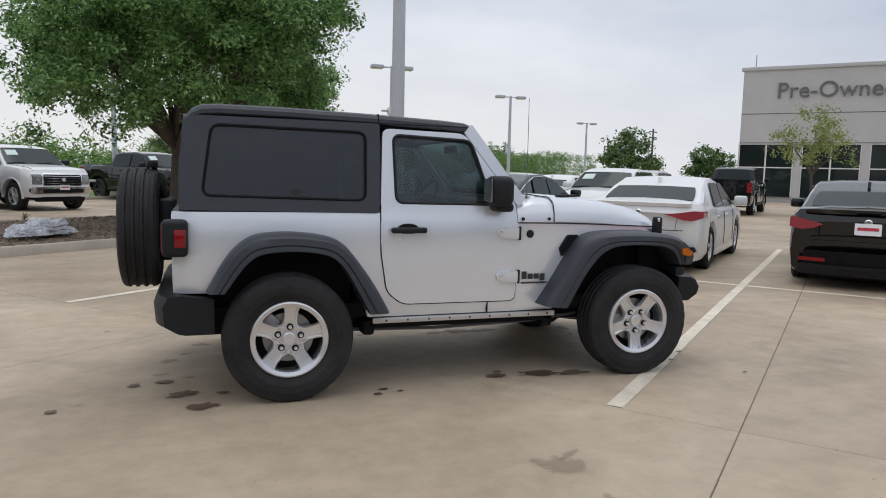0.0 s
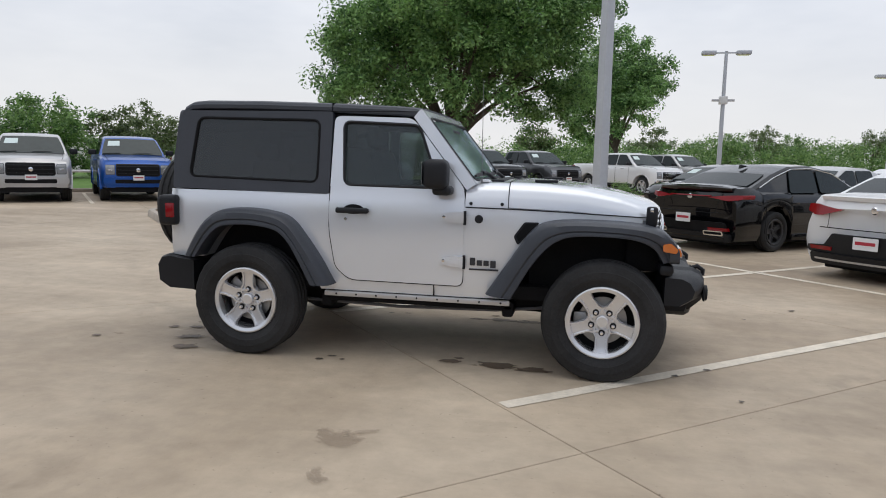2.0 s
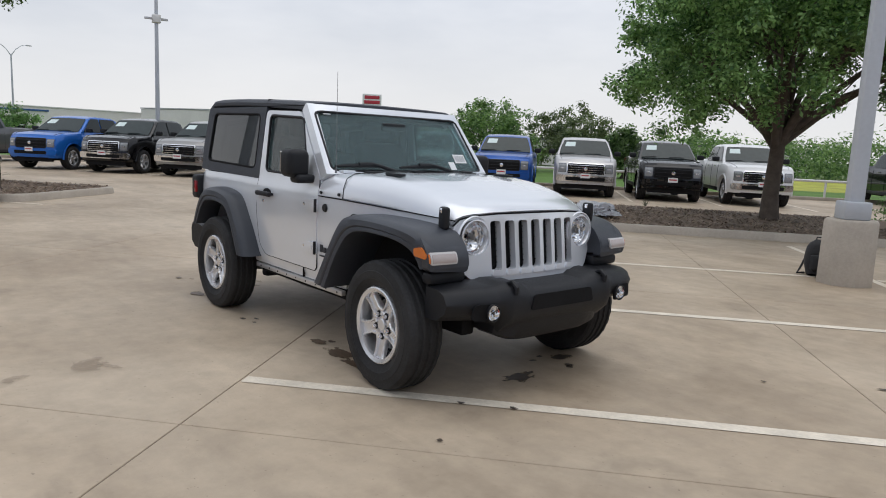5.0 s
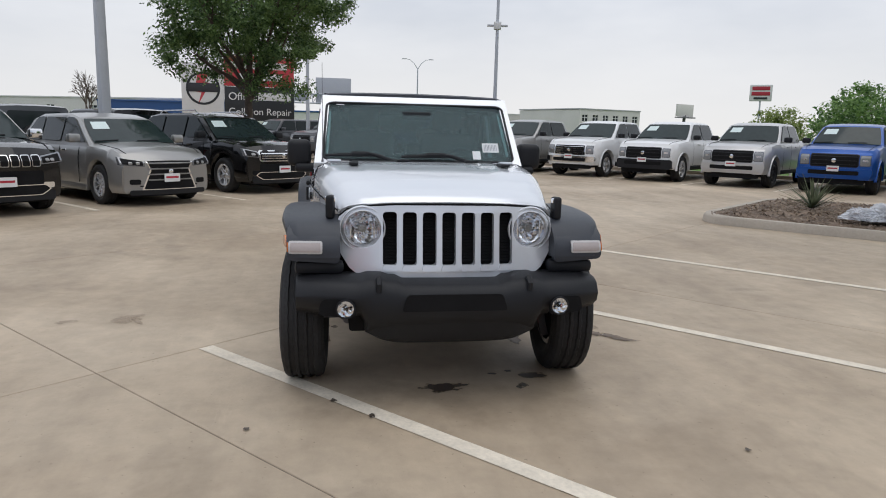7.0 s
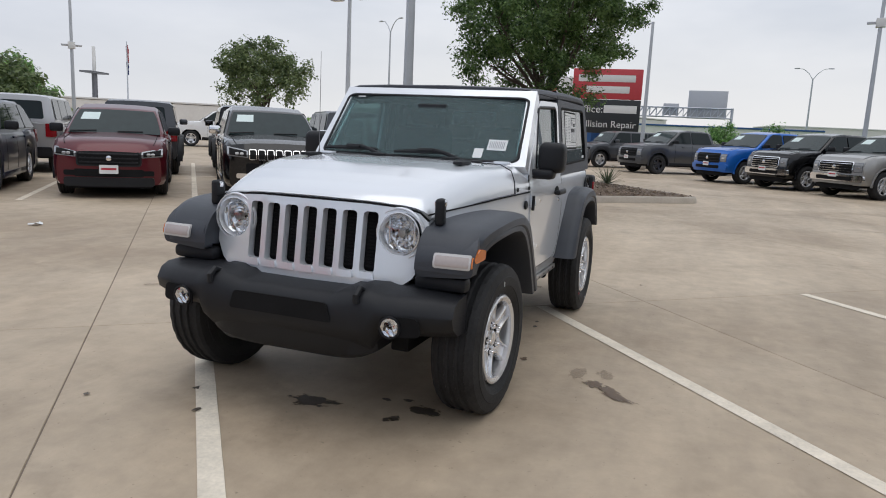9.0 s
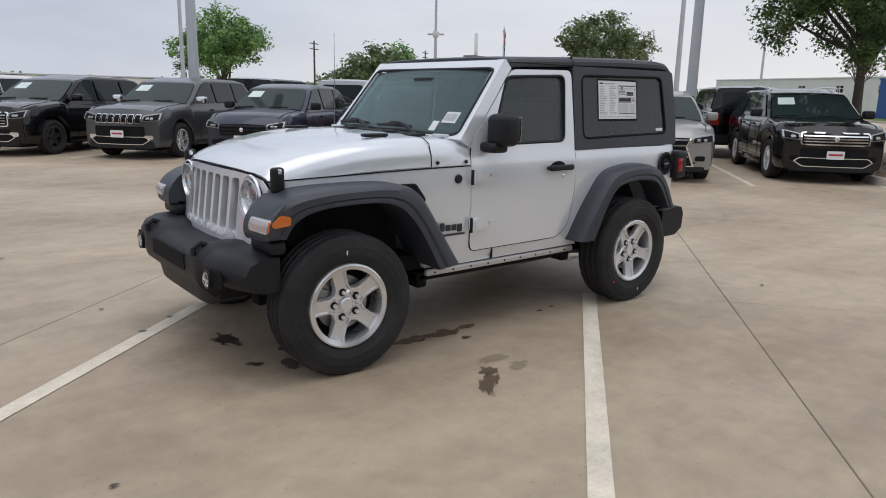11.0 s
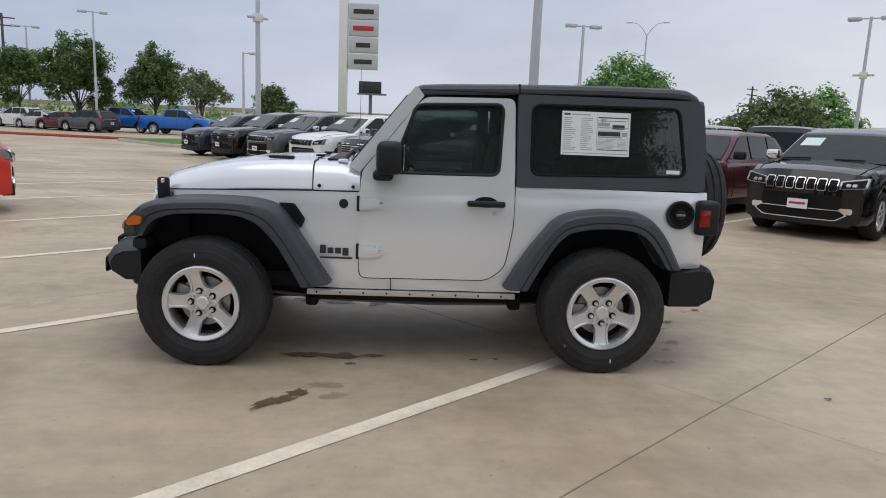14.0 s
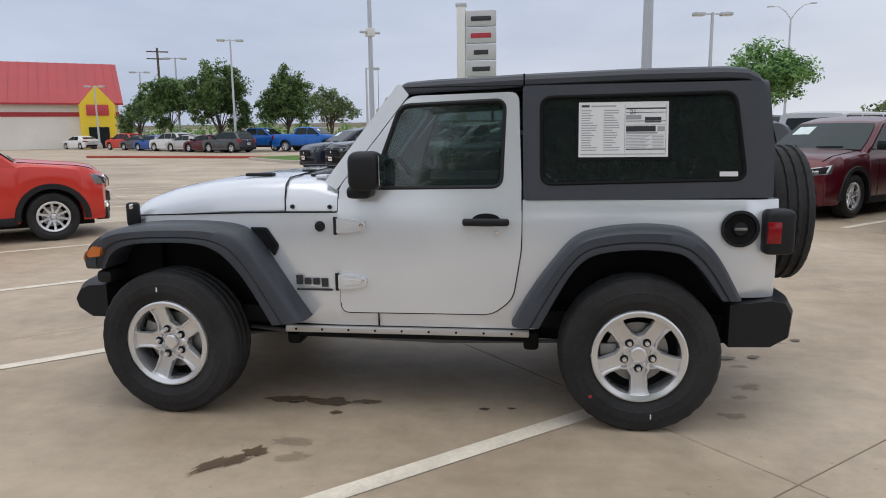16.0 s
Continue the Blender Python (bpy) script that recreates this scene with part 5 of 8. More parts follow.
def flare(out_line, in_line, sgn, y_in, y_out, name="fender_flare"):
    n = 60
    a, b = resample(eased(out_line), n), resample(eased(in_line), n)
    rings = []
    for i, ((ox, oz), (ix, iz)) in enumerate(zip(a, b)):
        t = i / (n - 1)
        yo = y_out(ox)
        yi = y_in
        dx, dz = ix - ox, iz - oz
        pt = lambda f: (ox + dx * f, oz + dz * f)  # noqa: E731
        row = [(*pt(0.0), yi), (*pt(0.02), yo - 0.075), (*pt(0.10), yo - 0.03), (*pt(0.28), yo - 0.006), (*pt(0.62), yo), (*pt(0.70), yo - 0.010), (*pt(0.78), yo - 0.004), (*pt(0.97), yo - 0.004), (*pt(1.0), yo - 0.02), (*pt(0.96), yi), ]
        rings.append([(x, sgn * y, z) for x, z, y in row])
    return part(name, loft(bmesh.new(), rings), FLAREM, offroader, "charcoal plastic wheel-arch flare", smooth=40)


FENDER_NOSE = [(0.72, 1.668), (0.79, 1.688), (0.85, 1.690), (0.88, 1.678), (0.915, 1.652), (0.945, 1.62), (0.972, 1.58), (0.992, 1.53), (1.02, 1.45)]
for sgn in (-1, 1):
    flare(FRONT_OUT, FRONT_IN, sgn, 0.60, lambda x: 0.925 - 0.04 * max(0, (x - 1.35) / 0.3) ** 2)
    flare(REAR_OUT, REAR_IN, sgn, 0.74, lambda x: 0.925)
    # blunt front end of the fender with its lamp
    poly = rounded([(0.60, 0.765), (0.882, 0.785), (0.886, 0.93), (0.865, 0.978), (0.72, 1.008), (0.625, 1.006)], 0.03, 4)
    end = part("fender_end", panel(poly, lambda a, b, d: (lerp_table(FENDER_NOSE, b) - 0.10 * max(0, a - 0.74) - d, sgn * a, b), 0.06, cuts=(0.78, 0.825, 0.865, 0.905, 0.945, 0.985)), FLAREM, offroader, "charcoal plastic fender end")
    lamp = part("marker_lamp", panel(rounded([(0.695, 0.822), (0.874, 0.822), (0.874, 0.890), (0.695, 0.890)], 0.012, 3), lambda a, b, d: (lerp_table(FENDER_NOSE, b) + 0.010 - 0.10 * max(0, a - 0.74) - d, sgn * a, b), 0.03, (), (0.85, 0.87)), WHITELENS, offroader, "clear and amber marker lamp")
    part("lamp_bowl", panel(rounded([(0.705, 0.832), (0.864, 0.832), (0.864, 0.880), (0.705, 0.880)], 0.008, 3), lambda a, b, d: (lerp_table(FENDER_NOSE, b) + 0.0125 - 0.10 * max(0, a - 0.74) - d, sgn * a, b), 0.01, (), (0.85, 0.87)), PINKLENS, lamp, "dull pinkish lens")
    part("amber_lens", panel(rounded([(0.876, 0.832), (0.882, 0.832), (0.882, 0.882), (0.876, 0.882)], 0.004, 3), lambda a, b, d: (lerp_table(FENDER_NOSE, b) + 0.008 - 0.10 * max(0, a - 0.74) - d, sgn * a, b), 0.03, (), (0.85, 0.87)), AMBER, lamp, "amber lens")
    part("amber_side_lens", panel(rounded([(1.570, 0.862), (1.652, 0.850), (1.664, 0.873), (1.615, 0.915), (1.566, 0.905)], 0.012, 3), lambda a, b, d: (a, sgn * (0.925 - 0.04 * max(0, (a - 1.35) / 0.3) ** 2 + 0.004 - d), b), 0.03), AMBER, lamp, "amber lens")
    part("lower_fender_guard", boxed((1.56, min(sgn * 0.58, sgn * 0.845), 0.700), (1.65, max(sgn * 0.58, sgn * 0.845), 0.772), 0.025), PLASTIC, offroader)
    part("wheel_liner", boxed((1.36, min(sgn * 0.63, sgn * 0.66), 0.70), (1.61, max(sgn * 0.63, sgn * 0.66), 0.965), 0.02), DARK, offroader, "black wheel-arch liner")
    # vent behind the front wheel
    vent = part("fender_vent", panel(rounded([(0.800, 1.000), (0.700, 1.000), (0.632, 0.905), (0.660, 0.845)], 0.015, 3), lambda a, b, d: (a, sgn * (body_y(b) * clip_y(a) + 0.008 - d), b), 0.02), PLASTIC, offroader, "black fender vent")
    part("vent_mesh", panel(rounded([(0.785, 0.99), (0.708, 0.99), (0.648, 0.905), (0.668, 0.868)], 0.012, 3), lambda a, b, d: (a, sgn * (body_y(b) * clip_y(a) + 0.0105 - d), b), 0.006), DARK, vent)
    # round emblem and lettering drawn as bars
    em = part("fender_emblem", lathed([(0, 0.008), (0.022, 0.008), (0.028, 0.0), (0.028, -0.004)], 24), PLASTIC, offroader, "round black emblem")
    em.matrix_local = pose(0.40, sgn * 0.784, 1.011, 0, 0, 0 if sgn > 0 else 180)
    for k, (w0, hgt) in enumerate(((0.034, 0.052), (0.034, 0.036), (0.034, 0.036), (0.036, 0.036))):
        xx = (0.522 - k * 0.046) if sgn > 0 else (0.365 + k * 0.046)
        zb = 0.700 - (0.012 if k == 3 else 0)
        part("badge_bar", boxed((xx - 0.018, sgn * 0.7845 - 0.003, zb), (xx + 0.018, sgn * 0.7845 + 0.003, zb + hgt + (0.012 if k == 3 else 0)), 0.002, 1), INK, offroader, "black badge bar")
    part("badge_line", boxed((0.342, sgn * 0.7838 - 0.003, 0.668), (0.540, sgn * 0.7838 + 0.003, 0.679), 0.002, 1), INK, offroader, "thin black badge bar")

# doors, side glass and hardtop
DOOR = rounded([(0.300, 0.552), (-0.500, 0.556), (-0.606, 0.640), (-0.648, 0.90), (-0.648, 1.15), (-0.630, 1.684), (-0.075, 1.672), (0.300, 1.205)], 0.05, 5)
DOOR_WIN = rounded([(0.125, 1.208), (-0.545, 1.214), (-0.562, 1.645), (-0.030, 1.625)], 0.05, 5)
QUARTER = rounded([(-0.656, 1.146), (-1.848, 1.160), (-1.850, 1.40), (-1.790, 1.715), (-0.648, 1.712)], 0.02, 3)
QUARTER_WIN = rounded([(-0.745, 1.225), (-1.722, 1.246), (-1.664, 1.664), (-0.740, 1.652)], 0.055, 5)
BENDS = (0.6, 0.85, 1.0, 1.08, 1.12, 1.15)
for sgn in (-1, 1):
    def skin(lift):
        return lambda a, b, d: (a, sgn * (body_y(b) + lift - d), b)
    door = part("door", panel(DOOR, skin(0.007), 0.045, (DOOR_WIN,), BENDS), SILVER, offroader, "silver door", smooth=25)
    gap = bmesh.new()
    n = len(DOOR)
    for i in range(n):
        (a0, b0), (a1, b1) = DOOR[i], DOOR[(i + 1) % n]
        if max(b0, b1) < 1.2:
            tube(gap, [(a0, sgn * (body_y(b0) + 0.0035), b0), (a1, sgn * (body_y(b1) + 0.0035), b1)], 0.0045, 5)
    part("door_seal", gap, DARK, door, "black door gap")
    seal = bmesh.new()
    wn_ = DOOR_WIN
    for i in range(len(wn_)):
        (a0, b0), (a1, b1) = wn_[i], wn_[(i + 1) % len(wn_)]
        tube(seal, [(a0, sgn * (body_y(b0) + 0.002), b0), (a1, sgn * (body_y(b1) + 0.002), b1)], 0.011, 6)
    part("window_seal", seal, PLASTIC, door, "black window seal")
    g = part("window", panel(DOOR_WIN, skin(-0.010), 0.005, (), (1.3, 1.4, 1.5)), DOORGLASS, door, "dark tinted glass")
    g.visible_shadow = False
    handle = part("handle", boxed((-0.588, -0.016, 1.022), (-0.352, 0.016, 1.060), 0.014, 3), PLASTIC, door, "black door handle")
    handle.matrix_local = pose(0, sgn * 0.822, 0.0)
    part("handle_cup", lathed([(0.0, 0.003), (0.045, 0.003), (0.05, 0.0)], 24), DARK, handle).matrix_local = pose(-0.47, -sgn * 0.036, 1.045, 0, 0, 0 if sgn > 0 else 180) @ Matrix.Diagonal((1.5, 1, 0.75, 1))
    for xx in (-0.37, -0.57):
        part("handle_post", boxed((xx - 0.014, min(0, -sgn * 0.03), 1.03), (xx + 0.014, max(0, -sgn * 0.03), 1.052), 0.004), PLASTIC, handle)
    part("lock", lathed([(0, 0.006), (0.010, 0.006), (0.013, 0.0)], 16), CHROME, door).matrix_local = pose(-0.525, sgn * 0.791, 0.982, 0, 0, 0 if sgn > 0 else 180)
    for z in (1.018, 0.722):
        hinge = part("hinge", panel(rounded([(0.315, z - 0.036), (0.315, z + 0.036), (0.235, z + 0.038), (0.155, z + 0.024), (0.148, z + 0.006), (0.155, z - 0.018), (0.235, z - 0.036)], 0.012, 3), lambda a, b, d: (a, sgn * (0.814 - d), b), 0.024), SILVER, door, "silver strap hinge")
        part("hinge_ridge", panel(rounded([(0.285, z - 0.020), (0.285, z + 0.020), (0.185, z + 0.012), (0.185, z - 0.008)], 0.008, 3), lambda a, b, d: (a, sgn * (0.819 - d), b), 0.008), SILVER, hinge, "raised ridge")
        part("hinge_pin", tubed([(0.310, sgn * 0.808, z - 0.046), (0.310, sgn * 0.808, z + 0.046)], 0.010, 10), PLASTIC, hinge, "black hinge pin")
        part("hinge_bolt", lathed([(0, 0.005), (0.011, 0.004), (0.012, 0)], 8), CHROME, hinge).matrix_local = pose(0.17, sgn * 0.814, z + 0.004, 0, 0, 0 if sgn > 0 else 180)
    # mirror
    mir = part("mirror", boxed((0.045, min(sgn * 0.785, sgn * 0.955), 1.205), (0.205, max(sgn * 0.785, sgn * 0.955), 1.400), 0.045, 4), PLASTIC, offroader, "black door mirror")
    part("mirror_arm", boxed((0.10, min(sgn * 0.75, sgn * 0.90), 1.165), (0.225, max(sgn * 0.75, sgn * 0.90), 1.228), 0.025, 3), PLASTIC, mir)
    part("mirror_glass", boxed((0.040, min(sgn * 0.805, sgn * 0.94), 1.235), (0.0455, max(sgn * 0.805, sgn * 0.94), 1.38), 0.002, 1), CHROME, mir, "mirror glass")
    # windscreen pillar
    part("pillar", panel([(0.372, 1.242), (0.310, 1.20), (-0.072, 1.678), (-0.030, 1.73), (-0.014, 1.73)], skin(0.003), 0.06, (), (1.3, 1.45, 1.6)), SILVER, offroader)
    # hardtop side with fixed window
    side_top = part("hardtop_side", panel(QUARTER, skin(0.006), 0.05, (QUARTER_WIN,), (1.2, 1.3, 1.5)), TOPM, offroader, "charcoal hardtop side", smooth=25)
    seal = bmesh.new()
    for i in range(len(QUARTER_WIN)):
        (a0, b0), (a1, b1) = QUARTER_WIN[i], QUARTER_WIN[(i + 1) % len(QUARTER_WIN)]
        tube(seal, [(a0, sgn * (body_y(b0) + 0.001), b0), (a1, sgn * (body_y(b1) + 0.001), b1)], 0.010, 6)
    part("window_seal", seal, DARK, side_top, "black window seal")
    g = part("quarter_window", panel(QUARTER_WIN, skin(-0.004), 0.005, (), (1.3, 1.4, 1.5)), TINT, side_top, "dark tinted glass")
    g.visible_shadow = False
    # sill strip with fasteners
    strip = part("sill_strip", boxed((-0.69, min(sgn * 0.735, sgn * 0.770), 0.432), (0.62, max(sgn * 0.735, sgn * 0.770), 0.468), 0.006), SILVER_T, offroader, "pale sill strip with dark fasteners")
    for k in range(9):
        part("fastener", lathed([(0, 0.004), (0.006, 0.003), (0.007, 0)], 8), DARK, strip).matrix_local = pose(-0.6 + k * 0.145, sgn * 0.770, 0.45, 0, 0, 0 if sgn > 0 else 180)
    part("rocker_seam", boxed((0.098, min(sgn * 0.76, sgn * 0.7785), 0.478), (0.103, max(sgn * 0.76, sgn * 0.7785), 0.548)), DARK, offroader)
    # tail lamps
    tl = part("tail_light", boxed((-1.945, min(sgn * 0.70, sgn * 0.832), 0.888), (-1.800, max(sgn * 0.70, sgn * 0.832), 1.106), 0.03, 4), PLASTIC, offroader, "black tail lamp housing")
    part("red_lens", boxed((-1.876, min(sgn * 0.80, sgn * 0.838), 0.945), (-1.812, max(sgn * 0.80, sgn * 0.838), 1.050), 0.006), REDLENS, tl, "red side lens")
    part("rear_lens", boxed((-1.950, min(sgn * 0.715, sgn * 0.795), 0.915), (-1.93, max(sgn * 0.715, sgn * 0.795), 1.08), 0.008), REDLENS, tl, "red lens")

# roof in three panels
ROOF = [(-0.035, 1.734), (-0.06, 1.742), (-0.2, 1.752), (-0.655, 1.770), (-1.2, 1.784), (-1.62, 1.786), (-1.72, 1.778), (-1.775, 1.750), (-1.80, 1.715)]


def roof_ring(x, z):
    half = [(0.690, z - 0.062), (0.702, z - 0.052), (0.703, z - 0.028), (0.688, z - 0.008), (0.64, z + 0.004), (0.4, z + 0.012), (0.0, z + 0.016)]
    return [(x, -y, q) for y, q in half] + [(x, y, q) for y, q in reversed(half[:-1])]


roof_x = [-0.035, -0.06, -0.1, -0.2, -0.35, -0.5, -0.651]
part("roof_front", loft(bmesh.new(), [roof_ring(x, lerp_table(ROOF[::-1], x)) for x in roof_x]), TOPM, offroader, "removable charcoal roof panels", smooth=30)
roof_x = [-0.659, -0.8, -1.0, -1.2, -1.4, -1.55, -1.62, -1.68, -1.72, -1.75, -1.775, -1.79, -1.80]
part("roof_rear", loft(bmesh.new(), [roof_ring(x, lerp_table(ROOF[::-1], x)) for x in roof_x]), TOPM, offroader, "charcoal hardtop roof", smooth=30)
part("roof_seam", boxed((-0.66, -0.69, 1.70), (-0.65, 0.69, 1.772)), DARK, offroader)
part("roof_groove", boxed((-1.74, -0.7035, 1.712), (-0.05, 0.7035, 1.7165)), DARK, offroader)
rear_out = rounded([(-0.762, 1.155), (0.762, 1.155), (0.70, 1.72), (-0.70, 1.72)], 0.04, 3)
rear_in = rounded([(-0.60, 1.235), (0.60, 1.235), (0.56, 1.64), (-0.56, 1.64)], 0.05, 4)
back_place = lambda a, b, d: (-1.850 + 0.10 * max(0, b - 1.4) + d, a, b)  # noqa: E731
part("hardtop_back", panel(rear_out, back_place, 0.05, (rear_in,), (1.4,)), TOPM, offroader)
part("rear_window", panel(rear_in, lambda a, b, d: back_place(a, b, d + 0.01), 0.005, (), (1.4,)), TINT, offroader, "dark tinted glass").visible_shadow = False
part("tailgate", panel(rounded([(-0.60, 0.69), (0.60, 0.69), (0.60, 1.13), (-0.60, 1.13)], 0.05, 4), lambda a, b, d: (-1.898 + d, a, b), 0.02), SILVER, offroader, "silver tailgate")

# windscreen frame and glass


def shield(a, b, d):
    return (0.372 - 0.392 * b + 0.028 * (1 - (a / 0.72) ** 2) - 0.8 * d, a, 1.242 + 0.490 * b - 0.6 * d)


frame_out = rounded([(-0.738, 0.0), (0.738, 0.0), (0.700, 0.992), (-0.700, 0.992)], 0.05, 5)
frame_in = rounded([(-0.700, 0.048), (0.700, 0.048), (0.668, 0.885), (-0.668, 0.885)], 0.07, 6)
frame_ = part("windscreen_frame", panel(frame_out, shield, 0.05, (frame_in,), (0.2, 0.4, 0.6, 0.8)), SILVER, offroader, "silver windscreen frame")
rows = [[shield((-0.704 + 1.408 * i / 24) * (1 - 0.045 * j / 12), 0.040 + 0.853 * j / 12, 0.012) for i in range(25)] for j in range(13)]
bm = loft(bmesh.new(), [[Vector(p) for p in r] + [Vector(p) + Vector((-0.005, 0, -0.003)) for p in reversed(r)] for r in rows])
ws = part("windscreen", bm, CLEAR, offroader, "slightly green windscreen glass", smooth=30)
ws.visible_shadow = False
frit_in = rounded([(-0.678, 0.135), (0.678, 0.135), (0.650, 0.862), (-0.650, 0.862)], 0.05, 5)
part("frit_band", panel([(a * 1.004, b) for a, b in frame_in], lambda a, b, d: shield(a, b, d + 0.0205), 0.0015, (frit_in,)), DARK, ws, "black printed border of the glass")
seal = bmesh.new()
for i in range(len(frame_in)):
    a, b = frame_in[i], frame_in[(i + 1) % len(frame_in)]
    tube(seal, [shield(*a, 0.002), shield(*b, 0.002)], 0.010, 6)
part("windscreen_seal", seal, PLASTIC, frame_, "black rubber seal")
part("shade_band", panel([(-0.655, 0.835), (0.655, 0.835), (0.650, 0.875), (-0.650, 0.875)], lambda a, b, d: shield(a, b, d + 0.024), 0.002), DARK, ws)
for y in (-0.62, 0.62):
    part("frame_hinge", boxed((0.385, y - 0.05, 1.252), (0.45, y + 0.05, 1.272), 0.008), SILVER, frame_)
for y0, y1, y2 in ((-0.14, -0.68, -0.27), (0.41, -0.14, 0.25)):
    elbow = (y1 + y2) / 2 + 0.03
    w_ = part("wiper", tubed([shield(y0, -0.045, -0.03), shield(y0 - 0.07, 0.0, -0.036), shield(y0 - 0.18, 0.075, -0.036), shield(elbow + 0.06, 0.108, -0.034), shield(elbow, 0.108, -0.03)], [0.017, 0.016, 0.013, 0.012, 0.011], 8), PLASTIC, offroader, "black windscreen wiper")
    part("blade", tubed([shield(y1, 0.085, -0.016), shield(y1 + 0.06, 0.092, -0.018), shield(elbow, 0.100, -0.022), shield(y2 - 0.05, 0.100, -0.018), shield(y2, 0.096, -0.016)], [0.010, 0.012, 0.017, 0.012, 0.009], 6), PLASTIC, w_)
    part("blade_clip", tubed([shield(elbow - 0.05, 0.104, -0.032), shield(elbow + 0.05, 0.104, -0.032)], 0.017, 6), PLASTIC, w_)
    part("pivot", lathed([(0, 0.03), (0.024, 0.028), (0.032, 0)], 12, "z", shield(y0, -0.06, -0.02)), PLASTIC, w_)
for sgn in (-1, 1):
    part("pillar_trim", tubed([shield(sgn * 0.672, 0.16, 0.045), shield(sgn * 0.658, 0.5, 0.045), shield(sgn * 0.644, 0.80, 0.045)], [0.010, 0.012, 0.008], 8), SILVER, frame_, "pale inner pillar trim")
st = part("windscreen_label", panel([(0.475, 0.20), (0.600, 0.20), (0.600, 0.335), (0.475, 0.335)], lambda a, b, d: shield(a, b, d + 0.010), 0.002), PAPER, ws, "white paper label")
for k in range(9):
    part("label_bar", panel([(0.488 + k * 0.0115, 0.225), (0.493 + k * 0.0115, 0.225), (0.493 + k * 0.0115, 0.31), (0.488 + k * 0.0115, 0.31)], lambda a, b, d: shield(a, b, d + 0.0085), 0.001), GREYINK, st)
part("windscreen_tag", panel([(0.395, 0.095), (0.455, 0.095), (0.455, 0.215), (0.395, 0.215)], lambda a, b, d: shield(a, b, d + 0.010), 0.002), PAPER, ws, "small white paper tag")
part("inspection_mark", panel([(-0.60, 0.855), (-0.54, 0.855), (-0.54, 0.87), (-0.60, 0.87)], lambda a, b, d: shield(a, b, d + 0.006), 0.001), PAPER, ws)

# price sheet in the left rear window
def pane(a, b, d):
    return (a, body_y(b) - 0.0015 - d, b)
px0, px1, pz0, pz1 = -0.925, -1.355, 1.358, 1.625
part("sheet_mount", panel([(px0 + 0.012, pz0 - 0.016), (px1 - 0.014, pz0 - 0.016), (px1 - 0.014, pz1 + 0.012), (px0 + 0.012, pz1 + 0.012)], lambda a, b, d: (a, body_y(b) - 0.0028 - d, b), 0.001), DARK, offroader, "black mount behind the price sheet")
ps = part("window_sheet", panel([(px0, pz0), (px1, pz0), (px1 + 0.0, pz1), (px0, pz1)], pane, 0.001), PAPER, offroader, "printed white price sheet on the window")
def sheet_bar(a0, a1, b0, b1, mat):
    w, h = px1 - px0, pz1 - pz0
    part("sheet_bar", panel([(px0 + w * a0, pz0 + h * b0), (px0 + w * a1, pz0 + h * b0), (px0 + w * a1, pz0 + h * b1), (px0 + w * a0, pz0 + h * b1)], lambda a, b, d: (a, body_y(b) - 0.0008 - d, b), 0.0008), mat, ps)
sheet_bar(0.03, 0.12, 0.91, 0.95, INK)
sheet_bar(0.14, 0.42, 0.915, 0.94, GREYINK)
random.seed(4)
for col in (0.03, 0.28):
    for r in range(17):
        b = 0.84 - r * 0.045
        sheet_bar(col, col + 0.09 + 0.10 * random.random(), b, b + 0.017, GREYINK)
sheet_bar(0.53, 0.97, 0.80, 0.81, INK)
sheet_bar(0.53, 0.97, 0.865, 0.89, INK)
sheet_bar(0.74, 0.92, 0.62, 0.72, INK)
sheet_bar(0.53, 0.86, 0.46, 0.56, INK)
sheet_bar(0.53, 0.88, 0.42, 0.45, GREYINK)
sheet_bar(0.53, 0.97, 0.13, 0.15, INK)
sheet_bar(0.53, 0.97, 0.64, 0.66, GREYINK)
sheet_bar(0.53, 0.70, 0.68, 0.76, GREYINK)
sheet_bar(0.515, 0.52, 0.08, 0.95, GREYINK)
sheet_bar(0.97, 0.975, 0.08, 0.95, GREYINK)
sheet_bar(0.02, 0.97, 0.045, 0.06, GREYINK)
sheet_bar(0.53, 0.97, 0.575, 0.58, INK)
sheet_bar(0.88, 0.96, 0.46, 0.55, GREYINK)
for r in range(9):
    sheet_bar(0.53, 0.75 + 0.03 * (r % 3), 0.17 + r * 0.027, 0.18 + r * 0.027, GREYINK)
    sheet_bar(0.82, 0.95, 0.17 + r * 0.027, 0.18 + r * 0.027, GREYINK)
words("sheet_number", "21", 0.032, INK, Matrix(((-1, 0, 0, px0 - 0.245), (0, 0.02, 1, body_y(1.57) + 0.0), (0, 1, 0, 1.565), (0, 0, 0, 1))), ps, 0.0006)
part("window_decal", panel([(-1.60, 1.262), (-1.685, 1.262), (-1.685, 1.285), (-1.60, 1.285)], pane, 0.001), PAPER, offroader, "small white decal")

# fuel filler on the left side
fu = part("fuel_filler", lathed([(0.088, 0.002), (0.090, 0.012), (0.076, 0.014), (0.070, -0.004), (0.066, -0.006)], 40), PLASTIC, offroader, "black round fuel filler")
fu.matrix_local = pose(-1.697, 0.787, 1.012)
part("filler_bowl", lathed([(0.07, 0.006), (0.055, -0.002), (0.0, -0.002)], 32), DARK, fu)
part("filler_cap", lathed([(0, 0.016), (0.032, 0.014), (0.037, 0.004), (0.037, -0.002)], 24), PLASTIC, fu)
part("cap_grip", boxed((-0.03, 0.012, -0.007), (0.03, 0.024, 0.007), 0.004), STEEL, fu)

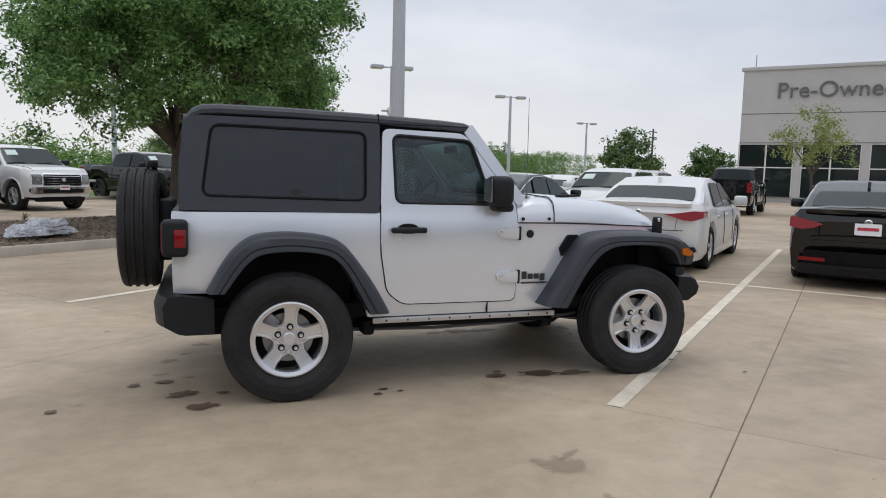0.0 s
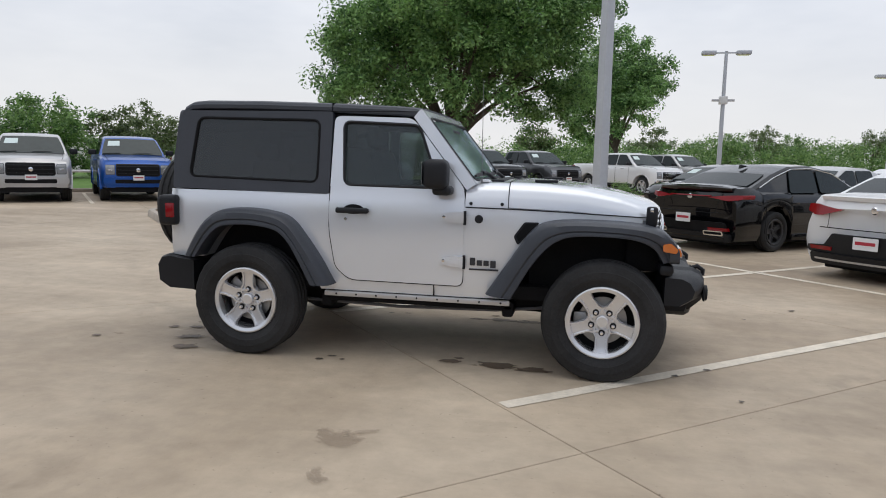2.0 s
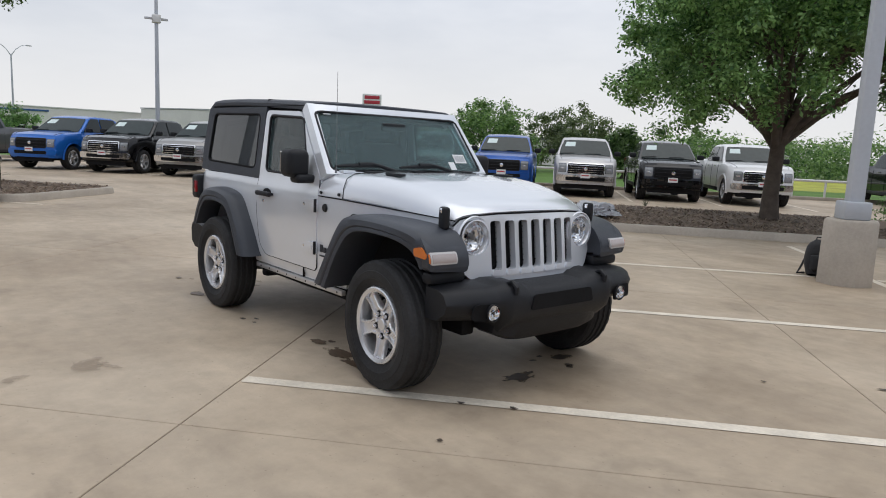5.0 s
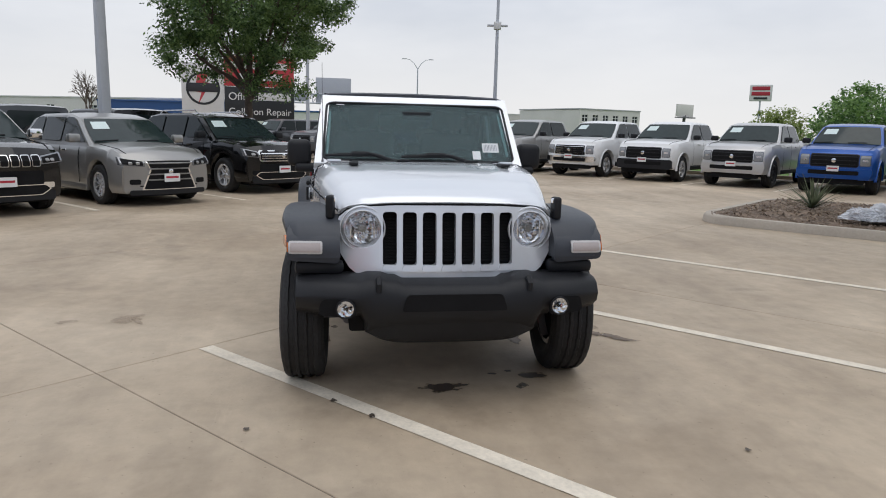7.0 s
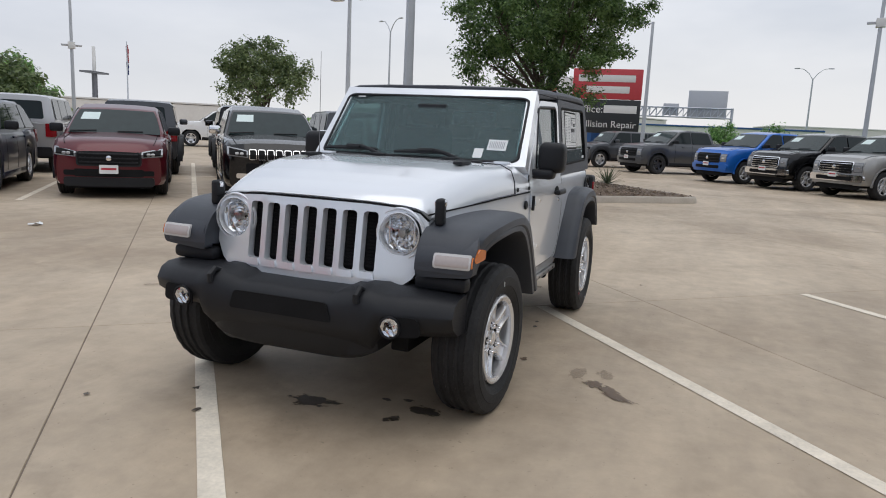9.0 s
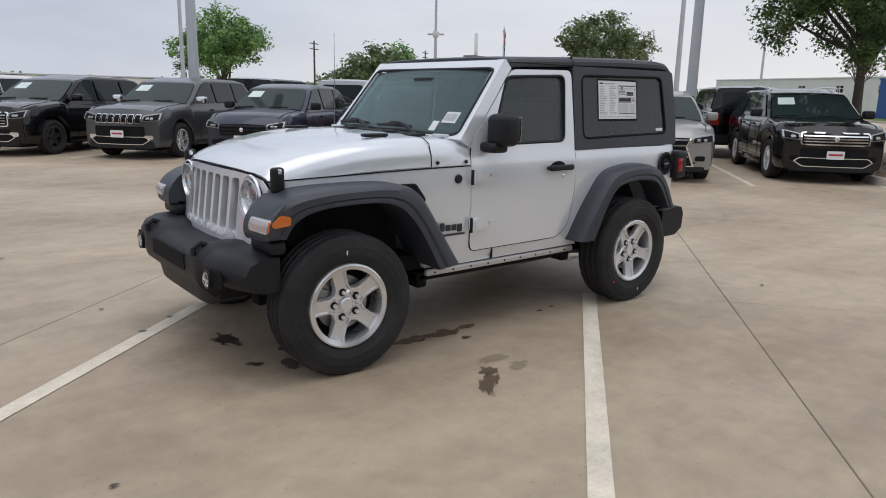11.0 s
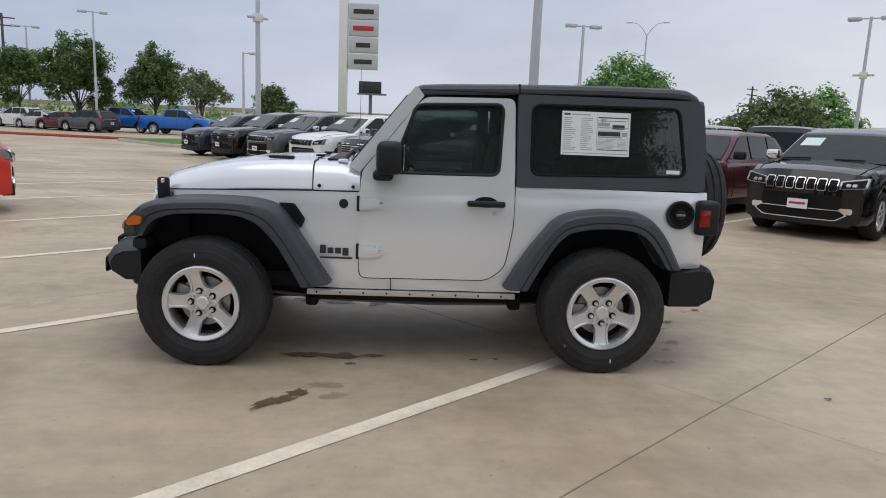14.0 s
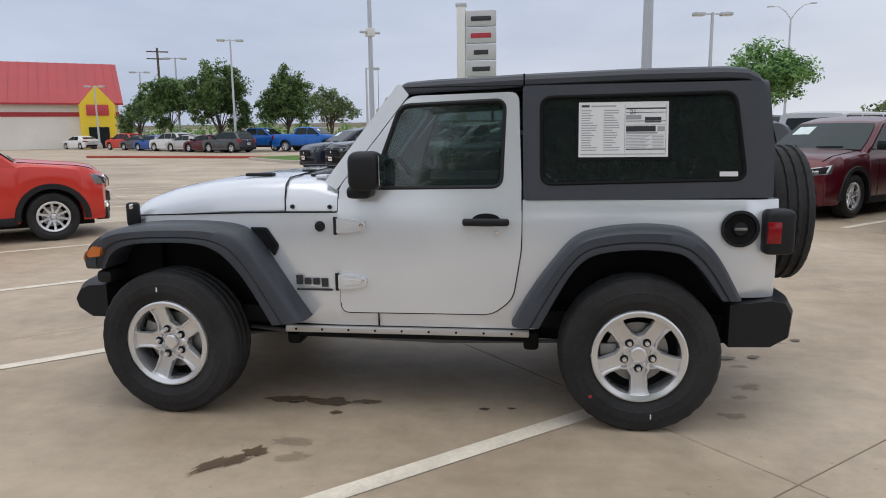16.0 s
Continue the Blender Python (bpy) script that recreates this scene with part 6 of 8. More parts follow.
# antenna
part("antenna", tubed([(0.40, -0.70, 1.25), (0.40, -0.70, 1.29), (0.395, -0.70, 1.93)], [0.010, 0.003, 0.0015], 6), DARK_STEEL, offroader, "thin dark antenna")

# bumpers
rings = []
for i in range(45):
    y = -0.835 + 1.67 * i / 44
    q = abs(y)
    xf = 1.895 - 0.10 * max(0.0, (q - 0.50) / 0.335) ** 2 - 0.012 * (1 if q > 0.47 else 0)
    zt = 0.700 - (0.02 if q < 0.28 else 0.0) + (0.012 if 0.36 < q < 0.46 else 0) - 0.012 * max(0, (q - 0.7) / 0.13)
    zb = 0.445 if q < 0.46 else 0.505 + 0.02 * (q - 0.46)
    xb = 1.57 if q < 0.6 else 1.60
    rings.append([(xb, y, zb), (xf - 0.09, y, zb - 0.02 if q < 0.46 else zb), (xf - 0.015, y, zb + 0.05), (xf, y, zb + 0.10), (xf - 0.004, y, zt - 0.07), (xf - 0.03, y, zt - 0.025), (xf - 0.08, y, zt - 0.002), (xb, y, zt + 0.004)])
bumper = part("front_bumper", loft(bmesh.new(), rings), PLASTIC, offroader, "black plastic front bumper", smooth=40)
part("bumper_recess", panel(rounded([(-0.285, 0.548), (0.285, 0.548), (0.255, 0.638), (-0.255, 0.638)], 0.02, 3), lambda a, b, d: (1.899 - d, a, b), 0.01), DARK, bumper, "recessed black panel")
rings = []
for i in range(25):
    y = -0.47 + 0.94 * i / 24
    e = 0.06 * (abs(y) / 0.47) ** 6
    rings.append([(1.62, y, 0.352 + e), (1.80 - e, y, 0.350 + e), (1.835 - e, y, 0.38 + e * 0.5), (1.86 - e, y, 0.50), (1.62, y, 0.50)])
part("bumper_valance", loft(bmesh.new(), rings), PLASTIC, bumper, "black lower valance", smooth=40)
for sgn in (-1, 1):
    part("tow_hook", tubed([(1.80, sgn * 0.405, 0.695), (1.85, sgn * 0.405, 0.716), (1.888, sgn * 0.405, 0.69), (1.885, sgn * 0.405, 0.655)], 0.016, 8), PLASTIC, bumper, "black tow hook")
    x0 = 1.898 - 0.10 * max(0.0, (0.59 - 0.50) / 0.335) ** 2 - 0.012
    part("fog_pocket", panel(rounded([(0.52, 0.515), (0.72, 0.530), (0.70, 0.618), (0.525, 0.612)], 0.03, 3), lambda a, b, d: (x0 + 0.004 - 0.10 * max(0, (a - 0.55) / 0.335) ** 2 - d, sgn * a, b), 0.01), DARK, bumper)
    fog = part("fog_lamp", lathed([(0.050, x0 - 0.01), (0.052, x0 + 0.012), (0.046, x0 + 0.014), (0.042, x0 + 0.004)], 28, "x", (0, sgn * 0.577, 0.565)), PLASTIC, bumper, "round fog lamp")
    bm = bmesh.new()
    random.seed(9)
    cup = [[bm.verts.new((x0 - 0.002 + 0.011 * q + random.uniform(-0.005, 0.005), sgn * 0.577 + 0.043 * q * math.cos(2 * math.pi * i / 12), 0.565 + 0.043 * q * math.sin(2 * math.pi * i / 12))) for i in range(12)] for q in (0.12, 0.4, 0.7, 1.0)]
    for a, b in zip(cup, cup[1:]):
        for i in range(12):
            bm.faces.new((a[i], a[(i + 1) % 12], b[(i + 1) % 12], b[i]))
    part("fog_reflector", bm, CHROME, fog, "faceted chrome reflector", smooth=0)
    part("fog_lens", lathed([(0, x0 + 0.020), (0.03, x0 + 0.018), (0.044, x0 + 0.010), (0.044, x0 + 0.007), (0.0, x0 + 0.014)], 28, "x", (0, sgn * 0.577, 0.565)), LENS, fog)
rings = []
for i in range(33):
    y = -0.835 + 1.67 * i / 32
    q = abs(y)
    xr = -2.005 + 0.06 * max(0, (q - 0.6) / 0.235) ** 2
    zb = 0.47 if q > 0.45 else 0.50
    rings.append([(-1.66, y, 0.43), (xr + 0.09, y, zb - 0.035), (xr + 0.01, y, zb + 0.015), (xr, y, 0.60), (xr + 0.03, y, 0.655), (xr + 0.10, y, 0.665), (-1.66, y, 0.64)])
part("rear_bumper", loft(bmesh.new(), rings), PLASTIC, offroader, "black plastic rear bumper", smooth=40)

# wheels, spare and carrier
for x in (1.23, -1.23):
    for sgn in (-1, 1):
        wheel(offroader, (x, sgn * 0.797, 0.388), 0.393, 0.245, 0.232, sgn, ALLOY, 5, True, turn={(1.23, -1): 90, (1.23, 1): 70, (-1.23, -1): 50, (-1.23, 1): 92}[(x, sgn)], steer=-3 if x > 0 else 0)
dot = part("tyre_mark", lathed([(0, 0.9225), (0.008, 0.9225), (0.009, 0.915)], 12), REDINK, offroader, "red paint dot on the tyre")
dot.matrix_local = pose(-1.23 + 0.235, 0, 0.388 - 0.205)
for px, pz in ((1.23 + 0.03, 0.388 + 0.30), (-1.23 - 0.06, 0.388 - 0.30)):
    part("tyre_mark", boxed((px - 0.003, 0.9185, pz - 0.012), (px + 0.0025, 0.9215, pz + 0.012)), PAPER, offroader, "white paint mark on the tyre")
sp = wheel(offroader, (0, 0, 0), 0.393, 0.245, 0.232, 1, ALLOY, 5, True, name="spare_wheel")
sp.matrix_local = pose(-2.105, -0.05, 1.0, 0, 0, 90)
part("spare_carrier", boxed((-2.0, -0.25, 0.80), (-1.89, 0.15, 1.20), 0.03), PLASTIC, offroader)
bl = part("brake_light_arm", tubed([(-1.95, -0.05, 1.2), (-2.02, -0.05, 1.34), (-2.02, -0.05, 1.43)], 0.02, 8), PLASTIC, offroader)
part("brake_light", boxed((-2.06, -0.13, 1.40), (-2.00, 0.03, 1.445), 0.01), PLASTIC, bl)

# chassis
for sgn in (-1, 1):
    part("chassis_rail", boxed((-1.85, sgn * 0.50 - 0.05, 0.36), (1.60, sgn * 0.50 + 0.05, 0.50), 0.015), DARK, offroader, "black chassis rail")
    part("sill_rail", boxed((-0.70, sgn * 0.66 - 0.04, 0.385), (0.64, sgn * 0.66 + 0.04, 0.44), 0.012), DARK, offroader)
    part("brake_pipe", tubed([(-0.9, sgn * 0.57, 0.36), (-0.2, sgn * 0.58, 0.345), (0.5, sgn * 0.57, 0.36), (0.9, sgn * 0.56, 0.40)], 0.012, 6), DARK_STEEL, offroader)
for x in (-1.8, -0.6, 0.5, 1.5):
    part("crossmember", boxed((x - 0.05, -0.45, 0.38), (x + 0.05, 0.45, 0.46), 0.01), DARK, offroader)
part("floor_pan", boxed((-1.84, -0.70, 0.47), (1.40, 0.70, 0.56)), DARK, offroader)
for x in (-1.23, 1.23):
    part("wheel_housing", boxed((x - 0.50, -0.60, 0.50), (x + (0.42 if x < 0 else 0.22), 0.60, 0.99)), DARK, offroader)
    bm = tubed([(x, -0.72, 0.388), (x, 0.72, 0.388)], 0.045, 12)
    tube(bm, [(x - 0.14, -0.06, 0.37), (x + 0.14, -0.06, 0.37)], [0.10, 0.10], 12)
    part("axle", bm, DARK_STEEL, offroader, "steel axle")
    for sgn in (-1, 1):
        bm = bmesh.new()
        coil = [(x + 0.06 * math.cos(k * 0.7), sgn * 0.52 + 0.06 * math.sin(k * 0.7), 0.43 + k * 0.0075) for k in range(54)]
        tube(bm, coil, 0.012, 5)
        part("spring", bm, DARK_STEEL, offroader)
        part("damper", tubed([(x - 0.14, sgn * 0.60, 0.34), (x - 0.12, sgn * 0.55, 0.85)], 0.03, 10), PLASTIC, offroader)
        part("link_arm", tubed([(x, sgn * 0.55, 0.33), (x - 0.62 * (1 if x > 0 else -1), sgn * 0.48, 0.40)], 0.028, 8), DARK_STEEL, offroader)
part("transfer_case", boxed((-0.35, -0.25, 0.30), (0.35, 0.22, 0.48), 0.05), DARK, offroader)
part("silencer", tubed([(-1.72, -0.42, 0.50), (-1.72, 0.42, 0.50)], 0.10, 16), STEEL, offroader, "dull steel silencer")
part("tail_pipe", tubed([(-1.58, -0.60, 0.50), (-1.72, -0.68, 0.49), (-1.84, -0.70, 0.475)], 0.03, 12), CHROME, offroader, "bright tail pipe")
for sgn in (-1, 1):
    for x in (-0.70, 0.60):
        part("body_bracket", boxed((x - 0.04, min(sgn * 0.56, sgn * 0.70), 0.34), (x + 0.04, max(sgn * 0.56, sgn * 0.70), 0.44), 0.02), DARK, offroader)

# cabin
part("cabin_floor", boxed((-1.80, -0.70, 1.153), (0.30, 0.70, 1.156)), DARK, offroader)
part("dashboard", boxed((0.02, -0.66, 1.10), (0.34, 0.66, 1.232), 0.03), SEATM, offroader, "black dashboard")
wheel_ = part("steering_wheel", tubed([(0.0 + 0.07 * math.sin(a), 0.36 + 0.185 * math.cos(a), 1.20 + 0.15 * math.sin(a)) for a in [i * math.pi / 12 for i in range(25)]], 0.015, 8), PLASTIC, offroader, "black steering wheel")
part("steering_hub", boxed((-0.03, 0.27, 1.14), (0.06, 0.45, 1.24), 0.03), PLASTIC, wheel_)
for sgn in (-1, 1):
    seat = part("seat_back", boxed((-0.12, -0.25, -0.35), (0.02, 0.25, 0.30), 0.07, 4), SEATM, offroader, "black seat back")
    seat.matrix_local = pose(-0.52, sgn * 0.36, 1.18, 0, -12, 0)
    part("headrest", boxed((-0.12, -0.13, 0.33), (-0.02, 0.13, 0.50), 0.04, 4), SEATM, seat, "black headrest")
    rest = part("rear_seat_back", boxed((-1.36, sgn * 0.30 - 0.24, 1.10), (-1.24, sgn * 0.30 + 0.24, 1.36), 0.05, 3), SEATM, offroader, "black rear seat back")
    part("rear_headrest", boxed((-1.38, sgn * 0.30 - 0.12, 1.38), (-1.29, sgn * 0.30 + 0.12, 1.50), 0.03, 3), SEATM, rest, "black headrest")
    part("roll_bar", tubed([(-0.72, sgn * 0.60, 1.10), (-0.72, sgn * 0.585, 1.60), (-0.68, sgn * 0.55, 1.665), (-0.30, sgn * 0.56, 1.665), (0.0, sgn * 0.60, 1.64)], 0.035, 10), PLASTIC, offroader, "padded black roll bar")
    part("roll_bar", tubed([(-0.72, sgn * 0.585, 1.60), (-1.2, sgn * 0.58, 1.62), (-1.62, sgn * 0.60, 1.58), (-1.72, sgn * 0.64, 1.16)], 0.035, 10), PLASTIC, offroader, "padded black roll bar")
part("roll_bar", tubed([(-0.72, -0.58, 1.64), (-0.72, 0.58, 1.64)], 0.035, 10), PLASTIC, offroader, "padded black roll bar")
part("rear_view_mirror", boxed((0.06, -0.11, 1.56), (0.10, 0.11, 1.62), 0.015), PLASTIC, offroader)
part("headliner", boxed((-1.76, -0.66, 1.688), (-0.01, 0.66, 1.70)), DARK, offroader)
# ---- parked vehicles ----
HU, HV = 41.0, -49.0  # nose along the bays; nose towards the lot from the far row
row = "parked vehicles"
# nose to tail with the silver car, in the next bays
vehicle("sedan", WHITE, 7.05, 0.03, HU, "white sedan with red tail lights parked in a bay", name="white_sedan", group=row, at_rear=True, tail_style="wedge")
vehicle("sedan", BLACKP, 7.75, 3.45, HU, "glossy black fastback sedan with slim red tail lights", name="black_sedan", group=row, at_rear=True, alloy=DARK_ALLOY, sheet_on=False, tail_style="fast")
vehicle("sedan", BLACKP, 7.0, -2.95, HU, "black sedan with wide red tail lights", name="black_sedan", group=row, at_rear=True)
vehicle("pickup", BLACKP, 26.5, 1.6, HU, "black pickup truck with a chrome rear bumper", group=row, at_rear=True, front="chrome", plate=False, sheet_on=False)
vehicle("compact", RED, 1.44, -8.56, HU + 180, "bright red compact suv with black wheel arches", name="red_suv", group=row, clad=True, front="seven", spokes=10)
# far row facing the lot
trucks = [(-22.1, GREYP, "dark grey pickup truck with black wheels", "slats", DARK_ALLOY), (-16.9, BLUE_B, "bright blue pickup truck with dark grille", "body", ALLOY), (-14.1, BLACKP, "black pickup truck with chrome grille and bumper", "chrome", ALLOY), (-11.3, GREY_MID, "grey pickup truck with chrome bumper", "chrome", ALLOY), (-8.6, WHITE, "white pickup truck with chrome grille", "chrome", ALLOY), (-5.9, WHITE, "white work pickup with a black bumper and grille", "work", ALLOY), (-3.1, SILVER_T, "pale silver pickup truck with a black grille", "body", DARK_ALLOY), (-0.37, BLUE, "blue pickup truck with a black grille", "body", DARK_ALLOY), (2.35, SILVER_T, "silver pickup truck with a chrome slatted grille", "chrome", ALLOY), (5.08, BLACKP, "black pickup truck with a dark slatted grille", "slats", ALLOY), (7.8, WHITE, "white pickup truck with a chrome bumper", "chrome", ALLOY)]
for u, c, lab, fr, al in trucks:
    vehicle("pickup", c, u, 18.6 + (-0.9 if u < -9 else 0.0), HV, lab, front=fr, alloy=al, group=row)
vehicle("pickup", BLACKP, 14.2, 20.4, HV, "black pickup truck with dark wheels beyond the oak", front="slats", alloy=DARK_ALLOY, group=row)
vehicle("pickup", GREYP, 17.6, 20.8, HV, "dark grey pickup truck beyond the oak", front="slats", alloy=DARK_ALLOY, group=row)
# row across the aisle
vehicle("suv", BLACKP, -10.0, 5.75, HU, "black three-row suv with chrome grille bars and roof rails", front="bars", spokes=5, rails=True, group=row)
vehicle("crossover", GREY_MID, -9.26, 2.65, HU, "silver-grey crossover with a wide black grille", front="lux", group=row)
vehicle("suv", BLACKP, -9.2, -0.1, HU, "black suv with a seven-slot chrome grille", front="seven", group=row)
vehicle("crossover", MAROON, -9.6, -2.95, HU, "maroon crossover with black lower trim", front="plain", clad=True, group=row)
vehicle("crossover", NAVY, -9.4, -5.7, HU, "dark blue crossover parked beside a maroon one", front="plain", group=row)
vehicle("suv", GREYP, -9.4, -8.5, HU, "dark grey suv with a seven-slot grille", front="seven", group=row)
vehicle("suv", BLACKP, -9.0, -11.4, HU, "black suv with a large chrome grille", front="chrome", group=row, alloy=DARK_ALLOY)
vehicle("suv", WHITE, -9.2, -14.2, HU, "white three-row suv with a seven-slot grille", front="seven", group=row)
vehicle("suv", GREYP, -9.3, -17.0, HU, "grey suv with a seven-slot grille", front="seven", group=row)
vehicle("suv", BLACKP, -9.4, -19.8, HU, "black rugged suv with a black grille", front="plain", clad=True, group=row)
vehicle("crossover", NAVY, -9.5, -22.6, HU, "dark crossover at the end of a row", front="plain", group=row)
# tails of the row behind
back_row = [(-8.4, BLACKP, "black off-road wagon with a spare wheel"), (-5.5, SILVER_T, "silver off-road wagon with a spare wheel"), (-2.8, GREYP, "dark grey off-road wagon with a hard top"), (-0.1, BLACKP, "black off-road wagon with a hard top"), (2.65, GREYP, "dark grey off-road wagon behind a crossover"), (5.3, BLACKP, "black off-road wagon beside a lamp post")]
for v, c, lab in back_row:
    vehicle("boxy", c, -15.0, v, HU + 180, lab, group=row, at_rear=True, spare=True, sheet_on=False, alloy=DARK_ALLOY, plate=False)
vehicle("pickup", WHITE, -36.5, -1.6, HU - 90, "white pickup truck on a far lane", group=row, sheet_on=False, plate=False)
vehicle("boxy", GREYP, -26.5, 17.6, HV, "grey off-road wagon at the end of the row", group=row, plate=False)
# beyond the white and black sedans
vehicle("sedan", SILVER_T, 13.2, 6.2, HU + 180, "silver sedan parked nose to nose", group=row)
vehicle("crossover", WHITE, 13.4, 3.1, HU + 180, "white crossover parked nose to nose", group=row)
vehicle("sedan", BLACKP, 13.2, 9.3, HU + 180, "black sedan parked nose to nose", group=row)
vehicle("crossover", SILVER_T, 20.5, 3.2, HU, "silver crossover on a far row", group=row)
vehicle("sedan", WHITE, 20.5, 6.1, HU, "white sedan on a far row", group=row)
vehicle("sedan", GREYP, 20.5, 9.0, HU, "grey sedan on a far row", group=row)
vehicle("pickup", WHITE, 22.2, 19.0, HV, "white pickup truck with alloy wheels near the field", front="chrome", group=row)
vehicle("pickup", SILVER_T, 25.4, 19.2, HV, "pale silver pickup truck near the field", front="chrome", group=row)
vehicle("sedan", GREYP, 2.2, -11.0, HU + 180, "dark sedan parked beside a red suv", group=row)
# far southern lot
for k, (x, y, c) in enumerate([(25.0, -50.5, GREYP), (27.8, -52.6, MAROON), (30.6, -54.8, SILVER_T), (33.4, -57.0, WHITE), (36.3, -59.2, BLUE), (39.1, -61.4, GREYP), (42.0, -63.6, RED), (50.0, -68.0, WHITE), (56.0, -72.5, WHITE), (61.0, -76.0, BLACKP)]):
    q = Vector((x, y, 0))
    vehicle("sedan" if k % 3 else "crossover", c, q.dot(U), q.dot(V), -25, ("dark grey", "maroon", "silver", "white", "blue", "grey", "red", "white", "white", "black")[k] + " car in a far row", group="cars on the far lot")
for x, y in ((15.5, -51.0), (20.5, -53.0)):
    q = Vector((x, y, 0))
    vehicle("pickup", BLUE_B, q.dot(U), q.dot(V), 168, "bright blue pickup truck on the far lot", group="cars on the far lot")
# ---- kerbed islands ----


def island(name, u0, u1, v0, v1, r, label, fill, fill_label):
    """A raised bed with a concrete kerb all round."""
    pts = rounded([(u0, v0), (u1, v0), (u1, v1), (u0, v1)], r, 8)
    inner = rounded([(u0 + 0.16, v0 + 0.16), (u1 - 0.16, v0 + 0.16), (u1 - 0.16, v1 - 0.16), (u0 + 0.16, v1 - 0.16)], r - 0.1, 8)
    turn = pose(0, 0, 0, 0, 0, 41.0)
    bm = bmesh.new()
    rings = []
    for (a, b), (c, d) in zip(pts, inner):
        rings.append([(a, b, -0.01), (a + (c - a) * 0.10, b + (d - b) * 0.10, 0.11), (a + (c - a) * 0.25, b + (d - b) * 0.25, 0.145), (a + (c - a) * 0.9, b + (d - b) * 0.9, 0.15), (c, d, 0.14), (c, d, -0.01)])
    rings.append(rings[0])
    loft(bm, rings, caps=False)
    bmesh.ops.transform(bm, matrix=turn, verts=bm.verts)
    solo("kerb", bm, KERB, label, "kerb", kind="structure", smooth=50)
    bm = bmesh.new()
    random.seed(name)
    nu, nv = max(4, int((u1 - u0) / 0.35)), max(4, int((v1 - v0) / 0.35))
    grid = {}
    for i in range(nu + 1):
        for j in range(nv + 1):
            u, v = u0 + 0.14 + (u1 - u0 - 0.28) * i / nu, v0 + 0.14 + (v1 - v0 - 0.28) * j / nv
            e = min(i, nu - i, j, nv - j)
            if e == 0 and (i in (0, nu)) and (j in (0, nv)):
                u += (0.25 * r) * (1 if i == 0 else -1)
                v += (0.25 * r) * (1 if j == 0 else -1)
            z = 0.115 + min(e, 6) * 0.022 + 0.03 * noise.noise((u * 0.8, v * 0.8, 3.0))
            grid[i, j] = bm.verts.new((u, v, z))
    for i in range(nu):
        for j in range(nv):
            bm.faces.new((grid[i, j], grid[i + 1, j], grid[i + 1, j + 1], grid[i, j + 1]))
    bmesh.ops.transform(bm, matrix=turn, verts=bm.verts)
    return solo(name, bm, fill, fill_label, "planting bed", kind="structure", smooth=180)


island("mulch_bed_1", -0.75, 24.0, 8.1, 13.2, 0.9, "tan concrete kerb round a mulch bed", MULCH, "brown bark mulch in a kerbed bed")
island("mulch_bed_2", -17.0, -8.9, 6.55, 10.1, 0.7, "tan concrete kerb round a mulch bed", MULCH, "brown bark mulch in a kerbed bed")
island("lawn_strip", -30.0, -10.6, -36.5, -28.6, 1.2, "pale concrete kerb round a lawn strip", LAWN, "short green lawn in a kerbed strip")


def chips(name, u0, u1, v0, v1, n, base, label):
    """Loose bark chips over a bed."""
    rng = np.random.default_rng(5)
    c = np.stack([rng.uniform(u0, u1, n), rng.uniform(v0, v1, n), np.zeros(n)], 1)
    e = np.minimum(np.minimum(c[:, 0] - u0, u1 - c[:, 0]), np.minimum(c[:, 1] - v0, v1 - c[:, 1]))
    c[:, 2] = base + np.minimum(e / 0.35, 6) * 0.022 + rng.uniform(0.0, 0.03, n)
    a, l, w, t = rng.uniform(0, 6.283, n), rng.uniform(0.02, 0.06, n), rng.uniform(0.008, 0.02, n), rng.uniform(-0.6, 0.6, n)
    d = np.stack([np.cos(a), np.sin(a), t], 1) * l[:, None]
    s = np.stack([-np.sin(a), np.cos(a), rng.uniform(-0.4, 0.4, n)], 1) * w[:, None]
    verts = np.stack([c - d - s, c + d - s * 0.6, c + d + s, c - d + s * 0.7], 1).reshape(-1, 3)
    rot = np.array(pose(0, 0, 0, 0, 0, 41.0))[:3, :3]
    verts = verts @ rot.T
    me = bpy.data.meshes.new(name)
    me.from_pydata(verts.tolist(), [], np.arange(4 * n).reshape(-1, 4).tolist())
    me.materials.append(CHIP)
    tagged(new(name, me), label, "bark mulch", kind="stuff")


chips("bark_chips", -0.5, 9.0, 8.3, 13.0, 9000, 0.13, "loose brown bark chips on a planting bed")
chips("bark_chips", -15.0, -9.1, 6.8, 9.9, 4500, 0.13, "loose brown bark chips on a planting bed")

# ---- painted lines ----


def strip(u0, v0, u1, v1, w=0.105, z=0.004):
    d = Vector((u1 - u0, v1 - v0)).normalized()
    n = Vector((-d.y, d.x)) * w / 2
    k = max(2, int(Vector((u1 - u0, v1 - v0)).length / 0.12))
    left, right = [], []
    for i in range(k + 1):
        t = i / k
        p = Vector((u0 + (u1 - u0) * t, v0 + (v1 - v0) * t))
        left.append(tuple(p + n * (1 + 0.05 * noise.noise((p.x * 5, p.y * 5, 1)))))
        right.append(tuple(p - n * (1 + 0.05 * noise.noise((p.x * 5, p.y * 5, 9)))))
    bm = bmesh.new()
    rows = [[bm.verts.new((*a, z)), bm.verts.new((*b, z))] for a, b in zip(left, right)]
    for a, b in zip(rows, rows[1:]):
        bm.faces.new((a[0], a[1], b[1], b[0]))
    bmesh.ops.transform(bm, matrix=pose(0, 0, 0, 0, 0, 41.0), verts=bm.verts)
    return solo("parking_line", bm, LINE, "worn white painted parking line on concrete", "parking line", kind="structure")


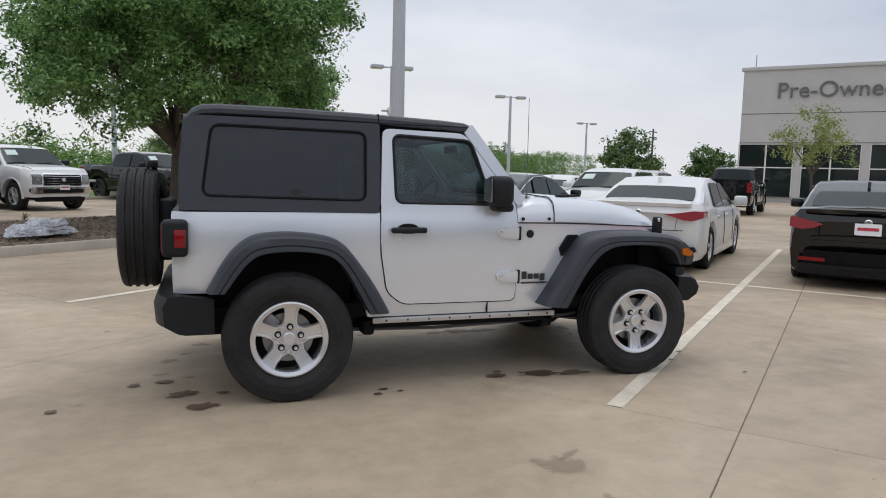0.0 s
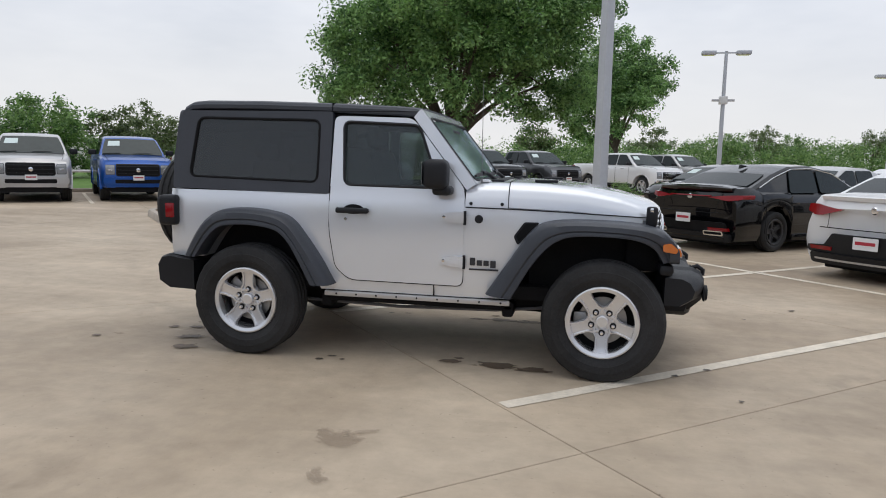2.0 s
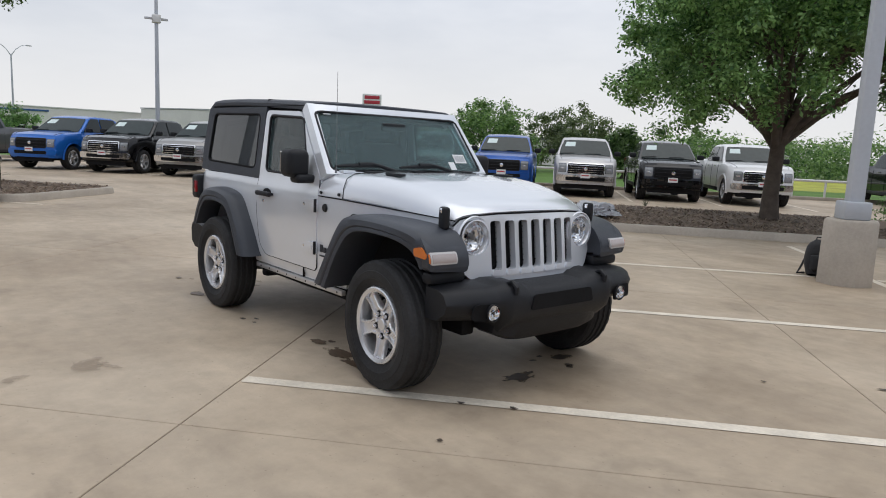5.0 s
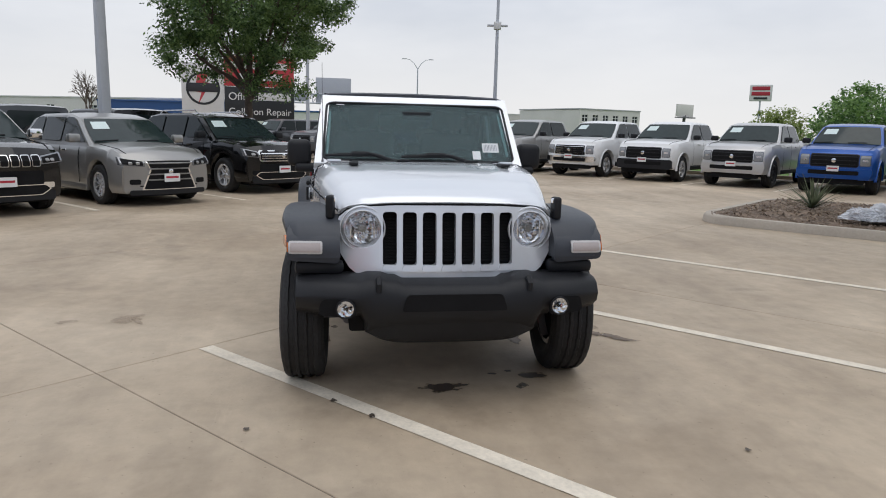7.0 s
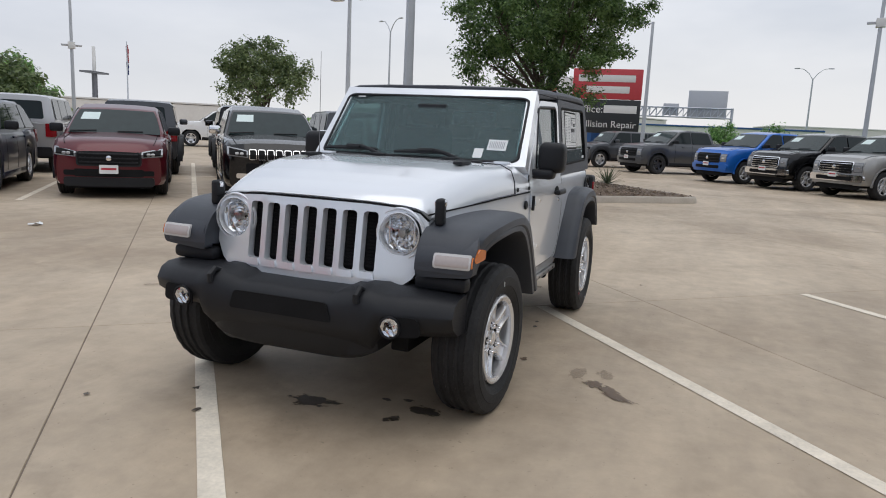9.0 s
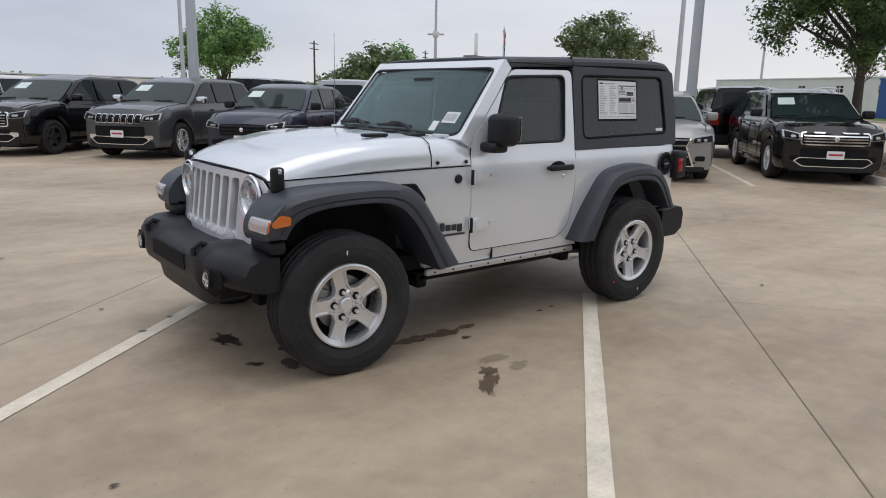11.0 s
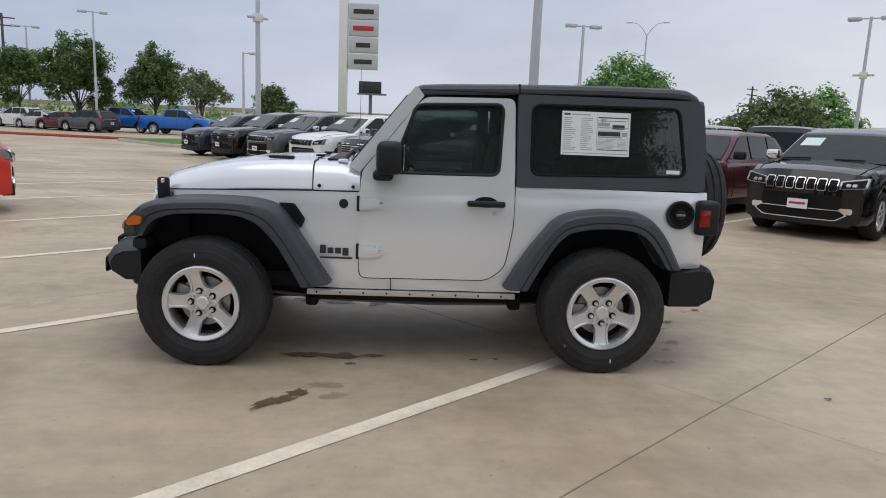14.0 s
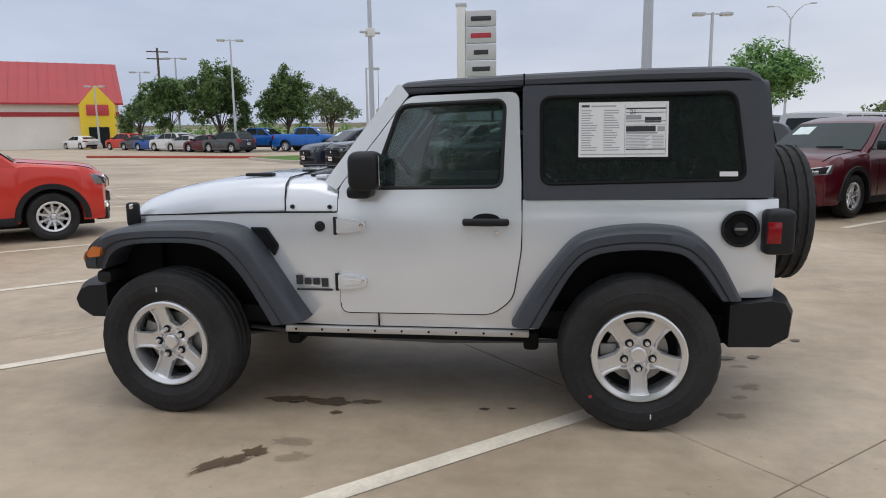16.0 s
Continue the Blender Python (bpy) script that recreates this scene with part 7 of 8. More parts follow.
BAYS = [-17.6, -14.9, -12.3, -9.60, -6.95, -4.28, -1.55, 1.20, 4.13]
for v in BAYS:
    strip(-0.45 if v > -9 else -3.2, v, 5.39 if v < 1.5 else 5.39, v)
    strip(5.53, v, 11.4, v)
    strip(-14.2, v + (0.1 if v > 0 else 0), -8.35, v + (0.1 if v > 0 else 0))
    strip(-20.0, v, -14.35, v)
strip(5.46, -20.0, 5.46, 7.4)
strip(-14.28, -24.0, -14.28, 6.5)
strip(-14.2, 6.85 - 0.2, -8.35, 6.85 - 0.2)
for v in (-20.3, -23.0, -25.7):
    strip(-14.2, v, -8.35, v)
for u in [-23.4 + 2.72 * i for i in range(19)]:
    strip(u, 17.0, u, 23.0)

# ---- damp patches and oil spots ----


disc_bm = bmesh.new()
bmesh.ops.create_circle(disc_bm, cap_ends=True, segments=28, radius=1.35)
DISC = finish(disc_bm, "damp_patch", 0)


def blot(x, y, rx, ry, turn, mat, label, z):
    me = DISC.copy()
    me.materials.append(mat)
    ob = new("damp_patch", me)
    ob.matrix_world = pose(x, y, z, 0, 0, turn) @ Matrix.Diagonal((rx * 1.15, ry * 1.15, 1, 1))
    tagged(ob, label, "stain", "stains on the concrete")


W, Wf, Wo = "dark damp patch on the concrete", "half-dry damp patch on the concrete", "small dark oil spot on the concrete"
NOSE_SPOTS = [(1.58, 0.02, 0.13, 0.075, 95, OIL, Wo), (1.43, 0.60, 0.10, 0.05, 80, OIL, Wo), (1.59, 0.50, 0.035, 0.03, 0, OIL, Wo), (1.62, 0.47, 0.03, 0.02, 0, OIL, Wo), (1.34, 0.47, 0.02, 0.03, 20, OIL, Wo), (1.38, 0.36, 0.035, 0.018, 70, OIL, Wo)]
MID_SPOTS = [(0.66, 0.68, 0.13, 0.05, 10, WET, W), (0.42, 0.70, 0.15, 0.065, 4, WET, W), (0.20, 0.68, 0.08, 0.035, 0, WET, W), (0.60, 0.72, 0.05, 0.02, 20, OIL, Wo), (0.34, 0.84, 0.04, 0.025, 0, WET, W)]
SIDE_SPOTS = [(0.70, 1.46, 0.05, 0.17, 138, WET, W), (0.60, 1.34, 0.07, 0.06, 30, WET, W), (0.40, 1.38, 0.09, 0.055, 10, FAINT, Wf), (0.46, 1.22, 0.12, 0.06, 0, FAINT, Wf), (-1.76, 0.69, 0.075, 0.05, 0, FAINT, Wf), (-1.96, 0.25, 0.08, 0.05, 10, FAINT, Wf), (-1.86, 0.42, 0.05, 0.03, 10, FAINT, Wf), (-0.45, 0.72, 0.04, 0.015, 0, OIL, Wo), (-0.60, 0.70, 0.025, 0.015, 0, OIL, Wo)]
SILL_SPOTS = [(0.21, -0.68, 0.08, 0.05, 0, WET, W), (0.55, -0.70, 0.16, 0.08, -4, WET, W), (0.78, -0.74, 0.13, 0.06, 0, WET, W), (0.26, -0.60, 0.04, 0.025, 0, WET, W), (-0.68, -0.87, 0.035, 0.02, 0, OIL, Wo), (-0.62, -0.78, 0.04, 0.015, 0, OIL, Wo), (-0.52, -0.84, 0.025, 0.015, 0, OIL, Wo)]
TAIL_SPOTS = [(-1.74, -0.84, 0.10, 0.065, 10, WET, W), (-1.86, -0.57, 0.10, 0.06, 20, WET, W), (-1.97, -0.28, 0.06, 0.04, 0, WET, W), (-2.0, -0.11, 0.07, 0.03, 0, FAINT, Wf), (-2.15, -0.32, 0.045, 0.035, 0, WET, W), (-1.82, -0.22, 0.05, 0.03, 0, FAINT, Wf), (-2.55, -0.73, 0.04, 0.03, 0, WET, W), (-2.42, -0.64, 0.05, 0.02, 10, FAINT, Wf), (-1.62, -0.60, 0.04, 0.025, 0, WET, W)]
OPEN_SPOTS = [(-0.07, -2.16, 0.14, 0.09, -20, FAINT, Wf), (0.03, -2.06, 0.10, 0.03, 30, FAINT, Wf), (-0.02, -2.58, 0.05, 0.09, 30, FAINT, Wf), (1.95, -0.42, 0.03, 0.02, 0, OIL, Wo), (1.72, -0.62, 0.03, 0.02, 0, OIL, Wo), (2.05, -1.05, 0.02, 0.015, 0, OIL, Wo), (3.1, 1.9, 0.05, 0.02, 30, OIL, Wo), (2.55, 1.35, 0.02, 0.015, 0, OIL, Wo), (2.4, -3.1, 0.03, 0.02, 0, OIL, Wo), (-2.5, 1.3, 0.03, 0.015, 0, OIL, Wo)]
SPOTS = NOSE_SPOTS + MID_SPOTS + SIDE_SPOTS + SILL_SPOTS + TAIL_SPOTS + OPEN_SPOTS
for i, (x, y, rx, ry, a, mat, lab) in enumerate(SPOTS):
    blot(x, y, rx, ry, a, mat, lab, 0.0042 + 0.00012 * i)
scrap = lot(-5.43, -3.5)
solo("paper_scrap", panel(rounded([(-0.09, -0.05), (0.1, -0.04), (0.08, 0.06), (-0.07, 0.05)], 0.02, 2), lambda a, b, d: (scrap.x + a, scrap.y + b, 0.03 + 0.02 * math.sin(a * 40) - d), 0.004), PAPER, "crumpled white paper scrap on the concrete", "litter")

# ---- trees ----


def leaves(centres, spread, count, size, rng, flatten=0.8):
    """Corner points of many small leaves clumped round centres."""
    n = len(centres) * count
    o = rng.normal(0, 1, (n, 3))
    o /= np.linalg.norm(o, axis=1)[:, None]
    c = np.repeat(np.asarray(centres), count, 0) + o * (1.75 * rng.uniform(0, 1.1, n) ** 0.62 * np.repeat(np.asarray(spread), count))[:, None] * np.array([1, 1, flatten])
    up = o * 0.7 + rng.normal(0, 0.55, (n, 3)) + np.array([0, 0, 0.7])
    d = np.cross(up, rng.normal(0, 1, (n, 3)))
    d /= np.linalg.norm(d, axis=1)[:, None] + 1e-9
    s = np.cross(up, d)
    s /= np.linalg.norm(s, axis=1)[:, None] + 1e-9
    l = size * rng.uniform(0.6, 1.3, n)[:, None]
    return np.stack([c - d * l, c + s * l * 0.5, c + d * l, c - s * l * 0.5], 1).reshape(-1, 3)


def leaf_object(name, verts, mat):
    me = bpy.data.meshes.new(name)
    me.from_pydata(verts.tolist(), [], np.arange(len(verts)).reshape(-1, 4).tolist())
    me.materials.append(mat)
    return new(name, me)


def tree(base, height, trunk, lobes, clumps, count, leaf, spread, mat, label, seed, stems=1, name="tree", group="", start=0.85):
    """lobes: (dx, dy, z, rx, rz) of the crown's masses."""
    rng = np.random.default_rng(seed)
    top = thing(name, pose(*base), label, "tree", group)
    low = min(z - rz for _, _, z, _, rz in lobes)
    bm = bmesh.new()
    fork = low + 0.25 * (height - low)
    for k in range(stems):
        lean = 0.0 if stems == 1 else 0.25
        a = 2 * math.pi * k / stems
        pts = [(0.08 * k * math.cos(a), 0.08 * k * math.sin(a), 0)] + [(lean * f * height * 0.35 * math.cos(a) + 0.05 * math.sin(3 * f + seed), lean * f * height * 0.35 * math.sin(a) + 0.05 * math.cos(4 * f + seed), fork * f) for f in (0.2, 0.45, 0.7, 1.0)]
        r = trunk * (1 if stems == 1 else 0.6)
        tube(bm, pts, [r * 1.35, r * 1.05, r * 0.95, r * 0.85, r * 0.6], 10)
    for i, (dx, dy, z, rx, rz) in enumerate(lobes):
        s = Vector((0.04 * math.cos(i), 0.04 * math.sin(i), low * start + 0.1 * (i % 4)))
        e = Vector((dx * 0.9, dy * 0.9, z + 0.1 * rz))
        mid = s.lerp(e, 0.5) + Vector((rng.normal(0, 0.12), rng.normal(0, 0.12), 0.12 * rx))
        tube(bm, [s, s.lerp(mid, 0.5) + Vector((0, 0, 0.06)), mid, mid.lerp(e, 0.5), e], [trunk * 0.55, trunk * 0.45, trunk * 0.33, trunk * 0.22, trunk * 0.08], 7)
        for j in range(4):
            q = mid.lerp(e, 0.2 + 0.2 * j)
            w = q + Vector((rng.normal(0, 0.45) * rx, rng.normal(0, 0.45) * rx, rng.normal(0.15, 0.35) * rz))
            tube(bm, [q, q.lerp(w, 0.5) + Vector((0, 0, 0.05)), w], [trunk * 0.2, trunk * 0.12, trunk * 0.04], 5)
    part("trunk", bm, BARK, top, "brown bark trunk and limbs", smooth=60)
    vol = np.array([rx * rx * rz for *_, rx, rz in lobes])
    cs, sp = [], []
    for (dx, dy, z, rx, rz), share in zip(lobes, vol / vol.sum()):
        n = max(6, int(clumps * share))
        d = rng.normal(0, 1, (n, 3))
        d /= np.linalg.norm(d, axis=1)[:, None]
        rad = rng.uniform(0.25, 1.08, n) ** 0.55
        cs += (np.array([dx, dy, z]) + d * rad[:, None] * [rx, rx, rz]).tolist()
        sp += (spread * rng.uniform(0.6, 1.25, n)).tolist()
    ob = leaf_object("crown", leaves(cs, sp, count, leaf, rng), mat)
    ob.parent = top
    return top


def crown(r, z, h, seed, n=9, low=1.0):
    """Masses of a broad uneven crown of radius r, centred at height z, h tall."""
    rng = np.random.default_rng(seed)
    out = [(0, 0, z + 0.1 * h, r * 0.62, h * 0.42)]
    for i in range(n):
        a = 2 * math.pi * i / n + rng.uniform(-0.3, 0.3)
        d = r * rng.uniform(0.52, 0.8)
        out.append((d * math.cos(a), d * math.sin(a), z + h * rng.uniform(-0.34, 0.16), r * rng.uniform(0.28, 0.40), h * rng.uniform(0.20, 0.30)))
    return out


oak = lot(5.9, 10.2)
tree((oak.x, oak.y, 0.15), 7.0, 0.155, [(dx + 0.4, dy + 0.12, z, rx, rz) for dx, dy, z, rx, rz in crown(3.6, 4.5, 5.2, 3, 19)], 560, 260, 0.05, 0.26, OAK, "broad live oak with dark green leaves in a mulch bed", 11)
tree((2.6, 36.4, 0), 9.2, 0.14, crown(3.0, 6.1, 5.9, 7, 13), 420, 100, 0.09, 0.30, OAK, "dark green live oak beyond the parked trucks", 12)
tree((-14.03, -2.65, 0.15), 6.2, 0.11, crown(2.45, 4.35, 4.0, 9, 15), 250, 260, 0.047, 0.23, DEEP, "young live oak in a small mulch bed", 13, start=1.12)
tree((-30.2, -23.2, 0), 6.3, 0.12, crown(3.0, 4.2, 3.7, 4, 11), 210, 70, 0.10, 0.30, ELM, "spreading elm with thin pale green leaves", 14, stems=3)
tree((-13.7, -39.0, 0), 6.4, 0.14, crown(3.1, 4.3, 3.6, 5, 10), 220, 70, 0.11, 0.33, OAK, "rounded green tree behind a row of suvs", 15, stems=3)
tree((-19.0, -30.0, 0), 3.8, 0.12, crown(2.9, 2.45, 2.8, 6, 8), 170, 60, 0.13, 0.33, ELM, "low spreading green tree behind parked cars", 16, stems=3)
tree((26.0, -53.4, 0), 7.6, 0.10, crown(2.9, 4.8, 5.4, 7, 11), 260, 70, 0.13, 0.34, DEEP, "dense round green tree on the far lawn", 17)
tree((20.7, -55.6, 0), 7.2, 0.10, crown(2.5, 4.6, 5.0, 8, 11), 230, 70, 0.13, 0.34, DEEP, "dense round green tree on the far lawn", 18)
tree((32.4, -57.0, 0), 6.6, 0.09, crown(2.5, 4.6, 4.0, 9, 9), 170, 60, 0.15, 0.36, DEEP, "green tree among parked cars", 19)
tree((20.0, -66.3, 0), 6.2, 0.13, crown(2.6, 4.1, 3.8, 10, 8), 110, 40, 0.16, 0.4, ELM, "thin pale tree with bare twigs", 20, stems=3)
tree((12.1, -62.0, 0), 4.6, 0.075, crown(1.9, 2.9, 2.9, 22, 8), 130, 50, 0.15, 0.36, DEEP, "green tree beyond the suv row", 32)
tree((27.0, -25.2, 0), 5.2, 0.12, crown(2.2, 4.4, 3.0, 11, 8), 130, 60, 0.13, 0.32, OAK, "green tree beside the far lot", 21)
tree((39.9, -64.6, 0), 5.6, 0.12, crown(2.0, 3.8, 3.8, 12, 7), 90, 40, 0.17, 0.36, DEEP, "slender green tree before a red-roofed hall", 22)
tree((-28.7, 28.4, 0), 5.2, 0.13, crown(3.2, 2.5, 4.3, 13, 10), 190, 70, 0.11, 0.32, HEDGE, "large green shrub tree on the grass", 23, stems=3)
tree((-28.0, 36.0, 0), 5.2, 0.13, crown(3.1, 2.5, 4.4, 14, 10), 190, 70, 0.11, 0.32, ELM, "large dark green shrub tree on the grass", 24, stems=3)
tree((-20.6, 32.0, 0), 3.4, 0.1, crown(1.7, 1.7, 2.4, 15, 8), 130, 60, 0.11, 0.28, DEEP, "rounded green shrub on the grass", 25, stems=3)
tree((-35.5, 27.5, 0), 4.6, 0.12, crown(2.0, 2.0, 2.8, 16, 8), 110, 45, 0.11, 0.3, YOUNG, "pale spring-green shrub tree on the grass", 26, stems=3)
tree((22.0, 17.4, 0), 4.6, 0.06, crown(1.75, 3.3, 2.4, 17, 9), 90, 38, 0.06, 0.22, YOUNG, "young tree with fresh yellow-green leaves", 27)
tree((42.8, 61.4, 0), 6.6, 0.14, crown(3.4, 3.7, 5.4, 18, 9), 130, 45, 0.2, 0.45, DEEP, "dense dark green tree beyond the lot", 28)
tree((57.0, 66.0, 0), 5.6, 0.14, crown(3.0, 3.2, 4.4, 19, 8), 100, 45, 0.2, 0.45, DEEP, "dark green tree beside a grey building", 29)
tree((-26.5, -39.0, 0), 4.6, 0.12, crown(2.8, 3.2, 2.8, 20, 8), 110, 50, 0.15, 0.35, OAK, "green tree behind parked wagons", 30, stems=3)
tree((-50.0, 2.2, 0), 3.0, 0.08, crown(1.2, 1.9, 2.2, 41, 7), 60, 40, 0.10, 0.24, OAK, "small green shrub by the highway", 41, stems=3)
tree((-54.9, 5.9, 0), 3.0, 0.08, crown(1.5, 1.9, 2.2, 42, 7), 60, 40, 0.10, 0.24, OAK, "small green shrub by the highway", 42, stems=3)
for k, (u, h) in enumerate(((46, 5.8), (58, 6.6), (70, 7.4), (79, 6.4), (90, 8.0), (101, 7.2), (113, 8.6), (126, 8.4), (140, 9.0))):
    p = lot(u, 60 + 3 * (k % 3))
    tree((p.x, p.y, 0), h, 0.12, crown(0.36 * h + 0.5, 0.62 * h, 0.62 * h, 50 + k, 8), 90, 42, 0.15, 0.42, HEDGE if k % 2 else ELM, "pale green tree rising from the thicket", 50 + k, name="field_tree", group="trees along the field")
bare = thing("bare_tree", pose(-61.3, -21.5, 0), "leafless tree with fine twigs", "tree")
bm = bmesh.new()
rng = np.random.default_rng(31)


def twig(p, d, l, r, k):
    q = p + d * l
    tube(bm, [p, p.lerp(q, 0.5) + Vector(rng.normal(0, 0.05 * l, 3)), q], [r, r * 0.8, r * 0.6], 4)
    if k:
        for _ in range(4 if k > 1 else 5):
            e = (d + Vector(rng.normal(0, 0.5, 3)) + Vector((0, 0, 0.12))).normalized()
            twig(q, e, l * rng.uniform(0.55, 0.8), r * 0.55, k - 1)


twig(Vector((0, 0, 0)), Vector((0, 0, 1)), 2.0, 0.16, 4)
part("trunk", bm, BARK, bare)

# thicket along the open field
rng = np.random.default_rng(40)
cs, sp = [], []
for i in range(760):
    u = 10 + 165 * i / 760 + rng.uniform(-1.5, 1.5)
    v = 58 + rng.uniform(-5, 14)
    h = 3.0 + 1.3 * noise.noise((u * 0.09, 1.0, 2.0)) + 1.6 * noise.noise((u * 0.33, 4.0, 2.0)) + 0.9 * noise.noise((u * 0.9, 7.0, 2.0)) + 0.03 * max(0.0, u - 40)
    for k in range(5):
        p = lot(u + rng.normal(0, 0.9), v + rng.normal(0, 0.9), max(0.4, h * rng.uniform(0.1, 1.0)))
        cs.append(tuple(p))
        sp.append(rng.uniform(0.45, 0.85))
tagged(leaf_object("thicket", leaves(cs, sp, 34, 0.17, rng, 0.7), HEDGE), "dense green thicket along the field", "shrubs", kind="stuff")
cs, sp = [], []
for i in range(160):
    b = rng.uniform(-2.95, -0.55)
    d = rng.uniform(95, 135)
    for k in range(4):
        cs.append((d * math.cos(b) + rng.normal(0, 1.5), d * math.sin(b) + rng.normal(0, 1.5), rng.uniform(0.4, 2.6)))
        sp.append(0.8)
tagged(leaf_object("far_shrubs", leaves(cs, sp, 22, 0.35, rng, 0.6), HEDGE), "far green roadside shrubs", "shrubs", kind="stuff")
meadow = [lot(9, 33), lot(150, 33), lot(150, 52), lot(9, 52)]
solo("meadow", sheet([(p.x, p.y) for p in meadow], -0.02, 0.02), FLOWERS, "field of yellow wildflowers and grass", "meadow", kind="structure")
lawn = [lot(-60, 23.9), lot(60, 23.9), lot(60, 32.9), lot(8.9, 32.9), lot(8.9, 56), lot(-60, 56)]
solo("grass_verge", sheet([(p.x, p.y) for p in lawn], -0.02, 0.02), LAWN, "green mown grass verge beside the lot", "grass", kind="structure")

# ---- yuccas and shrubs in the beds ----


blade_bm = bmesh.new()
for q in ((0.02, 0.3, 0.55, 0.8, 1.0),):
    left = [blade_bm.verts.new((-0.028 * (1 - t ** 2.2), t, -0.10 * t * t + 0.006)) for t in q]
    mid = [blade_bm.verts.new((0, t, -0.10 * t * t)) for t in q]
    right = [blade_bm.verts.new((0.028 * (1 - t ** 2.2), t, -0.10 * t * t + 0.006)) for t in q]
    for a, b in ((left, mid), (mid, right)):
        for i in range(4):
            blade_bm.faces.new((a[i], b[i], b[i + 1], a[i + 1]))
blade_mesh = finish(blade_bm, "blade", 60)
blade_mesh.materials.append(BLADE)


def yucca(u, v, z, r, n, seed, label="spiky grey-green yucca in a mulch bed"):
    rng = np.random.default_rng(seed)
    plant = thing("yucca", pose(*lot(u, v, z)), label, "plant", "yuccas in the beds")
    for i in range(n):
        ob = new("blade", blade_mesh)
        ob.parent = plant
        k = r * rng.uniform(0.7, 1.15)
        ob.matrix_local = pose(0, 0, 0, 0, 0, rng.uniform(0, 360)) @ pose(0, 0, 0, math.degrees(rng.uniform(0.25, 1.35)), 0, 0) @ Matrix.Diagonal((k * 1.1, k, k, 1))


def shrub(u, v, z, r, n, seed):
    rng = np.random.default_rng(seed)
    cs = [tuple(lot(u, v, z + 0.45 * r) + Vector(rng.normal(0, 0.42 * r, 3) * [1, 1, 0.6])) for _ in range(n)]
    tagged(leaf_object("shrub", leaves(cs, [0.12] * n, 26, 0.035, rng), HEDGE), "rounded feathery green shrub in a mulch bed", "shrub", kind="stuff")


yucca(0.75, 10.2, 0.22, 0.62, 70, 1)
yucca(3.6, 12.2, 0.22, 0.22, 26, 2)
yucca(-11.9, 9.2, 0.2, 0.55, 60, 3)
yucca(-13.6, 9.0, 0.2, 0.45, 50, 4)
yucca(-12.6, 8.4, 0.2, 0.4, 40, 5)
shrub(9.2, 11.4, 0.22, 0.6, 60, 6)
shrub(13.2, 11.6, 0.22, 0.65, 60, 7)

# ---- wrapped bundle on the bed ----
bundle = thing("wrapped_bundle", pose(*lot(2.2, 9.0, 0.24), 0, 0, 48.0) @ Matrix.Scale(0.74, 4), "bundle wrapped in crumpled clear plastic sheeting on mulch", "bundle")


def crumple(sx, sy, sz, seed, sub=6):
    """A limp wrapped heap with sharp folds."""
    bm = bmesh.new()
    bmesh.ops.create_icosphere(bm, subdivisions=sub, radius=1.0)
    for q in bm.verts:
        n = q.co.normalized()
        fold = 1 - abs(noise.noise(n * 3.4 + Vector((0, seed, 0)))) * 2.2
        fine = 1 - abs(noise.noise(n * 8.5 + Vector((seed, 3, 0)))) * 2.2
        k = 0.86 + 0.34 * noise.noise(n * 1.7 + Vector((seed, 0, 0))) + 0.20 * fold + 0.09 * fine
        q.co = Vector((n.x * sx * k, n.y * sy * k, max(-0.02, n.z * sz * k)))
    return bm


part("sheeting", crumple(0.58, 0.34, 0.33, 2.0), BAG, bundle, "crumpled translucent sheeting", smooth=14)
core = part("packing", crumple(0.46, 0.22, 0.24, 7.0, 4), BAGDARK, bundle, "dark packed contents", smooth=30)
core.matrix_local = pose(0.15, 0.02, 0.0)
end = part("loose_sheeting", crumple(0.44, 0.30, 0.22, 5.0), BAG, bundle, "crumpled translucent sheeting", smooth=14)
end.matrix_local = pose(-0.52, -0.05, 0.0)

# ---- lamp posts ----


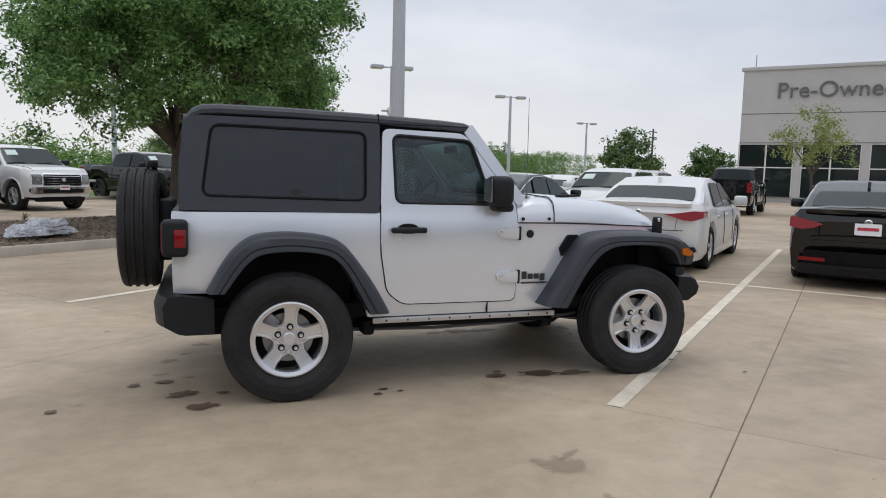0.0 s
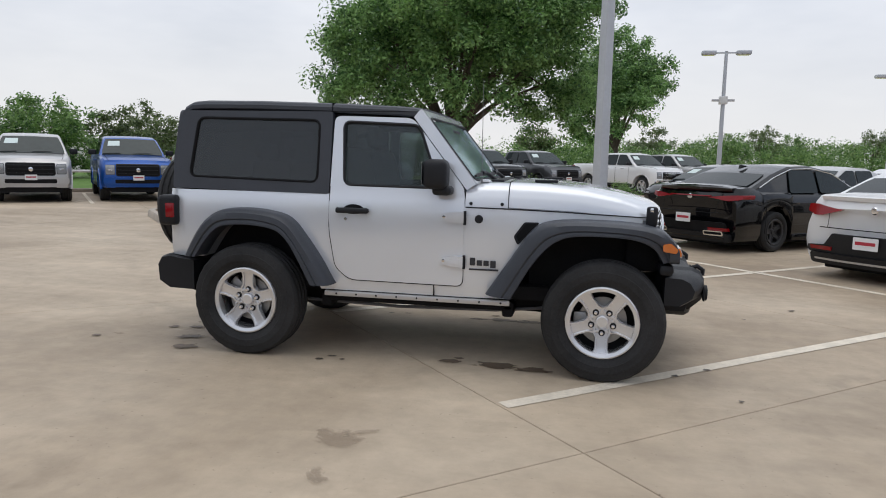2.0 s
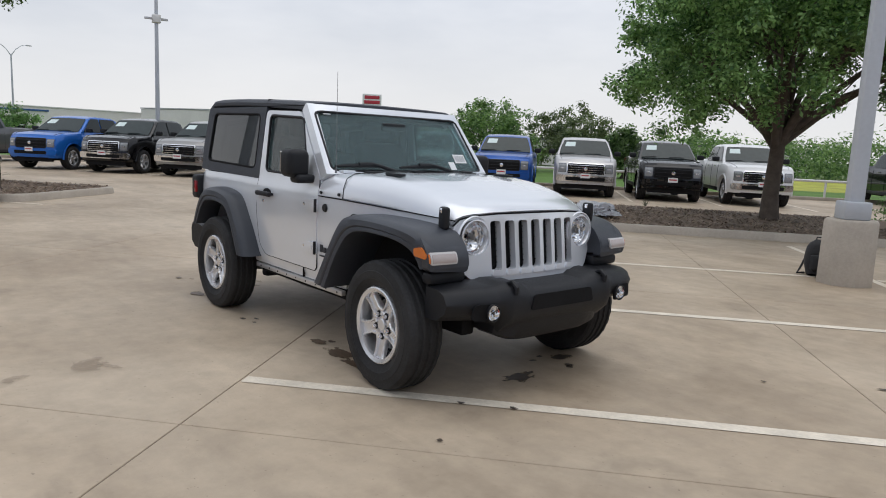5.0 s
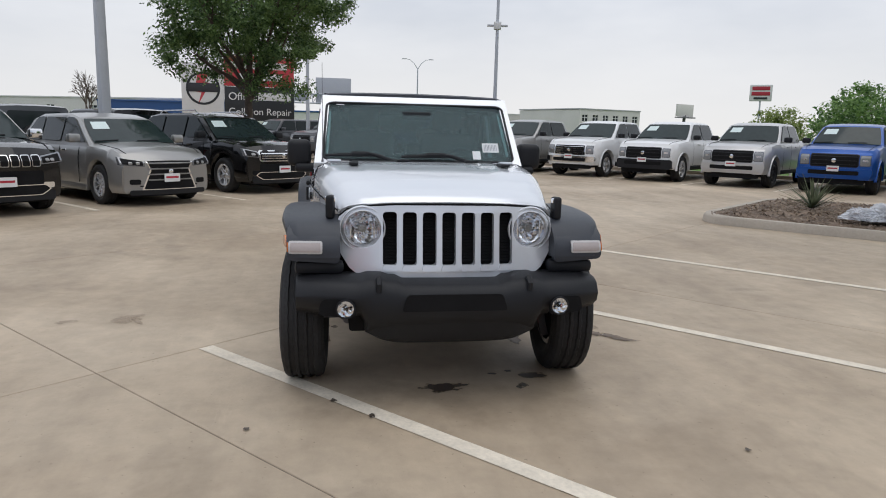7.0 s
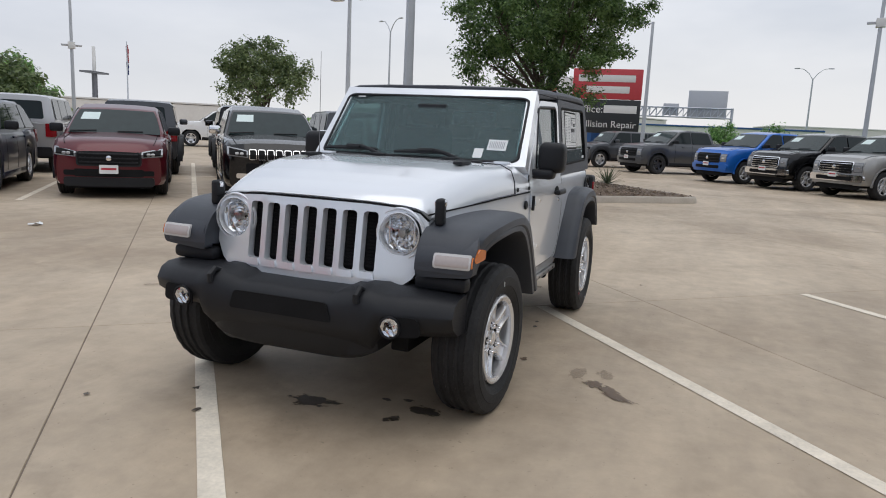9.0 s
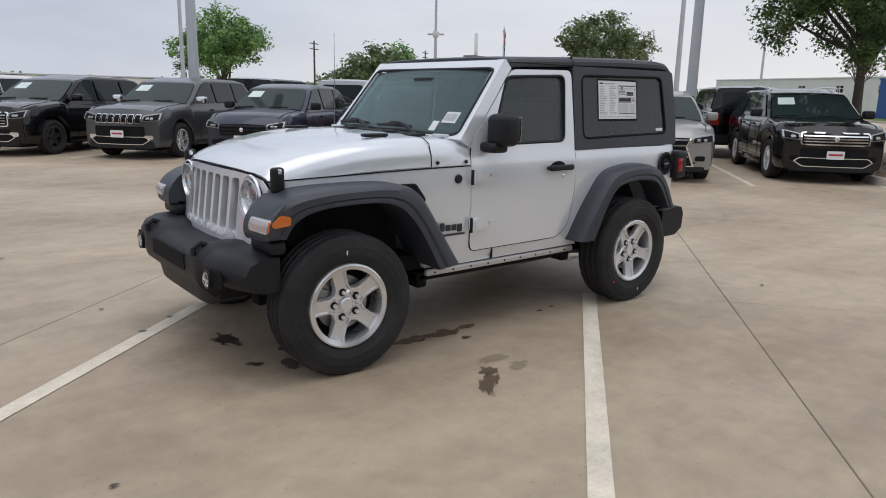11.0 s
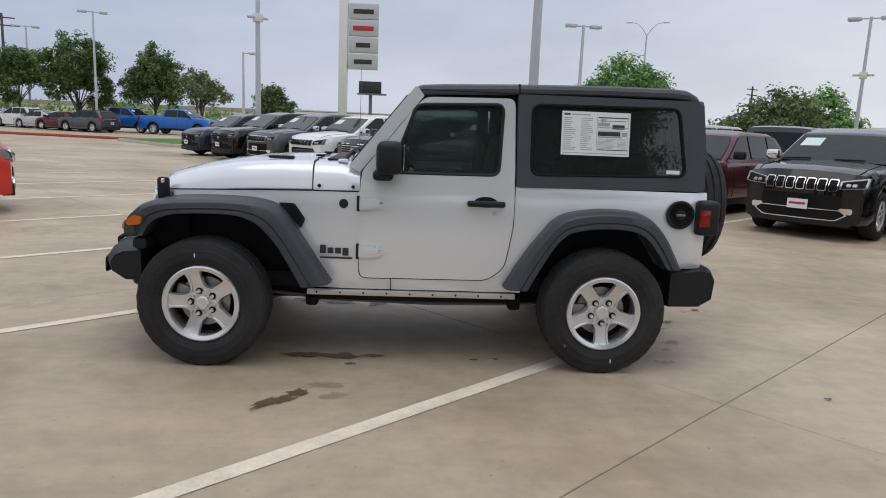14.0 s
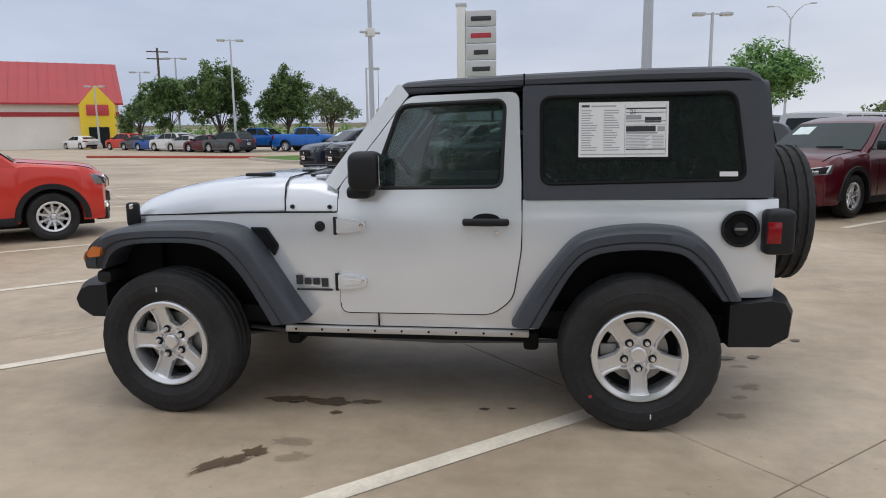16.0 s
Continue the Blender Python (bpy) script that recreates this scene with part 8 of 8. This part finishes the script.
def lamp_post(x, y, height, heads, label, yaw=41.0, base=0.45, r=0.10, camera_box=None, big=False):
    post = thing("lamp_post", pose(x, y, 0, 0, 0, yaw), label, "lamp post", "lamp posts on the lot")
    if base:
        w = 0.325 if big else 0.28
        part("footing", lathed([(0, 0), (w, 0), (w * 0.98, base - 0.03), (w * 0.9, base), (0, base)], 32 if not big else 8, "z"), KERB, post, "round concrete footing", smooth=40)
        part("base_cover", boxed((-r * 1.7, -r * 1.7, base), (r * 1.7, r * 1.7, base + 0.22), 0.02), GALV, post)
    rings = []
    for i in range(8):
        t = i / 7
        w = r * (1.0 - 0.38 * t)
        z = base + (height - base) * t
        rings.append([(a, b, z) for a, b in rounded([(-w, -w), (w, -w), (w, w), (-w, w)], w * 0.35, 2)])
    part("pole", loft(bmesh.new(), rings), GALV, post, "pale grey steel pole")
    for sgn in heads:
        part("arm", boxed((min(0, sgn * 0.45), -0.03, height - 0.10), (max(0, sgn * 0.45), 0.03, height - 0.04), 0.008), GALV, post)
        head = part("lamp_head", boxed((sgn * 0.72 - 0.30, -0.19, height - 0.16), (sgn * 0.72 + 0.30, 0.19, height + 0.02), 0.04, 3), GALV, post, "flat shoebox lamp head")
        part("lens", boxed((sgn * 0.72 - 0.24, -0.14, height - 0.175), (sgn * 0.72 + 0.24, 0.14, height - 0.158)), WHITELENS, head)
    if camera_box:
        z = camera_box
        part("camera_box", boxed((-0.17, -0.15, z - 0.18), (0.17, 0.15, z + 0.16), 0.02), SIGNWHITE, post, "white camera box")
        for a in (-1, 1):
            part("camera", boxed((a * 0.32 - 0.16, -0.05, z - 0.06), (a * 0.32 + 0.16, 0.05, z + 0.04), 0.02), SIGNGREY, post)
    return post


L2 = "double-headed pale steel lamp post on the lot"
lamp_post(1.29, 6.10, 9.2, (-1, 1), "tall steel lamp post on a concrete footing", base=0.80, r=0.092, big=True)
lamp_post(6.8, 27.8, 6.4, (-1, 1), L2, camera_box=4.3, yaw=0)
lamp_post(16.9, 36.5, 6.4, (-1, 1), L2, yaw=0)
lamp_post(33.0, 54.5, 6.5, (-1, 1), L2, yaw=0)
lamp_post(52.9, 72.7, 6.5, (-1, 1), L2, yaw=0)
lamp_post(-5.5, 29.6, 8.2, (-1, 1), L2)
lamp_post(-27.9, 7.3, 8.0, (-1, 1), L2, camera_box=6.4, yaw=80)
lamp_post(-12.35, -5.8, 9.0, (-1, 1), "tall steel lamp post between parked rows", base=0.75, r=0.12, big=True, camera_box=7.2)
lamp_post(-3.65, -15.3, 9.0, (-1, 1), "tall steel lamp post between parked rows", base=0.75, r=0.12, big=True)
lamp_post(-31.0, -1.6, 7.0, (-1,), "single-headed steel lamp post behind a bed", yaw=90)
lamp_post(-24.8, -14.5, 7.3, (-1, 1), L2, yaw=80)
lamp_post(-22.9, -29.6, 7.7, (-1, 1), L2, camera_box=4.9, yaw=-40)
lamp_post(6.3, -26.0, 9.0, (-1, 1), L2, camera_box=5.7)
lamp_post(12.0, -49.0, 6.3, (-1,), "single-headed steel lamp post by the road", yaw=0)
lamp_post(-9.7, -34.3, 7.3, (-1, 1), L2, yaw=10)
for x, y, h in ((23.4, -50.6, 8.9), (31.9, -57.7, 8.4), (39.6, -64.8, 7.9), (46.0, -66.7, 6.7)):
    lamp_post(x, y, h, (-1, 1), L2, yaw=20)


def street_light(x, y, h, yaw):
    post = thing("street_light", pose(x, y, 0, 0, 0, yaw), "slim two-armed street light by the highway", "street light", "street lights by the highway")
    part("pole", tubed([(0, 0, 0), (0, 0, h * 0.5), (0, 0, h - 1.3)], [0.14, 0.11, 0.08], 8), GALV, post)
    for sgn in (-1, 1):
        part("arm", tubed([(0, 0, h - 1.35), (sgn * 0.5, 0, h - 0.6), (sgn * 1.1, 0, h - 0.1), (sgn * 1.7, 0, h)], [0.06, 0.05, 0.04, 0.035], 6), GALV, post)
        part("lamp_head", boxed((sgn * 1.9 - 0.32, -0.12, h - 0.06), (sgn * 1.9 + 0.32, 0.12, h + 0.06), 0.04), SIGNGREY, post)


for x, y, h, a in ((-67.3, -33.0, 13.2, 60), (-95, 12.0, 11.2, 90), (-25.7, -71.0, 13.3, -20)):
    street_light(x, y, h, a)

# ---- wheel stop rail beside the grass ----
rail = thing("pipe_rail", None, "low white pipe rail along the grass", "rail")
part("rail_pipe", tubed([lot(-40, 24.3, 0.74), lot(0, 24.3, 0.74), lot(40, 24.3, 0.74)], 0.05, 8), SIGNWHITE, rail)
for i in range(27):
    part("rail_post", tubed([lot(-39 + i * 3, 24.3, -0.05), lot(-39 + i * 3, 24.3, 0.74)], 0.045, 8), SIGNWHITE, rail)
kerb_line = bmesh.new()
a, b = lot(-60, 23.75), lot(60, 23.75)
box(kerb_line, (-60, 23.7, -0.02), (60, 23.87, 0.13), 0.02, 2, pose(0, 0, 0, 0, 0, 41.0))
solo("kerb", kerb_line, KERB, "tan concrete kerb along the grass", "kerb", kind="structure")

# ---- backpack by the lamp post ----
pk = thing("backpack", pose(0.89, 6.32, 0, -14, 0, 30), "black nylon backpack leaning on a concrete footing", "backpack")
rings = []
for i in range(11):
    t = i / 10
    z = 0.02 + 0.46 * t
    w = 0.155 * (0.86 + 0.24 * math.sin(math.pi * min(1, t * 1.1))) * (1 if t < 0.8 else math.sqrt(max(0.05, 1 - ((t - 0.8) / 0.22) ** 2)))
    d = 0.10 * (0.95 + 0.2 * math.sin(math.pi * t)) * (1 if t < 0.8 else math.sqrt(max(0.08, 1 - ((t - 0.8) / 0.22) ** 2)))
    rings.append([(w * math.copysign(abs(math.cos(a)) ** 0.6, math.cos(a)), d * math.copysign(abs(math.sin(a)) ** 0.6, math.sin(a)), z) for a in [2 * math.pi * k / 20 for k in range(20)]])
part("pack_body", loft(bmesh.new(), rings), NYLON, pk, "black nylon pack", smooth=60)
part("front_pocket", boxed((-0.115, -0.145, 0.05), (0.115, -0.085, 0.27), 0.035, 3), NYLON, pk)
part("top_loop", tubed([(-0.04, 0.05, 0.46), (-0.03, 0.05, 0.52), (0.03, 0.05, 0.52), (0.04, 0.05, 0.46)], 0.009, 6), NYLON, pk)
for sgn in (-1, 1):
    part("shoulder_strap", tubed([(sgn * 0.07, 0.09, 0.44), (sgn * 0.12, 0.14, 0.3), (sgn * 0.19, 0.10, 0.12), (sgn * 0.24, 0.02, 0.03), (sgn * 0.15, 0.05, 0.04)], 0.014, 6), NYLON, pk)

# ---- buildings ----


def block(name, x, y, w, d, h, yaw, wall, roof, label, windows=(), wmat=CARGLASS, parapet=0.0):
    """A plain building, its front middle at (x, y), facing yaw. windows: (along, low, wide, high)."""
    b = thing(name, pose(x, y, 0, 0, 0, yaw), label, "building")
    holes = [[(a - ww / 2, z), (a + ww / 2, z), (a + ww / 2, z + hh), (a - ww / 2, z + hh)] for a, z, ww, hh in windows]
    part("front_wall", panel([(-w / 2, 0), (w / 2, 0), (w / 2, h), (-w / 2, h)], lambda p, q, t: (p, t, q), 0.3, holes), wall, b, smooth=0)
    bm = boxed((-w / 2, 0.3, 0), (w / 2, d, h - 0.1))
    part("side_wall", bm, wall, b, smooth=0)
    part("roof", boxed((-w / 2 - 0.1, -0.1, h - 0.05), (w / 2 + 0.1, d + 0.1, h + 0.12), 0.03), roof, b, smooth=0)
    for a, z, ww, hh in windows:
        win = part("window", boxed((a - ww / 2, 0.10, z), (a + ww / 2, 0.16, z + hh)), wmat, b, "dark window glass", smooth=0)
        for k in (-0.5, 0.0, 0.5):
            part("mullion", boxed((a + k * ww - 0.05, 0.04, z), (a + k * ww + 0.05, 0.11, z + hh)), SIGNWHITE, win, smooth=0)
        part("transom", boxed((a - ww / 2, 0.05, z + hh * 0.55), (a + ww / 2, 0.11, z + hh * 0.55 + 0.08)), SIGNWHITE, win, smooth=0)
    return b


hall = block("dealership_building", 44.5, 21.6, 34, 22, 8.9, -49, STUCCO, DARK_STEEL, "grey stucco dealership building with tall showroom windows", [(-15.3 + k * 3.9, 0.35, 3.4, 3.5) for k in range(9)])
for k, z in enumerate((3.95, 5.9)):
    part("reveal", boxed((-17.0, -0.012, z), (17.0, 0.004, z + 0.05)), DARK_STEEL, hall)
part("coping", boxed((-17.15, -0.12, 8.8), (17.15, 0.3, 9.05), 0.03), SIGNGREY, hall)
words("sign_letters", "Pre-Owned", 1.45, DARK_STEEL, pose(-14.9, -0.05, 6.95, 90, 0, 0), hall, 0.06, "dark raised letters on the wall")
part("roof_mast", tubed([(-16.4, 1.0, 8.9), (-16.4, 1.0, 10.0)], 0.04, 6), GALV, hall)

block("warehouse", -88, -34, 46, 20, 4.3, 68, PALE_WALL, SIGNWHITE, "long pale metal warehouse beyond the lot", [(-18 + k * 6, 2.6, 1.2, 0.8) for k in range(7)])
block("warehouse", -64, -78, 60, 20, 2.9, 40, PALE_WALL, SIGNWHITE, "long pale warehouse along the highway", [(-26 + k * 4.5, 1.3, 0.9, 0.9) for k in range(12)])
block("warehouse", -14, -104, 60, 16, 2.7, 8, PALE_WALL, SIGNGREY, "long low pale warehouse along the highway")
block("office_building", -93, 40.3, 12, 14, 4.9, 112, PALE_WALL, SIGNGREY, "pale two-storey office building with dark windows", [(-5 + k * 2.0, z, 1.1, 0.9) for k in range(6) for z in (1.2, 3.2)])
block("warehouse", -104, 20, 22, 14, 4.2, 100, PALE_WALL, SIGNWHITE, "pale metal warehouse beside an office building")
block("workshop", -72, -17.5, 14, 12, 3.7, 76, BLUEROOF, BLUEROOF, "blue metal workshop building", [(-4, 1.2, 1.6, 1.0), (3, 1.2, 1.6, 1.0)])
block("workshop", -70, 1.0, 20, 12, 3.0, 92, PALE_WALL, BLUEROOF, "low white workshop with a blue roof", [(-6, 1.0, 1.6, 1.0), (2, 1.0, 1.6, 1.0), (7, 0.6, 2.6, 1.8)])
block("shed", -35.0, 55.2, 30, 8, 2.5, 40, PALE_WALL, DARK_STEEL, "low beige shed beyond the grass", [(-8, 1.0, 1.6, 1.0), (5, 1.0, 1.6, 1.0)])

barn = thing("red_roofed_hall", pose(59.6, -64.3, 0, 0, 0, 215), "red-roofed restaurant hall with a yellow gabled front", "building")
W0, D0, H0, H1 = 30.0, 16.0, 5.4, 10.2
part("wall", boxed((-W0 / 2, 0, 0), (W0 / 2, D0, H0)), PALE_WALL, barn, smooth=0)
bm = bmesh.new()
loft(bm, [[(x, -0.8, H0 - 0.3), (x, D0 / 2, H1), (x, D0 + 0.8, H0 - 0.3), (x, D0 + 0.8, H0 - 0.5), (x, D0 / 2, H1 - 0.3), (x, -0.8, H0 - 0.5)] for x in (-W0 / 2 - 0.5, W0 / 2 + 0.5)])
part("roof", bm, BRICKRED, barn, "red metal roof", smooth=0)
bm = bmesh.new()
for k in range(31):
    x = -W0 / 2 + k
    loft(bm, [[(x - 0.04, -0.8, H0 - 0.26), (x + 0.04, -0.8, H0 - 0.26), (x + 0.04, D0 / 2, H1 + 0.08), (x - 0.04, D0 / 2, H1 + 0.08)], [(x - 0.04, -0.8, H0 - 0.32), (x + 0.04, -0.8, H0 - 0.32), (x + 0.04, D0 / 2, H1), (x - 0.04, D0 / 2, H1)]])
part("roof_ribs", bm, BRICKRED, barn, smooth=0)
part("red_band", boxed((-W0 / 2 - 0.05, -0.06, 3.6), (W0 / 2 + 0.05, 0.06, 4.1)), BRICKRED, barn)
part("yellow_gable", panel([(10.9, 0), (14.6, 0), (14.6, 4.9), (12.75, 7.1), (10.9, 4.9)], lambda a, b, d: (a, -1.2 + d, b), 1.2), YELLOW, barn, "yellow gabled entrance", smooth=0)
part("gable_sign", boxed((11.6, -1.35, 3.7), (13.9, -1.22, 4.9), 0.05), SIGNRED, barn, "red sign panel")
part("gable_door", boxed((11.7, -1.26, 0), (13.8, -1.20, 2.4)), CARGLASS, barn)

# ---- signs and billboards ----
py = thing("pylon_sign", pose(3.3, -45.5, 0, 0, 0, 176), "tall grey pylon sign with four panels", "sign")
part("mast", boxed((-1.35, -0.25, 0), (-0.75, 0.25, 10.0), 0.05), SIGNWHITE, py, "white mast")
part("mast_cap", boxed((-1.42, -0.28, 9.9), (-0.7, 0.28, 10.15), 0.05), GALV, py)
for k, (mat_bar, w0) in enumerate(((INK, 0.7), (REDINK, 0.7), (INK, 0.5), (INK, 0.62))):
    z = 8.55 - k * 1.12
    pn = part("sign_panel", boxed((-0.68, -0.2, z), (1.36, 0.2, z + 1.05), 0.04), SIGNGREY, py, "grey sign panel with a plain bar")
    part("panel_bar", boxed((0.34 - w0, -0.215, z + 0.36), (0.34 + w0, -0.20, z + 0.66), 0.03), mat_bar, pn)
sm = thing("small_billboard", pose(3.2, -63.0, 0, 0, 0, 176), "small dark billboard on a post", "sign")
part("post", tubed([(0, 0, 0), (0, 0, 4.4)], 0.16, 8), DARK_STEEL, sm)
part("board", boxed((-1.1, -0.25, 4.3), (1.0, 0.25, 5.4), 0.05), SIGNBLACK, sm, "dark board")
part("catwalk", boxed((-1.2, -0.7, 4.15), (1.5, 0.3, 4.28)), DARK_STEEL, sm)

bb = thing("repair_billboard", pose(-38.3, -5.9, 0, 0, 0, 95), "large red, black and white repair-shop billboard", "billboard")
part("round_sign", boxed((-3.1, -0.12, 2.0), (-0.75, 0.12, 5.0), 0.03), SIGNWHITE, bb, "white panel with a round mark")
part("round_mark", lathed([(0.82, -0.13), (0.95, -0.135), (0.95, -0.12)], 40, "y", (-1.9, 0, 3.55)), SIGNBLACK, bb)
part("mark_bar", boxed((-2.75, -0.14, 3.35), (-1.05, -0.12, 3.85), 0.03), INK, bb)
part("mark_flash", panel([(-2.2, 4.4), (-1.6, 4.45), (-1.8, 3.9), (-1.5, 3.85), (-2.2, 2.6), (-2.0, 3.3), (-2.35, 3.35)], lambda a, b, d: (a, -0.128 + d, b), 0.006), SIGNRED, bb)
part("red_panel", boxed((-0.72, -0.15, 3.75), (3.3, 0.12, 5.5), 0.03), SIGNRED, bb, "red upper panel")
part("black_panel", boxed((-0.72, -0.15, 1.75), (3.3, 0.12, 3.72), 0.03), SIGNBLACK, bb, "black lower panel")
for z, x0, x1 in ((4.75, -0.4, 2.9), (4.1, 0.1, 2.6)):
    part("red_panel_bar", boxed((x0, -0.165, z), (x1, -0.15, z + 0.4), 0.02), SIGNWHITE, bb)
words("office_lettering", "Office:", 0.62, SIGNWHITE, pose(-0.5, -0.16, 2.95, 90, 0, 0), bb, 0.01, "white lettering")
part("number_bar", boxed((1.2, -0.165, 2.95), (3.1, -0.15, 3.4), 0.02), SIGNWHITE, bb)
words("repair_lettering", "Collision Repair", 0.56, SIGNWHITE, pose(-0.5, -0.16, 2.1, 90, 0, 0), bb, 0.01, "white lettering")
for x in (-2.6, 0.2, 2.8):
    part("sign_post", tubed([(x, 0.25, 0), (x, 0.25, 5.0)], 0.11, 8), DARK_STEEL, bb)

gan = thing("highway_gantry", pose(-85, -3.2, 0, 0, 0, 92), "steel truss gantry over the highway", "gantry")
bm = bmesh.new()
for z in (4.4, 5.5):
    for y in (-0.5, 0.5):
        tube(bm, [(-6.2, y, z), (6.2, y, z)], 0.07, 5)
for k in range(16):
    x = -6.2 + k * 0.775
    for y in (-0.5, 0.5):
        tube(bm, [(x, y, 4.4), (x + 0.775, y, 5.5)], 0.04, 4)
        tube(bm, [(x + 0.775, y, 4.4), (x + 0.775, y, 5.5)], 0.04, 4)
part("truss", bm, GALV, gan)
for x in (-6.2, 6.2):
    part("gantry_leg", tubed([(x, 0, 0), (x, 0, 5.6)], 0.16, 8), GALV, gan)
part("gantry_board", boxed((1.2, 0.6, 4.3), (5.6, 0.8, 7.6), 0.05), SIGNGREY, gan, "back of a grey sign board")
part("gantry_board", boxed((-1.6, 0.6, 4.6), (0.2, 0.8, 6.0), 0.05), SIGNGREY, gan, "back of a grey sign board")

fl = thing("roadside_sign", pose(-149.0, 100.7, 0, 0, 0, 56) @ Matrix.Scale(1.75, 4), "white roadside sign with red lettering bars", "sign")
part("post", tubed([(0, 0, 0), (0, 0, 5.8)], 0.11, 8), GALV, fl)
part("board", boxed((-1.4, -0.15, 5.7), (1.4, 0.15, 7.9), 0.12, 3), SIGNWHITE, fl, "white board")
for z, w0, h0 in ((7.15, 1.1, 0.5), (6.45, 1.15, 0.5), (5.95, 0.85, 0.28)):
    part("board_bar", boxed((-w0, -0.17, z), (w0, -0.15, z + h0), 0.02), REDINK if h0 > 0.4 else INK, fl)
fb = thing("flat_billboard", pose(-82.8, 46.4, 0, 0, 0, 120), "pale weathered billboard on posts", "billboard")
part("board", boxed((-1.9, -0.15, 4.0), (1.9, 0.15, 5.6), 0.05), PALE_WALL, fb)
part("catwalk", boxed((-1.95, -0.5, 3.8), (1.95, 0.2, 3.95)), DARK_STEEL, fb)
part("post", tubed([(0, 0, 0), (0, 0, 4.2)], 0.2, 8), DARK_STEEL, fb)
tb = thing("tall_billboard", pose(-56.2, -64.4, 0, 0, 0, 20), "tall billboard seen from its edge", "billboard")
part("post", tubed([(0, 0, 0), (0, 0, 6.2)], 0.3, 10), DARK_STEEL, tb)
part("board", boxed((-1.1, -0.15, 6.2), (1.0, 0.15, 8.9), 0.05, 2, pose(0, 0, 0, 0, 0, 25)), SIGNWHITE, tb)
part("catwalk", boxed((-1.9, -0.7, 6.0), (1.9, 0.7, 6.2)), DARK_STEEL, tb)
fg = thing("flagpole", pose(-58.7, -62.1, 0, 0, 0, 40), "tall flagpole with two hanging flags", "flagpole")
part("pole", tubed([(0, 0, 0), (0, 0, 9.8)], [0.1, 0.05], 8), GALV, fg)
for z, mat_, w0, h0 in ((8.0, CLOTH_R, 1.3, 1.5), (6.6, CLOTH_B, 0.9, 1.1)):
    bm = bmesh.new()
    rows = [[bm.verts.new((-0.08 - w0 * i / 10, 0.12 * math.sin(i * 0.9 + j), z + h0 * j / 6 - 0.5 * (i / 10) ** 1.3)) for j in range(7)] for i in range(11)]
    for a, b in zip(rows, rows[1:]):
        for j in range(6):
            bm.faces.new((a[j], a[j + 1], b[j + 1], b[j]))
    part("flag", bm, mat_, fg, "limp cloth flag")

for x, y, h in ((42.8, -74.4, 11.4), (-50, -95, 9.0), (60, 82, 8.5), (-75, -100, 9.0)):
    up = thing("utility_pole", pose(x, y, 0, 0, 0, 30), "wooden utility pole with crossarms", "utility pole", "utility poles")
    part("pole", tubed([(0, 0, 0), (0, 0, h)], [0.18, 0.12], 8), BARK, up)
    for z in (h - 0.5, h - 1.3):
        part("crossarm", boxed((-1.2, -0.06, z), (1.2, 0.06, z + 0.13)), BARK, up)

# raised highway bank behind the southern lot
bank = bmesh.new()
loft(bank, [[(x, -128 - 0.1 * abs(x), -0.05), (x, -133 - 0.1 * abs(x), 2.6), (x, -150, 2.9), (x, -175, -0.05)] for x in range(-140, 141, 20)], caps=False, closed=False)
solo("highway_bank", bank, EMBANK, "dry grass bank of a raised highway", "bank", kind="structure")
barrier = bmesh.new()
loft(barrier, [[(x, -133.2 - 0.1 * abs(x), 2.5), (x, -133.0 - 0.1 * abs(x), 3.4), (x, -133.4 - 0.1 * abs(x), 3.4), (x, -133.6 - 0.1 * abs(x), 2.5)] for x in range(-140, 141, 20)])
solo("highway_barrier", barrier, KERB, "pale concrete highway barrier", "barrier", kind="structure")
rk = bmesh.new()
box(rk, (-9, -0.15, 0), (9, 0.15, 0.14), 0.03, 2, pose(20.5, -37.6, 0, 0, 0, -14))
solo("red_kerb", rk, RED_KERB, "red-painted kerb beside a lawn", "kerb", kind="structure")
# ---- concrete slabs ----
filler = [lot(-0.45 - 8 * SLAB_U, -2.25 - 8 * SLAB_V), lot(-0.49 + 8 * SLAB_U, -2.25 - 8 * SLAB_V), lot(-0.49 + 8 * SLAB_U, -2.29 + 6 * SLAB_V), lot(-0.45 - 8 * SLAB_U, -2.29 + 6 * SLAB_V)]
part("joint_filler", sheet([(p.x, p.y) for p in filler], -0.005, 0.005), JOINT, pavement, "dark filler in the slab joints")
for i in range(-8, 8):
    for j in range(-8, 6):
        ob = new("slab", slab_mesh)
        ob.matrix_world = pose(*lot(-0.47 + i * SLAB_U, -2.27 + j * SLAB_V), 0, 0, 41.0)
        ob.parent = pavement
